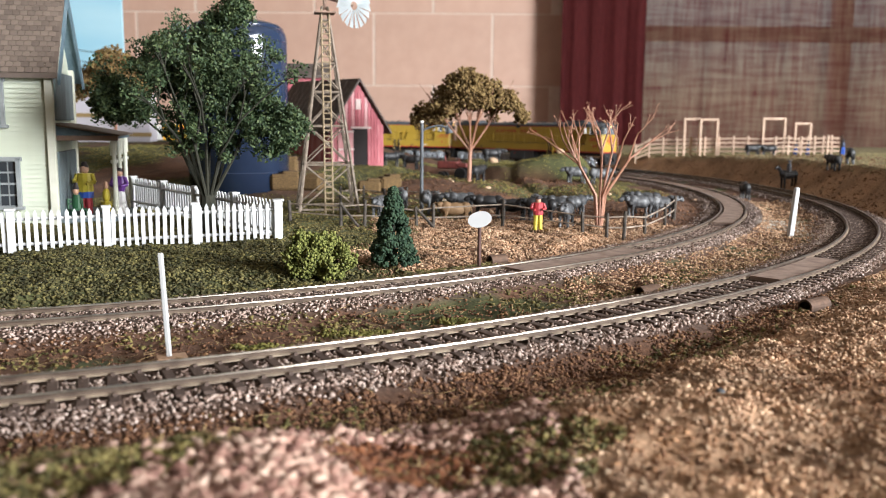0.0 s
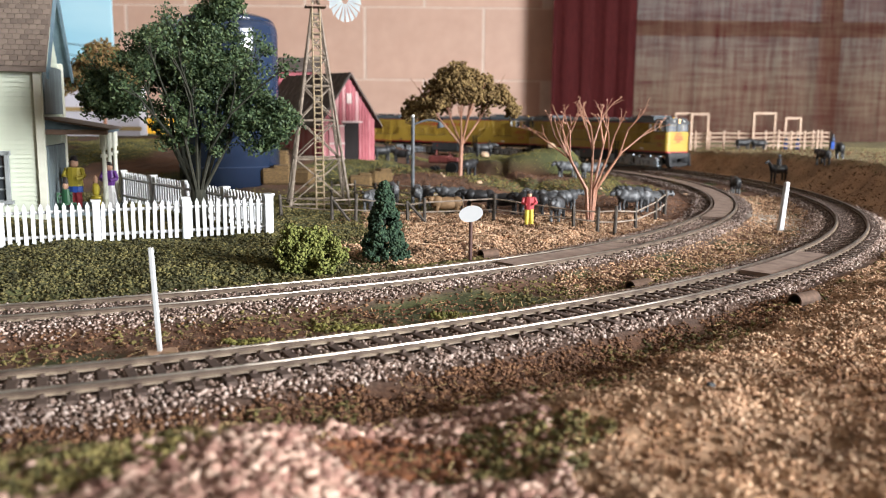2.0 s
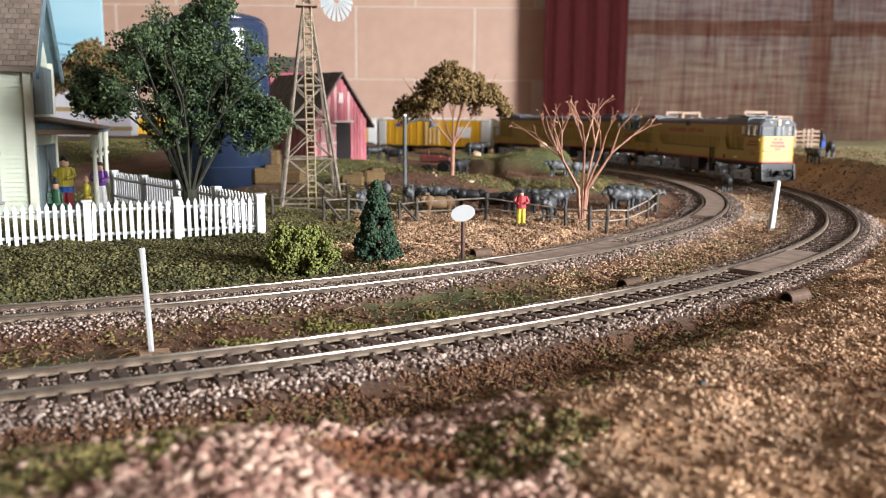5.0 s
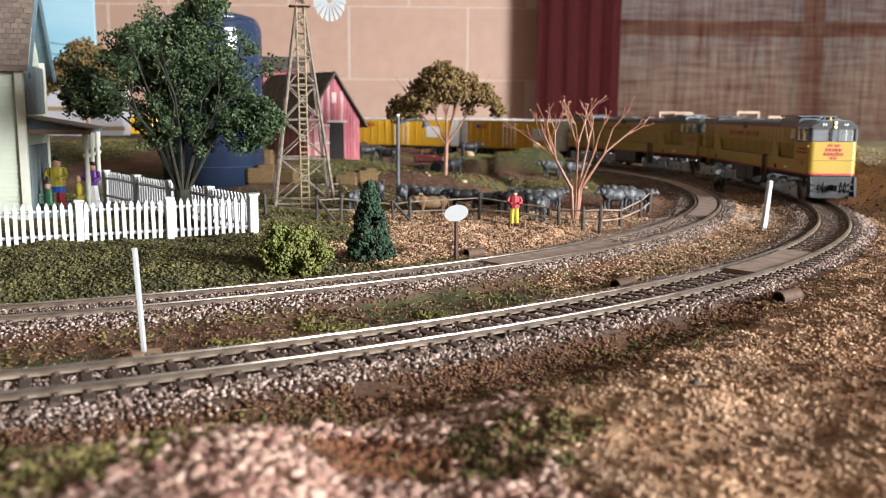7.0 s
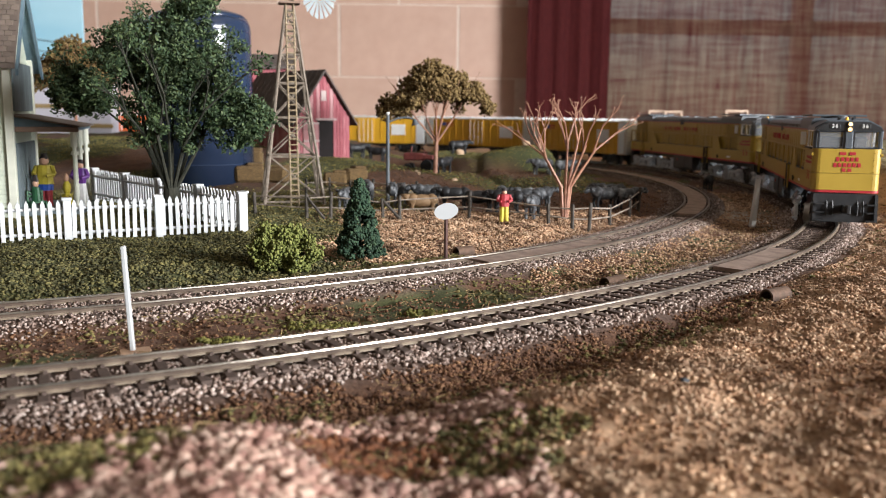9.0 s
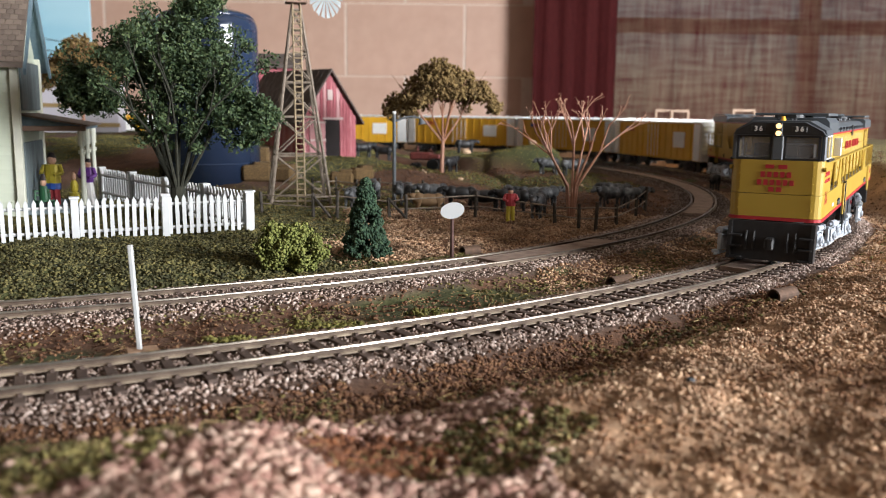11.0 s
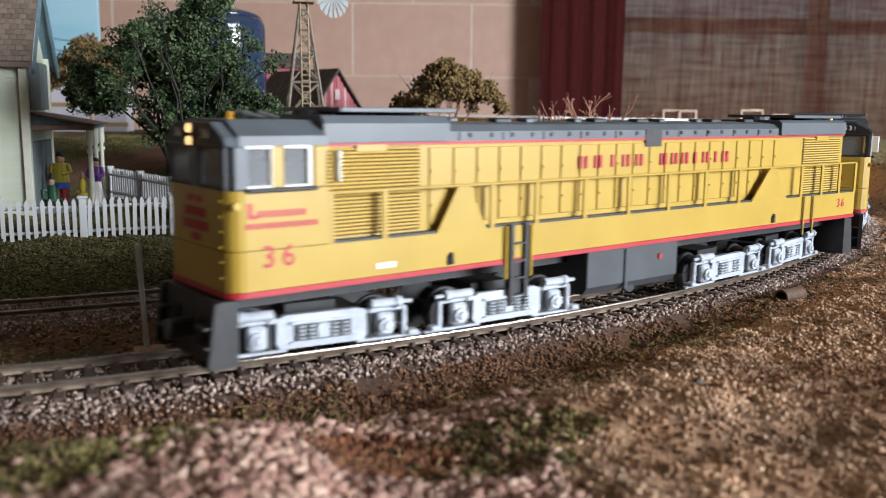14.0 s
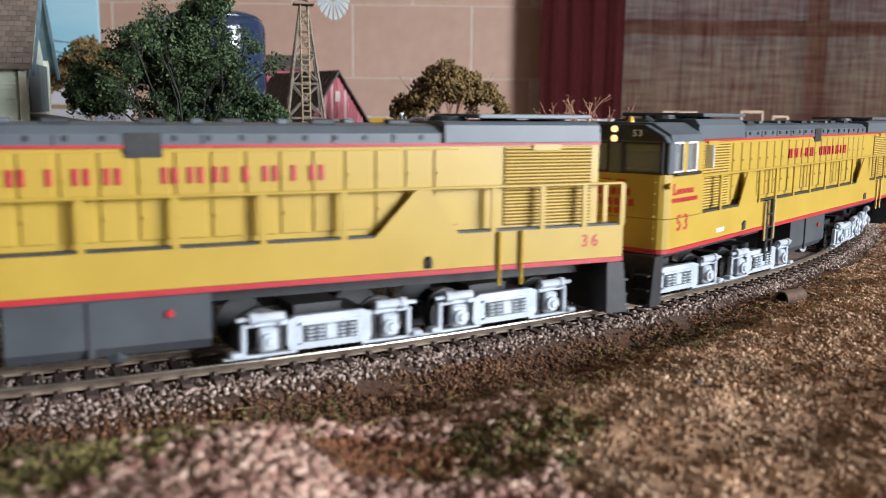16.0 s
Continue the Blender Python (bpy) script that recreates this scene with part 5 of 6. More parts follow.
# figurines: one plain painted shape each, with colours by height
def figure(name, x, y, z, bands, h, label, rz=0, seat=False, wide=1.0):
    b = BM()
    mats = []
    for i_, (z0, z1, r0, r1, m) in enumerate(bands):
        mi = len(mats)
        mats.append(m)
        before = set(b.faces)
        if i_ == 0 and h > 0.016 and r0 < 0.14:
            for s_ in (-1, 1):
                rod(b, (s_ * 0.075 * h, 0, z0 * h), (s_ * 0.055 * h, 0, z1 * h), 0.055 * h, 0.075 * h, 8)
                ball(b, (s_ * 0.075 * h, -0.02 * h, 0.02 * h), (0.04 * h, 0.08 * h, 0.03 * h), 1)
        elif i_ == len(bands) - 2 or m is P_SKIN:
            ball(b, (0, 0, (z0 + z1) / 2 * h), (r1 * h * 0.95, r1 * h * 0.95, (z1 - z0) * 0.62 * h), 2)
        else:
            for v in rod(b, (0, 0, z0 * h), (0, 0, z1 * h), r0 * h * wide, r1 * h * wide, 10):
                v.co.y *= 0.72
            if 0.74 < z1 < 0.86 and r0 > 0.11:
                for s_ in (-1, 1):
                    rod(b, (s_ * r1 * h, 0, z1 * h * 0.97), (s_ * (r1 + 0.06) * h, -0.04 * h, (z1 - 0.17) * h), 0.045 * h, 0.04 * h, 7)
                    rod(b, (s_ * (r1 + 0.06) * h, -0.04 * h, (z1 - 0.17) * h), (s_ * r1 * 0.7 * h, -0.17 * h, (z1 - 0.20) * h), 0.04 * h, 0.03 * h, 7)
        for f in b.faces:
            if f not in before:
                f.material_index = mi
    return solid(name, b, mats, label, "figurine", pose(x, y, z, 0, 0, rz), smooth=False)

def paint(name, c):
    return mat(name, [tuple(v * 0.85 for v in c), c], 400, 0.5)

P_SKIN, P_PURP, P_WHT, P_YEL, P_RED2, P_GRN, P_BLUE2, P_HAIR = (paint(n, c) for n, c in (("flesh_paint", (0.62, 0.36, 0.24)), ("purple_paint", (0.14, 0.03, 0.26)), ("white_figure_paint", (0.74, 0.72, 0.70)), ("lemon_paint", (0.62, 0.50, 0.05)), ("scarlet_paint", (0.42, 0.04, 0.05)), ("green_paint", (0.02, 0.10, 0.04)), ("blue_paint", (0.03, 0.10, 0.45)), ("hair_paint", (0.03, 0.02, 0.02))))
def house_at(x, y, z):
    return HOUSE @ Vector((x, y, z))
v = house_at(0.0350, 0.0175, 0.0048)
figure("figurine", v.x, v.y, v.z, ((0, 0.52, 0.16, 0.10, P_WHT), (0.50, 0.62, 0.10, 0.13, P_PURP), (0.62, 0.82, 0.14, 0.11, P_PURP), (0.82, 0.95, 0.07, 0.08, P_SKIN), (0.92, 1.0, 0.085, 0.05, P_HAIR)), 0.0300, "small painted standing figurine in purple and white on the porch")
v = house_at(0.0120, 0.0330, 0.0048)
figure("figurine", v.x, v.y, v.z, ((0, 0.30, 0.12, 0.13, P_RED2), (0.30, 0.42, 0.15, 0.15, P_BLUE2), (0.42, 0.78, 0.16, 0.14, P_YEL), (0.78, 0.93, 0.08, 0.09, P_SKIN), (0.9, 1.0, 0.09, 0.04, P_HAIR)), 0.0330, "small painted figurine in yellow top and red trousers")
v = house_at(0.0235, 0.0400, 0.0048)
figure("figurine", v.x, v.y, v.z, ((0, 0.35, 0.18, 0.18, P_YEL), (0.35, 0.75, 0.17, 0.14, P_YEL), (0.75, 1.0, 0.12, 0.08, P_SKIN)), 0.0195, "small painted seated figurine in pale yellow")
v = house_at(0.0090, 0.0175, 0.0090)
figure("figurine", v.x, v.y, v.z, ((0, 0.55, 0.17, 0.14, P_GRN), (0.55, 0.80, 0.10, 0.12, P_SKIN), (0.75, 1.0, 0.13, 0.07, P_HAIR)), 0.0165, "small dark-haired painted figurine seated on a green bench")
bench = thing("garden_bench", "small green painted bench on the porch", "bench", HOUSE @ pose(0.0095, 0.017, 0.0048, 0, 0, 35))
for c, s in (((0, 0, 0.004), (0.010, 0.006, 0.0010)), ((0, 0.003, 0.0075), (0.010, 0.0010, 0.0014)), ((0, 0.003, 0.0100), (0.010, 0.0010, 0.0014))):
    b = BM()
    box(b, c, s, bevel=0.0002)
    part("slat", b, P_GRN, bench)
for x in (-0.0045, 0.0045):
    b = BM()
    box(b, (x, 0, 0.002), (0.0010, 0.006, 0.004))
    box(b, (x, 0.003, 0.006), (0.0010, 0.0010, 0.010))
    part("bench_end", b, P_GRN, bench)
v = (0.0555, 0.505)
figure("figurine", v[0], v[1], gz(*v), ((0, 0.48, 0.10, 0.13, P_YEL), (0.46, 0.82, 0.15, 0.15, P_RED2), (0.82, 0.94, 0.07, 0.08, P_SKIN), (0.92, 1.0, 0.10, 0.06, P_HAIR)), 0.0200, "small painted figurine in red jacket and yellow trousers")

# ---- trees and bushes ----
M_LEAF = mat("dark_green_leaf", [(0.010, 0.024, 0.009), (0.032, 0.062, 0.020), (0.10, 0.13, 0.045)], 150, 0.7, island=0.6)
M_BARK = mat("dark_bark", [(0.012, 0.014, 0.008), (0.034, 0.032, 0.02)], 400, 0.9, bump=0.5)
M_RUSTLEAF = mat("brown_foliage", [(0.075, 0.044, 0.014), (0.165, 0.102, 0.034), (0.30, 0.21, 0.08)], 300, 0.9, island=0.6)
M_COPPER = mat("reddish_wire_bark", [(0.26, 0.115, 0.07), (0.44, 0.23, 0.15)], 200, 0.6)
M_BUSH = mat("light_green_foam", [(0.06, 0.07, 0.014), (0.13, 0.145, 0.03), (0.25, 0.25, 0.07)], 500, 0.95, bump=0.4, island=0.6)
M_PINE = mat("dark_pine_foam", [(0.006, 0.020, 0.010), (0.018, 0.045, 0.022), (0.05, 0.085, 0.04)], 500, 0.95, island=0.6)

def leaf_mesh(name, pts, size, material, seed, clump=False):
    """Many small folded leaves (or clumps) round given points."""
    r = np.random.RandomState(seed)
    n = len(pts)
    if clump:
        v, f = shape_of("clump")
    else:
        v = np.array([(-0.5, 0, 0), (0, -0.28, 0.08), (0.5, 0, 0), (0, 0.28, 0.08)])
        f = np.array([(0, 1, 2), (0, 2, 3)])
    q = r.randn(n, 3, 3)
    R = np.linalg.qr(q)[0]
    s_ = size * (0.6 + 0.8 * r.rand(n))
    vv = np.einsum("nij,kj->nki", R, v) * s_[:, None, None] + pts[:, None, :]
    ff = (f[None] + (np.arange(n) * len(v))[:, None, None]).reshape(-1, 3)
    return raw_mesh(name, vv.reshape(-1, 3), ff, material)

def branching(b, p, d, r, n, depth, rnd, spread, tips, thin=0.62, lens=0.72):
    q = p + d
    rod(b, p, q, r, r * thin, 6 if depth > 1 else 5)
    if depth == 0:
        tips.append(q)
        return
    for k in range(n):
        a = Vector((rnd.gauss(0, 1), rnd.gauss(0, 1), rnd.gauss(0.15, 0.6))).normalized()
        nd = (d.normalized() + a * spread).normalized() * d.length * lens * rnd.uniform(0.75, 1.2)
        branching(b, q - d * rnd.uniform(0, 0.25), nd, r * thin, n, depth - 1, rnd, spread, tips, thin, lens)

def crown_points(centres, radii, per, seed):
    r = np.random.RandomState(seed)
    out = []
    for c, rad in zip(centres, radii):
        v = r.randn(per, 3)
        v /= np.linalg.norm(v, axis=1)[:, None]
        out.append(np.array(c) + v * rad * (r.rand(per, 1) ** 0.45) * np.array((1, 1, 0.8)))
    return np.concatenate(out)

# broad leafy tree in the yard
rnd = random.Random(12)
tree = thing("leafy_tree", "dense dark green leafy model tree in the fenced yard", "tree", spot(-0.134, 0.492))
b = BM()
tips = []
for k in range(11):
    a = k / 11 * 2 * math.pi + rnd.uniform(-0.2, 0.2)
    lean = rnd.uniform(0.2, 0.75)
    foot = Vector((0.0022 * math.cos(a), 0.0022 * math.sin(a), 0.018))
    branching(b, foot, Vector((math.cos(a) * lean, math.sin(a) * lean, 1)).normalized() * 0.036, 0.0011, 2, 3, rnd, 0.42, tips, 0.7, 0.72)
rod(b, (0, 0, -0.004), (0, 0, 0.020), 0.0050, 0.0040, 10)
part("trunk", b, M_BARK, tree, "many-stemmed dark trunk")
cs, rs = [], []
for c in [tuple(t) for t in tips]:
    cs.append(c), rs.append(rnd.uniform(0.005, 0.009))
for c, rad in (((-0.006, 0, 0.075), 0.030), ((0.012, -0.004, 0.092), 0.017), ((-0.030, 0, 0.082), 0.020), ((0.010, 0, 0.108), 0.014), ((0.036, 0.0, 0.057), 0.014), ((0.026, 0.0, 0.066), 0.014), ((0.0, 0.0, 0.078), 0.022), ((-0.044, 0, 0.074), 0.013), ((-0.020, 0.004, 0.092), 0.016), ((0.0, 0, 0.055), 0.02), ((-0.052, 0.004, 0.074), 0.012), ((0.018, 0, 0.122), 0.007), ((0.047, 0, 0.058), 0.008)):
    for k in range(40):
        v = Vector((rnd.gauss(0, 1), rnd.gauss(0, 1), rnd.gauss(0, 1))).normalized() * rad * rnd.uniform(0.65, 1.08)
        cs.append((c[0] + v.x, c[1] + v.y, c[2] + v.z)), rs.append(rnd.uniform(0.0035, 0.0075))
part("crown", leaf_mesh("crown", crown_points(cs, rs, 88, 3), 0.0021, M_LEAF, 4), None, tree, "uneven crown of small dark green leaves")

def umbrella_tree(x, y, h, w_, seed, rz=0, up=0.0):
    rnd = random.Random(seed)
    T_ = thing("umbrella_tree", "flat-topped brown foliage tree with thin reddish trunks", "tree", spot(x, y, rz, up), group="brown trees")
    b = BM()
    rod(b, (0, 0, -0.003), (0.001, 0, h * 0.28), h * 0.019, h * 0.015, 8)
    ends = []
    for k in range(7):
        a = k / 7 * 2 * math.pi + rnd.uniform(-0.3, 0.3)
        e = Vector((math.cos(a) * w_ * rnd.uniform(0.15, 0.40), math.sin(a) * w_ * 0.35 * rnd.uniform(0.4, 1), h * rnd.uniform(0.62, 0.78)))
        m_ = Vector((e.x * 0.5, e.y * 0.5, h * 0.48))
        rod(b, (0.001, 0, h * 0.26), m_, h * 0.009, h * 0.007, 6)
        rod(b, m_, e, h * 0.007, h * 0.004, 6)
        for q in range(2):
            rod(b, m_, e + Vector((rnd.uniform(-1, 1) * w_ * 0.12, rnd.uniform(-1, 1) * w_ * 0.1, h * 0.08)), h * 0.005, h * 0.002, 5)
    part("trunk", b, M_COPPER, T_, "thin reddish forked trunk")
    cs, rs = [], []
    for k in range(120):
        a, rr = rnd.uniform(0, 6.283), math.sqrt(rnd.random())
        cx, cy = math.cos(a) * rr * w_ * 0.48, math.sin(a) * rr * w_ * 0.40
        top = h * (0.97 - 0.30 * rr * rr) * (0.93 if cx < -w_ * 0.2 else 1.0)
        cs.append((cx, cy, top - h * 0.055 - rnd.random() * h * 0.20 * (1 - 0.4 * rr))), rs.append(h * rnd.uniform(0.05, 0.085))
    part("crown", leaf_mesh("crown", crown_points(cs, rs, 60, seed), h * 0.022, M_RUSTLEAF, seed, True), None, T_, "domed mass of brown foam foliage")

umbrella_tree(0.022, 0.755, 0.104, 0.098, 5)
umbrella_tree(-0.376, 1.0, 0.120, 0.082, 8)

bare = thing("bare_tree", "leafless reddish-brown branching model tree", "tree", spot(0.094, 0.520))
b = BM()
rnd = random.Random(21)
tips = []
for k in range(8):
    a = k / 8 * 2 * math.pi + rnd.uniform(-0.25, 0.25)
    lean = rnd.uniform(0.15, 0.85)
    f0 = Vector((0.0011 * math.cos(a), 0.0011 * math.sin(a), -0.002))
    d0 = Vector((math.cos(a) * lean, math.sin(a) * lean * 0.7, 1)).normalized()
    rod(b, f0, f0 + Vector((0, 0, 0.020)) + d0 * 0.004, 0.0010, 0.0009, 6)
    branching(b, f0 + Vector((0, 0, 0.019)) + d0 * 0.003, d0 * 0.028, 0.00095, 2, 3, rnd, 0.48, tips, 0.68, 0.62)
part("trunk", b, M_COPPER, bare, "bundle of bare reddish stems")
cs = [tuple(t) for t in tips]
part("twig_tuft", leaf_mesh("twig_tuft", crown_points(cs, [0.0012] * len(cs), 3, 7), 0.0014, M_COPPER, 8), None, bare)

def foam_bush(name, x, y, blobs, material, label, seed, up=0.0):
    rnd = random.Random(seed)
    B = thing(name, label, "bush", spot(x, y, 0, up))
    b = BM()
    rod(b, (0, 0, -0.003), (0, 0, 0.008), 0.0014, 0.0008, 7)
    part("stem", b, M_BARK, B)
    cs, rs = [], []
    for c, rad, n_ in blobs:
        for k in range(n_):
            v = Vector((rnd.gauss(0, 1), rnd.gauss(0, 1), rnd.gauss(0, 1))).normalized() * rad * rnd.uniform(0.5, 1.0)
            cs.append((c[0] + v.x, c[1] + v.y, max(0.0005, c[2] + v.z * 0.85))), rs.append(rnd.uniform(0.0018, 0.0036))
    part("foliage", leaf_mesh("foliage", crown_points(cs, rs, 46, seed), 0.0012, material, seed, True), None, B)

foam_bush("bush", -0.052, 0.356, (((-0.004, 0, 0.008), 0.0100, 70), ((0.006, -0.001, 0.007), 0.0090, 60), ((-0.007, 0, 0.013), 0.006, 34), ((0.002, 0, 0.014), 0.0055, 30)), M_BUSH, "rounded light green foam bush by the track", 3)
pine = thing("conifer", "small dark green cone-shaped conifer by the track", "tree", spot(-0.022, 0.380))
b = BM()
rod(b, (0, 0, -0.003), (0, 0, 0.030), 0.0012, 0.0004, 7)
part("trunk", b, M_BARK, pine)
rnd = random.Random(4)
cs, rs = [], []
for k in range(230):
    u = rnd.random() ** 1.3
    a, rr = rnd.uniform(0, 6.283), (1 - u) ** 0.9 * 0.0092 * rnd.uniform(0.65, 1.08) + 0.0007
    cs.append((math.cos(a) * rr, math.sin(a) * rr, 0.0025 + u * 0.0315)), rs.append(rnd.uniform(0.0012, 0.0022))
part("foliage", leaf_mesh("foliage", crown_points(cs, rs, 30, 6), 0.0013, M_PINE, 6, True), None, pine)

# ---- posts, sign, pipes ----
whistle = thing("marker_post", "thin leaning white trackside post on a wooden foot", "post", spot(-0.0765, 0.238))
b = BM()
box(b, (-0.0006, 0, 0.0155), (0.0013, 0.0013, 0.0330), bevel=0.0002)
for v in b.verts:
    v.co.x -= (v.co.z + 0.001) * 0.045
part("post", b, M_PICKET, whistle)
b = BM()
box(b, (0, 0, 0.0016), (0.0085, 0.0060, 0.0020), 0.4, bevel=0.0003)
part("foot", b, mat("pale_wood", [(0.30, 0.18, 0.11), (0.42, 0.27, 0.17)], 300, 0.8), whistle, "pale wooden foot")
b = BM()
box(b, (0.0016, 0, 0.0140), (0.0035, 0.0035, 0.0290), bevel=0.0007, top=(0.85, 0.85))
for v in b.verts:
    v.co.x += v.co.z * 0.08
wp = thing("stub_post", "thick leaning white post between the tracks", "post", spot(0.2035, 0.508, 0, 0.0022))
part("post", b, M_PICKET, wp)
sign = thing("oval_sign", "blank white oval sign on a dark brown post", "sign", spot(0.0165, 0.390))
b = BM()
rod(b, (0, 0, -0.003), (0, 0, 0.0200), 0.0009, 0.0008, 8)
part("post", b, mat("dark_brown_post", [(0.05, 0.02, 0.015), (0.09, 0.04, 0.03)], 300, 0.7), sign)
b = BM()
rod(b, (0, -0.0014, 0.0232), (0, -0.0006, 0.0232), 0.5, 0.5, 28)
for v in b.verts:
    v.co = Vector((v.co.x * 0.0108, v.co.y, 0.0232 + (v.co.z - 0.0232) * 0.0074 + v.co.x * 0.0012))
part("oval_board", b, M_PICKET, sign)
M_PIPE = mat("rusty_pipe", [(0.05, 0.03, 0.02), (0.14, 0.08, 0.05)], 300, 0.8, bump=0.3)
for x, y, rz, l_ in ((0.0775, 0.336, 38, 0.011), (0.1265, 0.2965, 35, 0.012), (0.022, 0.404, 30, 0.009)):
    b = BM()
    n_ = 18
    rings = []
    for u, rr in ((0, 0.0028), (l_, 0.0028), (l_, 0.0022), (0, 0.0022)):
        rings.append([b.verts.new((u, rr * math.cos(i / n_ * 6.2832), rr * math.sin(i / n_ * 6.2832))) for i in range(n_)])
    for k in range(4):
        for i in range(n_):
            b.faces.new((rings[k][i], rings[k][(i + 1) % n_], rings[(k + 1) % 4][(i + 1) % n_], rings[(k + 1) % 4][i]))
    solid("drain_pipe", b, M_PIPE, "short rusty drain pipe lying under the track bank", "pipe", spot(x, y, rz, 0.0010), group="drain pipes")

# ---- corral fence ----
M_FPOST = mat("dark_fence_wood", [(0.035, 0.028, 0.022), (0.09, 0.075, 0.06)], 400, 0.85, bump=0.4)
M_FRAIL = mat("pale_fence_rail", [(0.16, 0.12, 0.09), (0.34, 0.28, 0.22)], 300, 0.8)
corral = thing("corral_fence", "low dark post and rail corral fence", "fence")
posts = [(-0.095, 0.535), (-0.062, 0.522), (-0.048, 0.525), (-0.016, 0.520), (-0.006, 0.520), (0.036, 0.523), (0.081, 0.499), (0.094, 0.494), (0.104, 0.495), (0.122, 0.520), (0.142, 0.552), (0.157, 0.587), (0.166, 0.622)]
tops = []
for k, (x, y) in enumerate(posts):
    z = gz(x, y)
    h = 0.0125 + 0.002 * ((k * 7) % 3)
    b = BM()
    rod(b, (x, y, z - 0.002), (x + 0.0006 * ((k % 3) - 1), y, z + h), 0.0011, 0.0010, 7)
    part("post", b, M_FPOST, corral)
    tops.append((x, y, z, h))
for (x0, y0, z0, h0), (x1, y1, z1, h1) in zip(tops, tops[1:]):
    for u in (0.42, 0.82):
        b = BM()
        rod(b, (x0, y0, z0 + h0 * u), (x1, y1, z1 + h1 * u), 0.00045, n=5)
        part("rail", b, M_FRAIL, corral)
for k in (1, 3):
    x, y, z, h = tops[k]
    b = BM()
    rod(b, (x, y, z + h * 0.9), (x + 0.011, y - 0.004, z), 0.0009, n=6)
    part("brace", b, M_FPOST, corral)
yard = thing("yard_fence", "pale rail fence beside the cattle yard", "fence")
tops = []
for k in range(6):
    x, y = -0.075 + k * 0.016, 0.63 + 0.01 * (k % 2)
    z = gz(x, y)
    b = BM()
    rod(b, (x, y, z - 0.002), (x, y, z + 0.014), 0.0010, n=6)
    part("post", b, M_FPOST, yard)
    tops.append((x, y, z))
for p_, q_ in zip(tops, tops[1:]):
    for u in (0.006, 0.011):
        b = BM()
        rod(b, Vector(p_) + Vector((0, 0, u)), Vector(q_) + Vector((0, 0, u)), 0.0005, n=5)
        part("rail", b, M_FRAIL, yard)

# ---- cattle ----
M_HIDE = mat("grey_black_hide", [(0.015, 0.015, 0.017), (0.065, 0.068, 0.072), (0.24, 0.245, 0.25)], 220, 0.55, big=0.3)
M_HIDEB = mat("black_hide", [(0.010, 0.010, 0.011), (0.03, 0.03, 0.032)], 150, 0.5)

def cow_parts(material):
    b = BM()
    ball(b, (0, 0, 0.0105), (0.0098, 0.0042, 0.0044), 2)
    ball(b, (0.0062, 0, 0.0112), (0.0046, 0.0040, 0.0044), 2)
    ball(b, (-0.0065, 0, 0.0110), (0.0040, 0.0041, 0.0042), 2)
    rod(b, (-0.0100, 0, 0.0125), (-0.0112, 0, 0.0050), 0.0006, 0.0004, 5)
    legs = []
    return b

def cow(x, y, rz, material=M_HIDE, down=False, label="grey-black model cow standing on the brown ground"):
    C = thing("cow", label, "cow", spot(x, y, rz, -0.004 if down else -0.0003), group="cattle")
    part("body", cow_parts(material), material, C, smooth=True)
    b = BM()
    rod(b, (0.0085, 0, 0.0125), (0.0125, 0, 0.0135), 0.0026, 0.0018, 8)
    ball(b, (0.0140, 0, 0.0128), (0.0030, 0.0017, 0.0019), 2, (0, 0.5, 0))
    for sd in (-1, 1):
        rod(b, (0.0128, sd * 0.0012, 0.0143), (0.0128, sd * 0.0032, 0.0150), 0.0005, 0.0003, 5)
        ball(b, (0.0122, sd * 0.0026, 0.0138), (0.0006, 0.0012, 0.0005), 1)
    part("head", b, material, C, smooth=True)
    for sx in (-0.0068, 0.0066):
        for sd in (-1, 1):
            b = BM()
            rod(b, (sx, sd * 0.0024, 0.0090), (sx + 0.0006, sd * 0.0024, 0.0045), 0.0015, 0.0009, 7)
            rod(b, (sx + 0.0006, sd * 0.0024, 0.0045), (sx, sd * 0.0024, 0.0), 0.0009, 0.0010, 7)
            part("leg", b, material, C)

HERD = [(0.075, 0.525, 250, 0), (0.062, 0.548, 170, 1), (0.045, 0.560, 10, 1), (0.030, 0.575, 185, 1), (0.078, 0.575, 160, 0), (0.088, 0.590, 15, 0), (0.012, 0.590, 200, 0), (0.064, 0.600, 265, 0), (-0.005, 0.600, 95, 0),
        (-0.042, 0.570, 260, 0), (-0.030, 0.615, 100, 0), (-0.012, 0.580, 270, 0), (0.132, 0.580, 200, 0), (0.150, 0.590, 20, 0), (0.143, 0.610, 170, 0), (0.139, 0.775, 20, 0), (0.118, 0.77, 200, 0), (0.270, 0.775, 80, 1),
        (-0.055, 0.90, 30, 1), (-0.035, 0.93, 160, 1), (0.050, 0.90, 15, 1), (0.030, 0.765, 60, 1), (0.372, 0.83, 95, 1), (0.392, 0.84, 70, 1), (0.40, 1.13, 10, 1), (0.425, 1.14, 180, 1)]
for k, (x, y, rz, bl) in enumerate(HERD):
    cow(x, y, rz, M_HIDEB if bl else M_HIDE, label="black model cow standing on the ground" if bl else "grey-black model cow standing on the brown ground")
M_CALF = mat("tan_hide", [(0.16, 0.09, 0.04), (0.26, 0.16, 0.08)], 200, 0.7)
cow(0.008, 0.563, 190, M_CALF, True, "tan model cow lying on the brown ground")

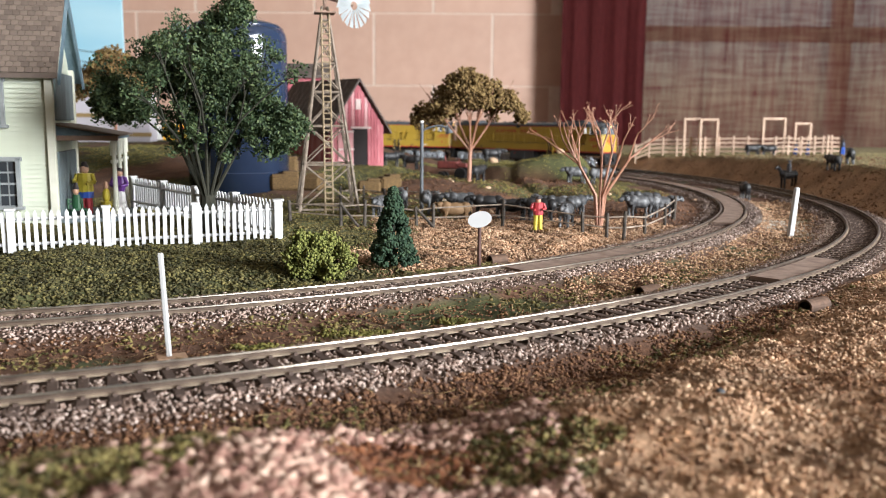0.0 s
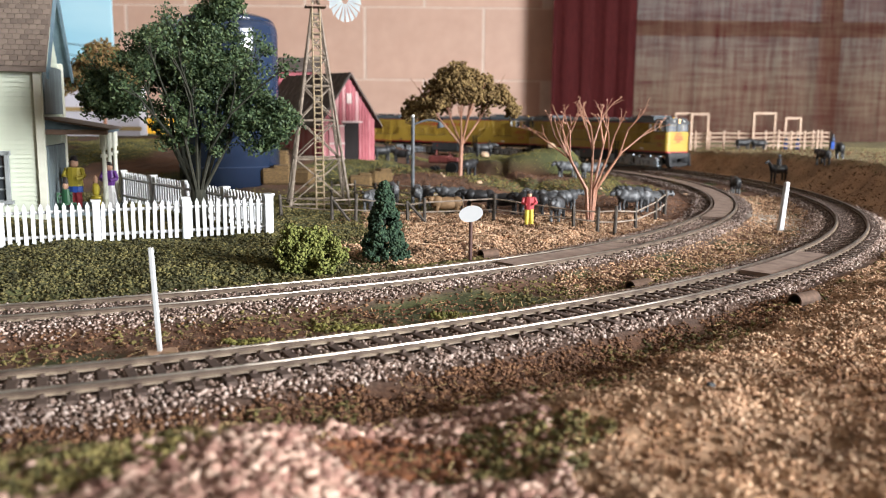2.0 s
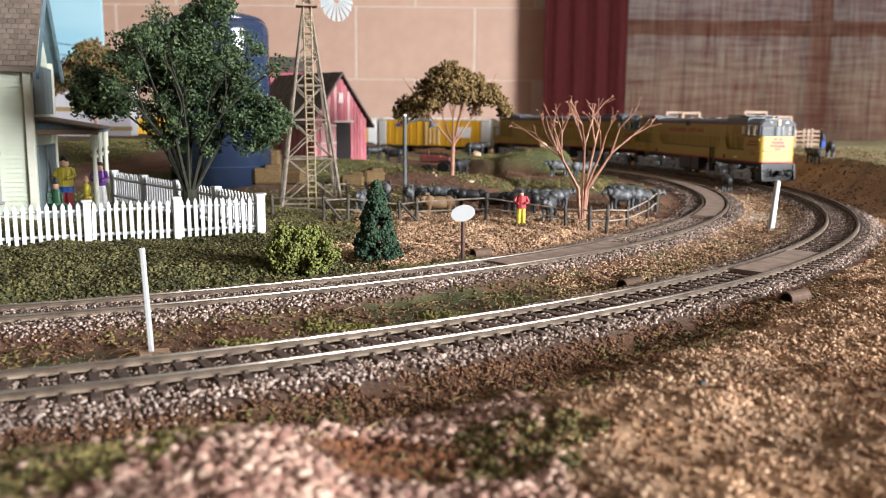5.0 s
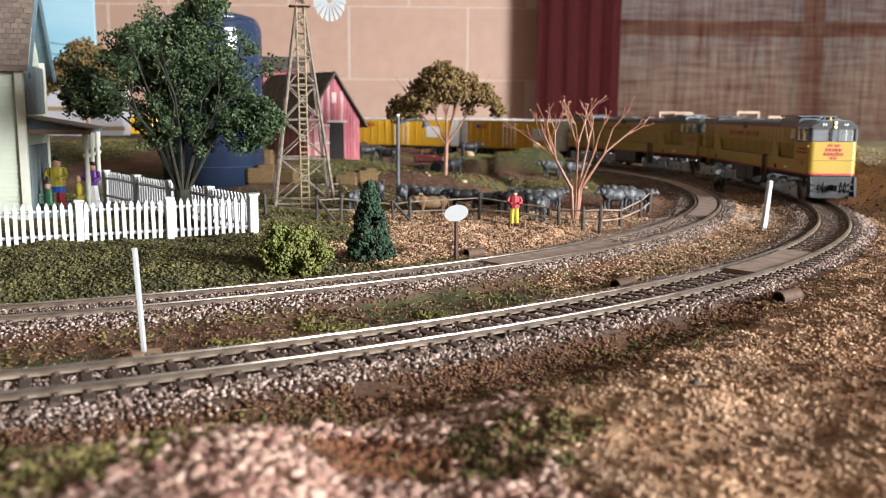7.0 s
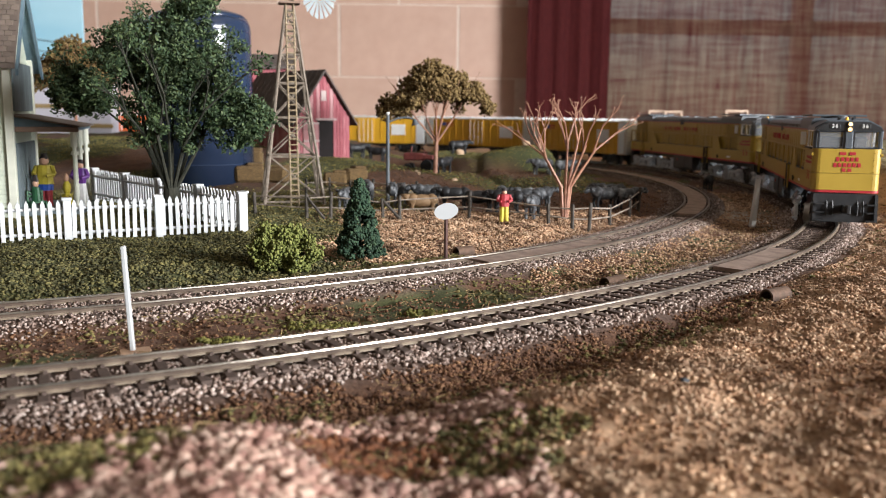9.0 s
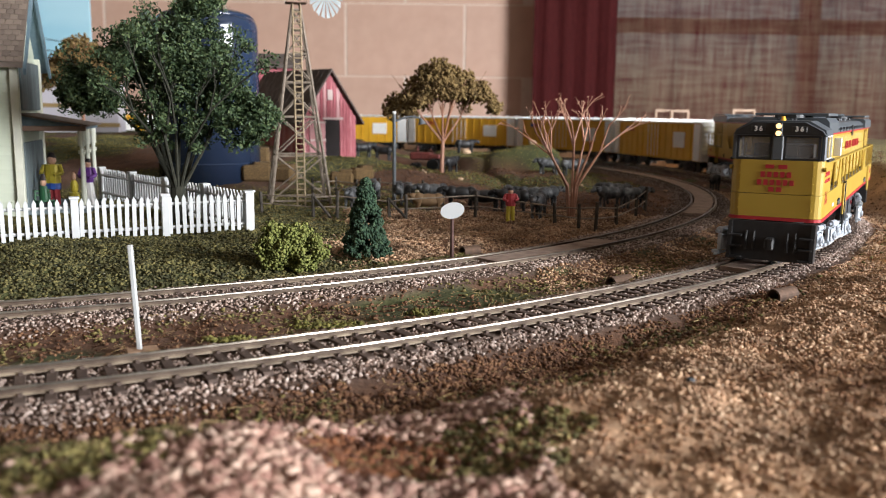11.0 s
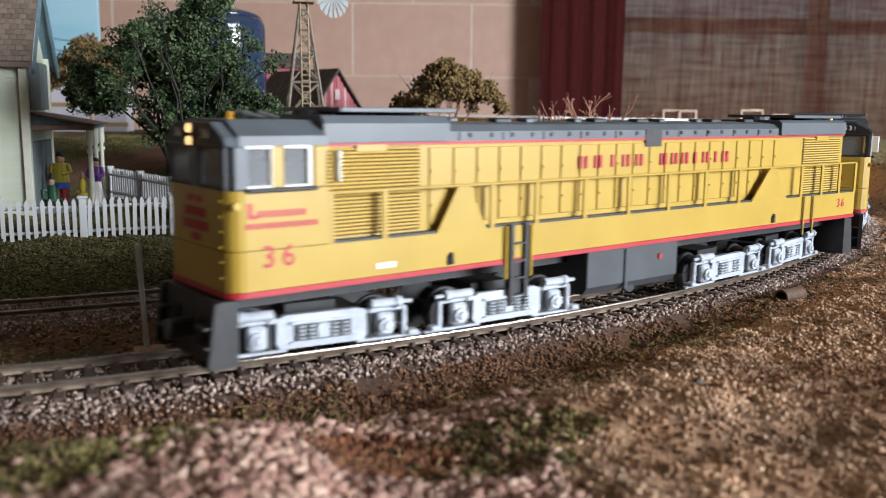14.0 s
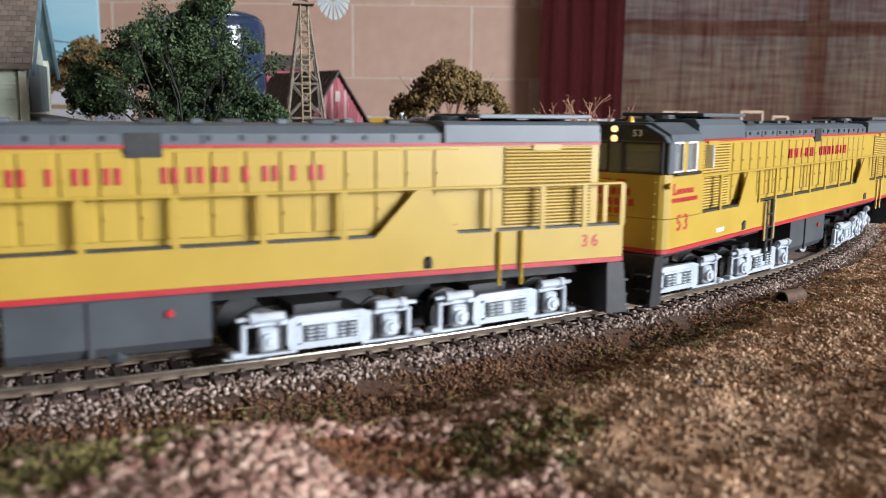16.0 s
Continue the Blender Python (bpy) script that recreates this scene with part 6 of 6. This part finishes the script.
def rider(x, y, rz):
    H_ = thing("horse", "dark model horse with a small painted rider figurine", "horse", spot(x, y, rz))
    b = cow_parts(M_HIDEB)
    for v in b.verts:
        v.co.z += 0.005
    part("body", b, M_HIDEB, H_, smooth=True)
    b = BM()
    rod(b, (0.0085, 0, 0.0170), (0.0130, 0, 0.0230), 0.0024, 0.0015, 8)
    ball(b, (0.0150, 0, 0.0228), (0.0032, 0.0012, 0.0015), 2, (0, 0.6, 0))
    part("head", b, M_HIDEB, H_)
    for sx in (-0.0068, 0.0066):
        for sd in (-1, 1):
            b = BM()
            rod(b, (sx, sd * 0.0022, 0.0145), (sx, sd * 0.0022, 0.0), 0.0014, 0.0008, 7)
            part("leg", b, M_HIDEB, H_)
    b = BM()
    rod(b, (0, 0, 0.0185), (0, 0, 0.0265), 0.0026, 0.0022, 9)
    ball(b, (0, 0, 0.0285), (0.0014, 0.0014, 0.0017), 2)
    rod(b, (0, 0, 0.0295), (0, 0, 0.0299), 0.0026, 0.0024, 12)
    part("figurine", b, mat("slate_paint", [(0.06, 0.065, 0.08), (0.10, 0.105, 0.12)], 300, 0.6), H_)
rider(0.345, 0.868, 200)

# ---- silo, windmill, barn, lamp ----
M_SILO = mat("dark_blue_enamel", [(0.018, 0.030, 0.062), (0.027, 0.042, 0.082)], 30, 0.13, spec=0.7, big=0.1)
sx, sy = -0.169, 0.72
silo = thing("silo", "glossy dark blue cylindrical farm silo", "silo", spot(sx, sy))
def turned(profile, n=48):
    b = BM()
    rings = [[b.verts.new((r_ * math.cos(i / n * 6.28319), r_ * math.sin(i / n * 6.28319), z)) for i in range(n)] for r_, z in profile]
    for r0, r1 in zip(rings, rings[1:]):
        for i in range(n):
            b.faces.new((r0[i], r0[(i + 1) % n], r1[(i + 1) % n], r1[i]))
    b.faces.new(rings[-1]), b.faces.new(rings[0][::-1])
    return b
part("shell", turned([(0.0405, -0.004), (0.0405, 0.118), (0.0400, 0.122), (0.0380, 0.127)]), M_SILO, silo, smooth=True)
part("dome", turned([(0.0379, 0.1272), (0.034, 0.1305), (0.026, 0.1330), (0.012, 0.1345), (0.002, 0.1348)]), M_SILO, silo, smooth=True)
for k in range(5):
    z = 0.012 + k * 0.026
    part("hoop", turned([(0.0404, z), (0.0409, z + 0.0006), (0.0404, z + 0.0012)]), M_SILO, silo)
b = BM()
rod(b, (-0.042, 0.02, 0.112), (-0.0555, 0.02, 0.133), 0.0045, n=10)
rod(b, (-0.030, 0.02, 0.094), (-0.042, 0.02, 0.112), 0.0045, n=10)
part("chute", b, mat("dull_green_metal", [(0.05, 0.07, 0.06), (0.08, 0.10, 0.09)], 60, 0.5), silo)

M_MILL = mat("weathered_mill_wood", [(0.13, 0.10, 0.075), (0.27, 0.22, 0.17)], 300, 0.75)
mill = thing("windmill", "weathered lattice windmill tower with pale metal wheel", "windmill", spot(-0.0815, 0.605, 12))
HT = 0.140
cor = [(-1, -1), (1, -1), (1, 1), (-1, 1)]
def mw(z):
    return 0.0185 * (1 - z / HT) + 0.0018
for sx_, sy_ in cor:
    b = BM()
    rod(b, (sx_ * mw(-0.003), sy_ * mw(-0.003), -0.003), (sx_ * mw(HT), sy_ * mw(HT), HT), 0.0012, 0.0008, 6)
    part("tower_leg", b, M_MILL, mill)
lv = [0.004, 0.034, 0.060, 0.083, 0.102, 0.118, 0.131]
for k, z in enumerate(lv):
    for i in range(4):
        (ax, ay), (bx, by) = cor[i], cor[(i + 1) % 4]
        b = BM()
        rod(b, (ax * mw(z), ay * mw(z), z), (bx * mw(z), by * mw(z), z), 0.0007, n=5)
        if k + 1 < len(lv):
            z2 = lv[k + 1]
            rod(b, (ax * mw(z), ay * mw(z), z), (bx * mw(z2), by * mw(z2), z2), 0.0005, n=5)
            rod(b, (bx * mw(z), by * mw(z), z), (ax * mw(z2), ay * mw(z2), z2), 0.0005, n=5)
        part("girt", b, M_MILL, mill)
b = BM()
for k in range(34):
    z = 0.004 + k * 0.0038
    yy = -mw(z) * 0.98
    rod(b, (-0.0026, yy - 0.001, z), (0.0026, yy - 0.001, z), 0.0005, n=5)
for s_ in (-1, 1):
    rod(b, (s_ * 0.0026, -mw(0) * 0.98 - 0.001, 0), (s_ * 0.0026, -mw(HT) * 0.98 - 0.001, HT - 0.002), 0.0006, n=5)
part("ladder", b, mat("tan_ladder", [(0.24, 0.18, 0.11), (0.34, 0.26, 0.16)], 300, 0.7), mill, "tan wooden ladder")
b = BM()
box(b, (0, 0, HT - 0.004), (0.014, 0.014, 0.0012), bevel=0.0002)
part("platform", b, M_BROWN, mill)
b = BM()
rod(b, (-0.010, 0, HT + 0.0085), (0.0195, 0, HT + 0.0015), 0.0010, n=8)
rod(b, (0, 0, HT - 0.002), (0, 0, HT + 0.0085), 0.0012, n=8)
prism(b, [(-0.022, HT + 0.005), (-0.010, HT + 0.0075), (-0.010, HT + 0.0095), (-0.022, HT + 0.014)], -0.0004, 0.0004)
part("tail", b, M_BROWN, mill)
M_BLADE = mat("pale_metal_blade", [(0.55, 0.60, 0.62), (0.72, 0.76, 0.77)], 100, 0.35, metal=0.3)
hub = Vector((0.0200, 0, HT + 0.0015))
for k in range(18):
    a = k / 18 * 6.28319
    b = BM()
    ca_, sa_ = math.cos(a), math.sin(a)
    e1 = Vector((0.25, ca_, sa_)).normalized()
    ax_ = Vector((0.80, 0.60, 0.0)) * ca_ + Vector((0, 0, 1)) * sa_
    tn = (Vector((0.80, 0.60, 0.0)) * -sa_ + Vector((0, 0, 1)) * ca_ + Vector((-0.60, 0.80, 0)) * 0.35).normalized()
    vs = [b.verts.new(hub + ax_ * r_ + tn * w_) for r_, w_ in ((0.003, -0.0007), (0.003, 0.0007), (0.0150, 0.0027), (0.0150, -0.0027))]
    b.faces.new(vs)
    bmesh.ops.solidify(b, geom=b.faces[:], thickness=0.0002)
    part("blade", b, M_BLADE, mill)

M_BARN = mat("faded_red_board", [(0.24, 0.035, 0.05), (0.44, 0.13, 0.15), (0.64, 0.42, 0.41)], 160, 0.8, stretch=(3, 3, 0.6), rand=0.5)
M_BROOF = mat("grey_barn_roof", [(0.065, 0.050, 0.044), (0.12, 0.095, 0.082)], 160, 0.8, bump=0.3)
M_DARK = mat("unlit_inside_black", [(0.012, 0.008, 0.008), (0.02, 0.014, 0.014)], 60, 0.9)
# gable end faces its own -y
barn = thing("barn", "faded red board barn with grey gabled roof", "barn", pose(-0.0850, 0.862, gz(-0.085, 0.87) - 0.001, 0, 0, 40))
BW, BE, BP, BL = 0.031, 0.040, 0.082, 0.115
b = BM()
prism(b, [(-BW, -0.006), (BW, -0.006), (BW, BE), (0, BP), (-BW, BE)], 0.001, BL)
core = part("wall", b, M_BARN, barn)
for k in range(16):
    x = -BW + (k + 0.5) * BW / 8
    top = BP - (BP - BE) * abs(x) / BW - 0.002
    z0 = 0.036 if -0.006 < x < 0.012 else -0.004
    b = BM()
    box(b, (x, 0.0, (top + z0) / 2), (BW / 8 * 0.93, 0.0014, top - z0), bevel=0.0001)
    part("board", b, M_BARN, core)
for k in range(24):
    b = BM()
    box(b, (-BW - 0.0002, 0.003 + (k + 0.5) * BL / 24.5, BE / 2 - 0.002), (0.0014, BL / 24 * 0.92, BE + 0.002))
    part("board", b, M_BARN, core)
# near-black sheet on the solid wall paints the darkness inside the barn
b = BM()
box(b, (0.003, 0.0009, 0.016), (0.018, 0.0016, 0.040))
part("doorway", b, M_DARK, barn, "doorway with its unlit inside painted as a dark sheet")
b = BM()
box(b, (-0.0155, -0.0016, 0.0165), (0.018, 0.0012, 0.036), bevel=0.0002)
dr = part("sliding_door", b, M_BARN, barn, "red sliding door with pale braces")
for c, s in (((-0.0155, -0.0026, 0.0335), (0.018, 0.0008, 0.0018)), ((-0.0155, -0.0026, 0.0165), (0.018, 0.0008, 0.0018)), ((-0.0155, -0.0026, 0.0010), (0.018, 0.0008, 0.0018)), ((0.003, -0.0012, 0.0372), (0.024, 0.0014, 0.0020))):
    b = BM()
    box(b, c, s)
    part("brace", b, mat("pale_pink_trim", [(0.50, 0.38, 0.36), (0.62, 0.50, 0.47)], 200, 0.7) if c[2] == 0.0335 else bpy.data.materials["pale_pink_trim"], dr)
b = BM()
box(b, (0.0, -0.0010, 0.060), (0.006, 0.0012, 0.010), bevel=0.0002)
part("loft_door", b, bpy.data.materials["pale_pink_trim"], barn)
for s_ in (-1, 1):
    b = BM()
    k_ = (BP - BE) / BW
    prism(b, [(0, BP + 0.0030), (s_ * (BW + 0.007), BE - 0.007 * k_ + 0.0030), (s_ * (BW + 0.007), BE - 0.007 * k_ + 0.0005), (0, BP + 0.0005)], -0.005, BL + 0.005)
    rf = part("roof", b, M_BROOF, barn, "grey gabled roof")
    for q in range(14):
        b = BM()
        yy = -0.003 + q * 0.0088
        prism(b, [(0, BP + 0.0036), (s_ * (BW + 0.007), BE - 0.007 * k_ + 0.0036), (s_ * (BW + 0.007), BE - 0.007 * k_ + 0.0030), (0, BP + 0.0030)], yy, yy + 0.0006)
        part("roof_batten", b, M_BROOF, rf)
shed = thing("shed", "grey-roofed dark red shed behind the barn", "shed", pose(-0.175, 0.99, gz(-0.175, 0.99) - 0.002, 0, 0, 8))
b = BM()
box(b, (0, 0, 0.040), (0.085, 0.05, 0.082))
part("wall", b, M_BARN, shed)
b = BM()
prism(b, [(-0.031, 0.080), (0, 0.094), (0.031, 0.080), (0.031, 0.077), (-0.031, 0.077)], -0.047, 0.047, "x")
part("roof", b, M_BROOF, shed)

M_POLE = mat("grey_pole", [(0.07, 0.08, 0.09), (0.13, 0.14, 0.15)], 200, 0.5)
lamp = thing("yard_lamp", "grey yard lamp post with a curved arm", "street lamp", spot(-0.0147, 0.584))
b = BM()
rod(b, (0, 0, -0.003), (0, 0, 0.060), 0.0014, 0.0012, 10)
part("pole", b, M_POLE, lamp)
b = BM()
pr = (0, 0, 0.055)
for k in range(1, 8):
    u = k / 7
    q_ = (0.017 * u, 0, 0.055 + 0.0035 * math.sin(u * 2.4))
    rod(b, pr, q_, 0.0007, n=6)
    pr = q_
part("arm", b, M_POLE, lamp)
b = BM()
rod(b, (0.0175, 0, 0.0575), (0.0185, 0, 0.0535), 0.0008, 0.0028, 12)
part("shade", b, M_POLE, lamp)
b = BM()
ball(b, (0, 0, 0.0610), (0.0015, 0.0015, 0.0012), 1)
part("cap", b, M_WHITE, lamp)

# hay bales, rocks and a tractor on the slope
M_HAY = mat("brown_hay", [(0.07, 0.04, 0.016), (0.17, 0.105, 0.04)], 600, 0.95, bump=0.6, stretch=(1, 1, 3))
for x, y, rz, s in ((-0.128, 0.70, 10, 1.1), (-0.108, 0.705, -15, 1.0), (-0.060, 0.70, 5, 0.9), (-0.045, 0.715, 30, 0.9), (-0.14, 0.76, 4, 1.2)):
    b = BM()
    box(b, (0, 0, 0.007 * s), (0.021 * s, 0.014 * s, 0.012 * s), bevel=0.002)
    box(b, (0.004 * s, 0.001, 0.0135 * s), (0.012 * s, 0.012 * s, 0.003 * s), bevel=0.0012)
    solid("hay_bale", b, M_HAY, "rough brown hay bale on the farm slope", "hay bale", spot(x, y, rz, -0.001), group="hay bales")
trac = thing("tractor", "small rusty red farm tractor on the slope", "tractor", spot(0.010, 0.80, 160))
M_TRED = mat("rusty_red_paint", [(0.10, 0.02, 0.018), (0.20, 0.045, 0.035)], 300, 0.7)
b = BM()
box(b, (0.006, 0, 0.012), (0.020, 0.007, 0.007), bevel=0.0012)
box(b, (-0.008, 0, 0.012), (0.010, 0.008, 0.004), bevel=0.0008)
rod(b, (0.009, 0, 0.015), (0.009, 0, 0.021), 0.0007, n=6)
rod(b, (-0.006, 0, 0.014), (-0.003, 0, 0.019), 0.0005, n=6)
part("body", b, M_TRED, trac)
for x, r_, y in ((-0.008, 0.0055, 0.007), (-0.008, 0.0055, -0.007), (0.011, 0.0035, 0.005), (0.011, 0.0035, -0.005)):
    b = BM()
    rod(b, (x, y - 0.0015, r_ - 0.001), (x, y + 0.0015, r_ - 0.001), r_, n=18)
    part("wheel", b, M_BLACK, trac)
rr = random.Random(9)
for k in range(26):
    x, y = rr.uniform(0.0, 0.30), rr.uniform(0.36, 0.85)
    b = BM()
    ball(b, (0, 0, 0.0008), (rr.uniform(0.0012, 0.0030), rr.uniform(0.001, 0.002), rr.uniform(0.0008, 0.0018)), 1)
    o_ = offset_of(TA, np.array([x]), np.array([y]))[0][0], offset_of(TB, np.array([x]), np.array([y]))[0][0]
    if min(abs(o_[0]), abs(o_[1])) < 0.022:
        b.free()
        continue
    solid("rock", b, M_TAN, "small tan rock lying on the ground", "rock", spot(x, y, rr.uniform(0, 360)), group="rocks")
for x, y, s in ((0.0615, 0.1845, 0.0013), (0.052, 0.90, 0.006), (0.115, 0.86, 0.005)):
    b = BM()
    ball(b, (0, 0, s * 0.4), (s, s * 0.7, s * 0.6), 2, (0.2, 0.3, 0.5))
    solid("rock", b, M_DGREY if y < 0.3 else M_TAN, "dark grey rock on the gravel" if y < 0.3 else "pale tan rock on the slope", "rock", spot(x, y), group="rocks")

# ---- stockyard on the far bank ----
M_YARDW = mat("pale_stockyard_wood", [(0.40, 0.27, 0.19), (0.55, 0.40, 0.30)], 200, 0.75)
stock = thing("stockyard", "pale wooden stock pen with board rails and tall gate frames", "fence")
def yard_z(x, y):
    return gz(x, y)
def plank(a, c, w_=0.0009):
    b = BM()
    a, c = Vector(a), Vector(c)
    d = (c - a).length
    vs = box(b, (0, 0, 0), (d, 0.0012, w_ * 2.4))
    m = Matrix.Translation((a + c) / 2) @ (c - a).to_track_quat("X", "Z").to_matrix().to_4x4()
    for v in b.verts:
        v.co = m @ v.co
    return b
YY = 1.15
def pen(x0, y0, x1, y1, n):
    for k in range(n + 1):
        u = k / n
        x, y = x0 + (x1 - x0) * u, y0 + (y1 - y0) * u
        z = yard_z(x, y)
        b = BM()
        box(b, (x, y, z + 0.0125), (0.0022, 0.0022, 0.027), bevel=0.0002)
        part("post", b, M_YARDW, stock)
        if k:
            for h in (0.006, 0.0115, 0.017, 0.0225):
                part("board", plank((px_, py_, pz_ + h), (x, y, z + h)), M_YARDW, stock)
        px_, py_, pz_ = x, y, z
pen(0.264, YY + 0.05, 0.420, YY, 9)
pen(0.420, YY, 0.514, YY - 0.02, 6)
pen(0.514, YY - 0.02, 0.530, YY + 0.15, 5)
for x0, x1, y, top in ((0.322, 0.342, 1.17, 0.050), (0.342, 0.364, 1.165, 0.050), (0.419, 0.447, 1.148, 0.050), (0.470, 0.490, 1.17, 0.044)):
    z = yard_z(x0, y)
    for x in (x0, x1):
        b = BM()
        box(b, (x, y, z + top / 2 - 0.001), (0.0028, 0.0028, top), bevel=0.0002)
        part("gate_post", b, M_YARDW, stock)
    part("gate_beam", plank((x0 - 0.001, y, z + top - 0.001), (x1 + 0.001, y, z + top - 0.001), 0.0012), M_YARDW, stock)
for k, (x, y) in enumerate(((0.482, 1.155), (0.508, 1.11), (0.468, 1.16))):
    figure("figurine", x, y, gz(x, y), ((0, 0.5, 0.10, 0.12, P_BLUE2), (0.5, 0.82, 0.13, 0.13, paint("denim_paint", (0.05, 0.07, 0.13))), (0.82, 1.0, 0.08, 0.07, P_HAIR)), 0.020, "small dark blue painted figurine by the stock pen")

# ---- backdrop boards behind the farm ----
M_SKY = mat("painted_sky", [(0.24, 0.52, 0.68), (0.42, 0.66, 0.76)], 2.2, 0.8, stretch=(1, 1, 4))
b = BM()
box(b, (-1.10, 1.66, 0.26), (1.00, 0.006, 0.60), bevel=0.001)
bd = solid("backdrop", b, M_SKY, "pale blue painted sky backdrop board", "backdrop", kind="structure")
for k in range(3):
    b = BM()
    rod(b, (-0.98, 1.655, 0.19 + k * 0.02), (-0.605, 1.655, 0.135 + k * 0.02), 0.0007, n=4)
    part("painted_wire", b, M_POLE, bd)
M_LILAC = mat("lilac_white_board", [(0.56, 0.54, 0.60), (0.66, 0.64, 0.70)], 10, 0.7)
low = thing("low_building", "long pale lilac flat building with tan bands", "building", pose(-0.62, 1.22, gz(-0.5, 1.22) - 0.01))
b = BM()
box(b, (0, 0, 0.038), (0.43, 0.03, 0.076), bevel=0.0005)
part("wall", b, M_LILAC, low)
for z in (0.074, 0.046, 0.020):
    b = BM()
    box(b, (0.001, -0.0155, z), (0.432, 0.0015, 0.0055))
    part("band", b, M_STRAW, low, "tan band")

# ---- what moves ----
SPEED = 0.0806

def riding(half, s):
    """Pose of a vehicle whose two pivots ride the outer track at s - half (ahead) and s + half."""
    ax, ay, _ = on(TA, s - half)
    bx, by, _ = on(TA, s + half)
    return pose((ax + bx) / 2, (ay + by) / 2, 0, 0, 0, math.degrees(math.atan2(ay - by, ax - bx)))

def motions():
    vehicles = [(loco_a, 0.0, 0.083), (loco_b, 0.2925, 0.083)]
    vehicles += [(c, 0.2925 + 0.1465 + 0.1040 + k * 0.2065, 0.068) for k, c in enumerate(CARS)]
    for (ob, trucks, wheels), back, half in vehicles:
        rows = []
        for k in range(33):
            t = k * 0.5
            rows.append((t, riding(half, 0.082 + SPEED * (16.0 - t) + back)))
        walk(ob, rows)
        for tr, x in trucks:
            trows = []
            for t, m in rows:
                px, py, th = on(TA, 0.082 + SPEED * (16.0 - t) + back - x)
                w = pose(px, py, 0, 0, 0, math.degrees(th) + 180)
                trows.append((t, m.inverted() @ w))
            walk(tr, trows)
        if ob in (loco_a[0], loco_b[0]):
            for wh in wheels:
                at = wh.matrix_basis.translation.copy()
                walk(wh, [(k * 0.1, pose(at.x, at.y, at.z, 0, (k * 0.1 * SPEED / 0.0062) * 57.29578, 0)) for k in range(161)])

motions()
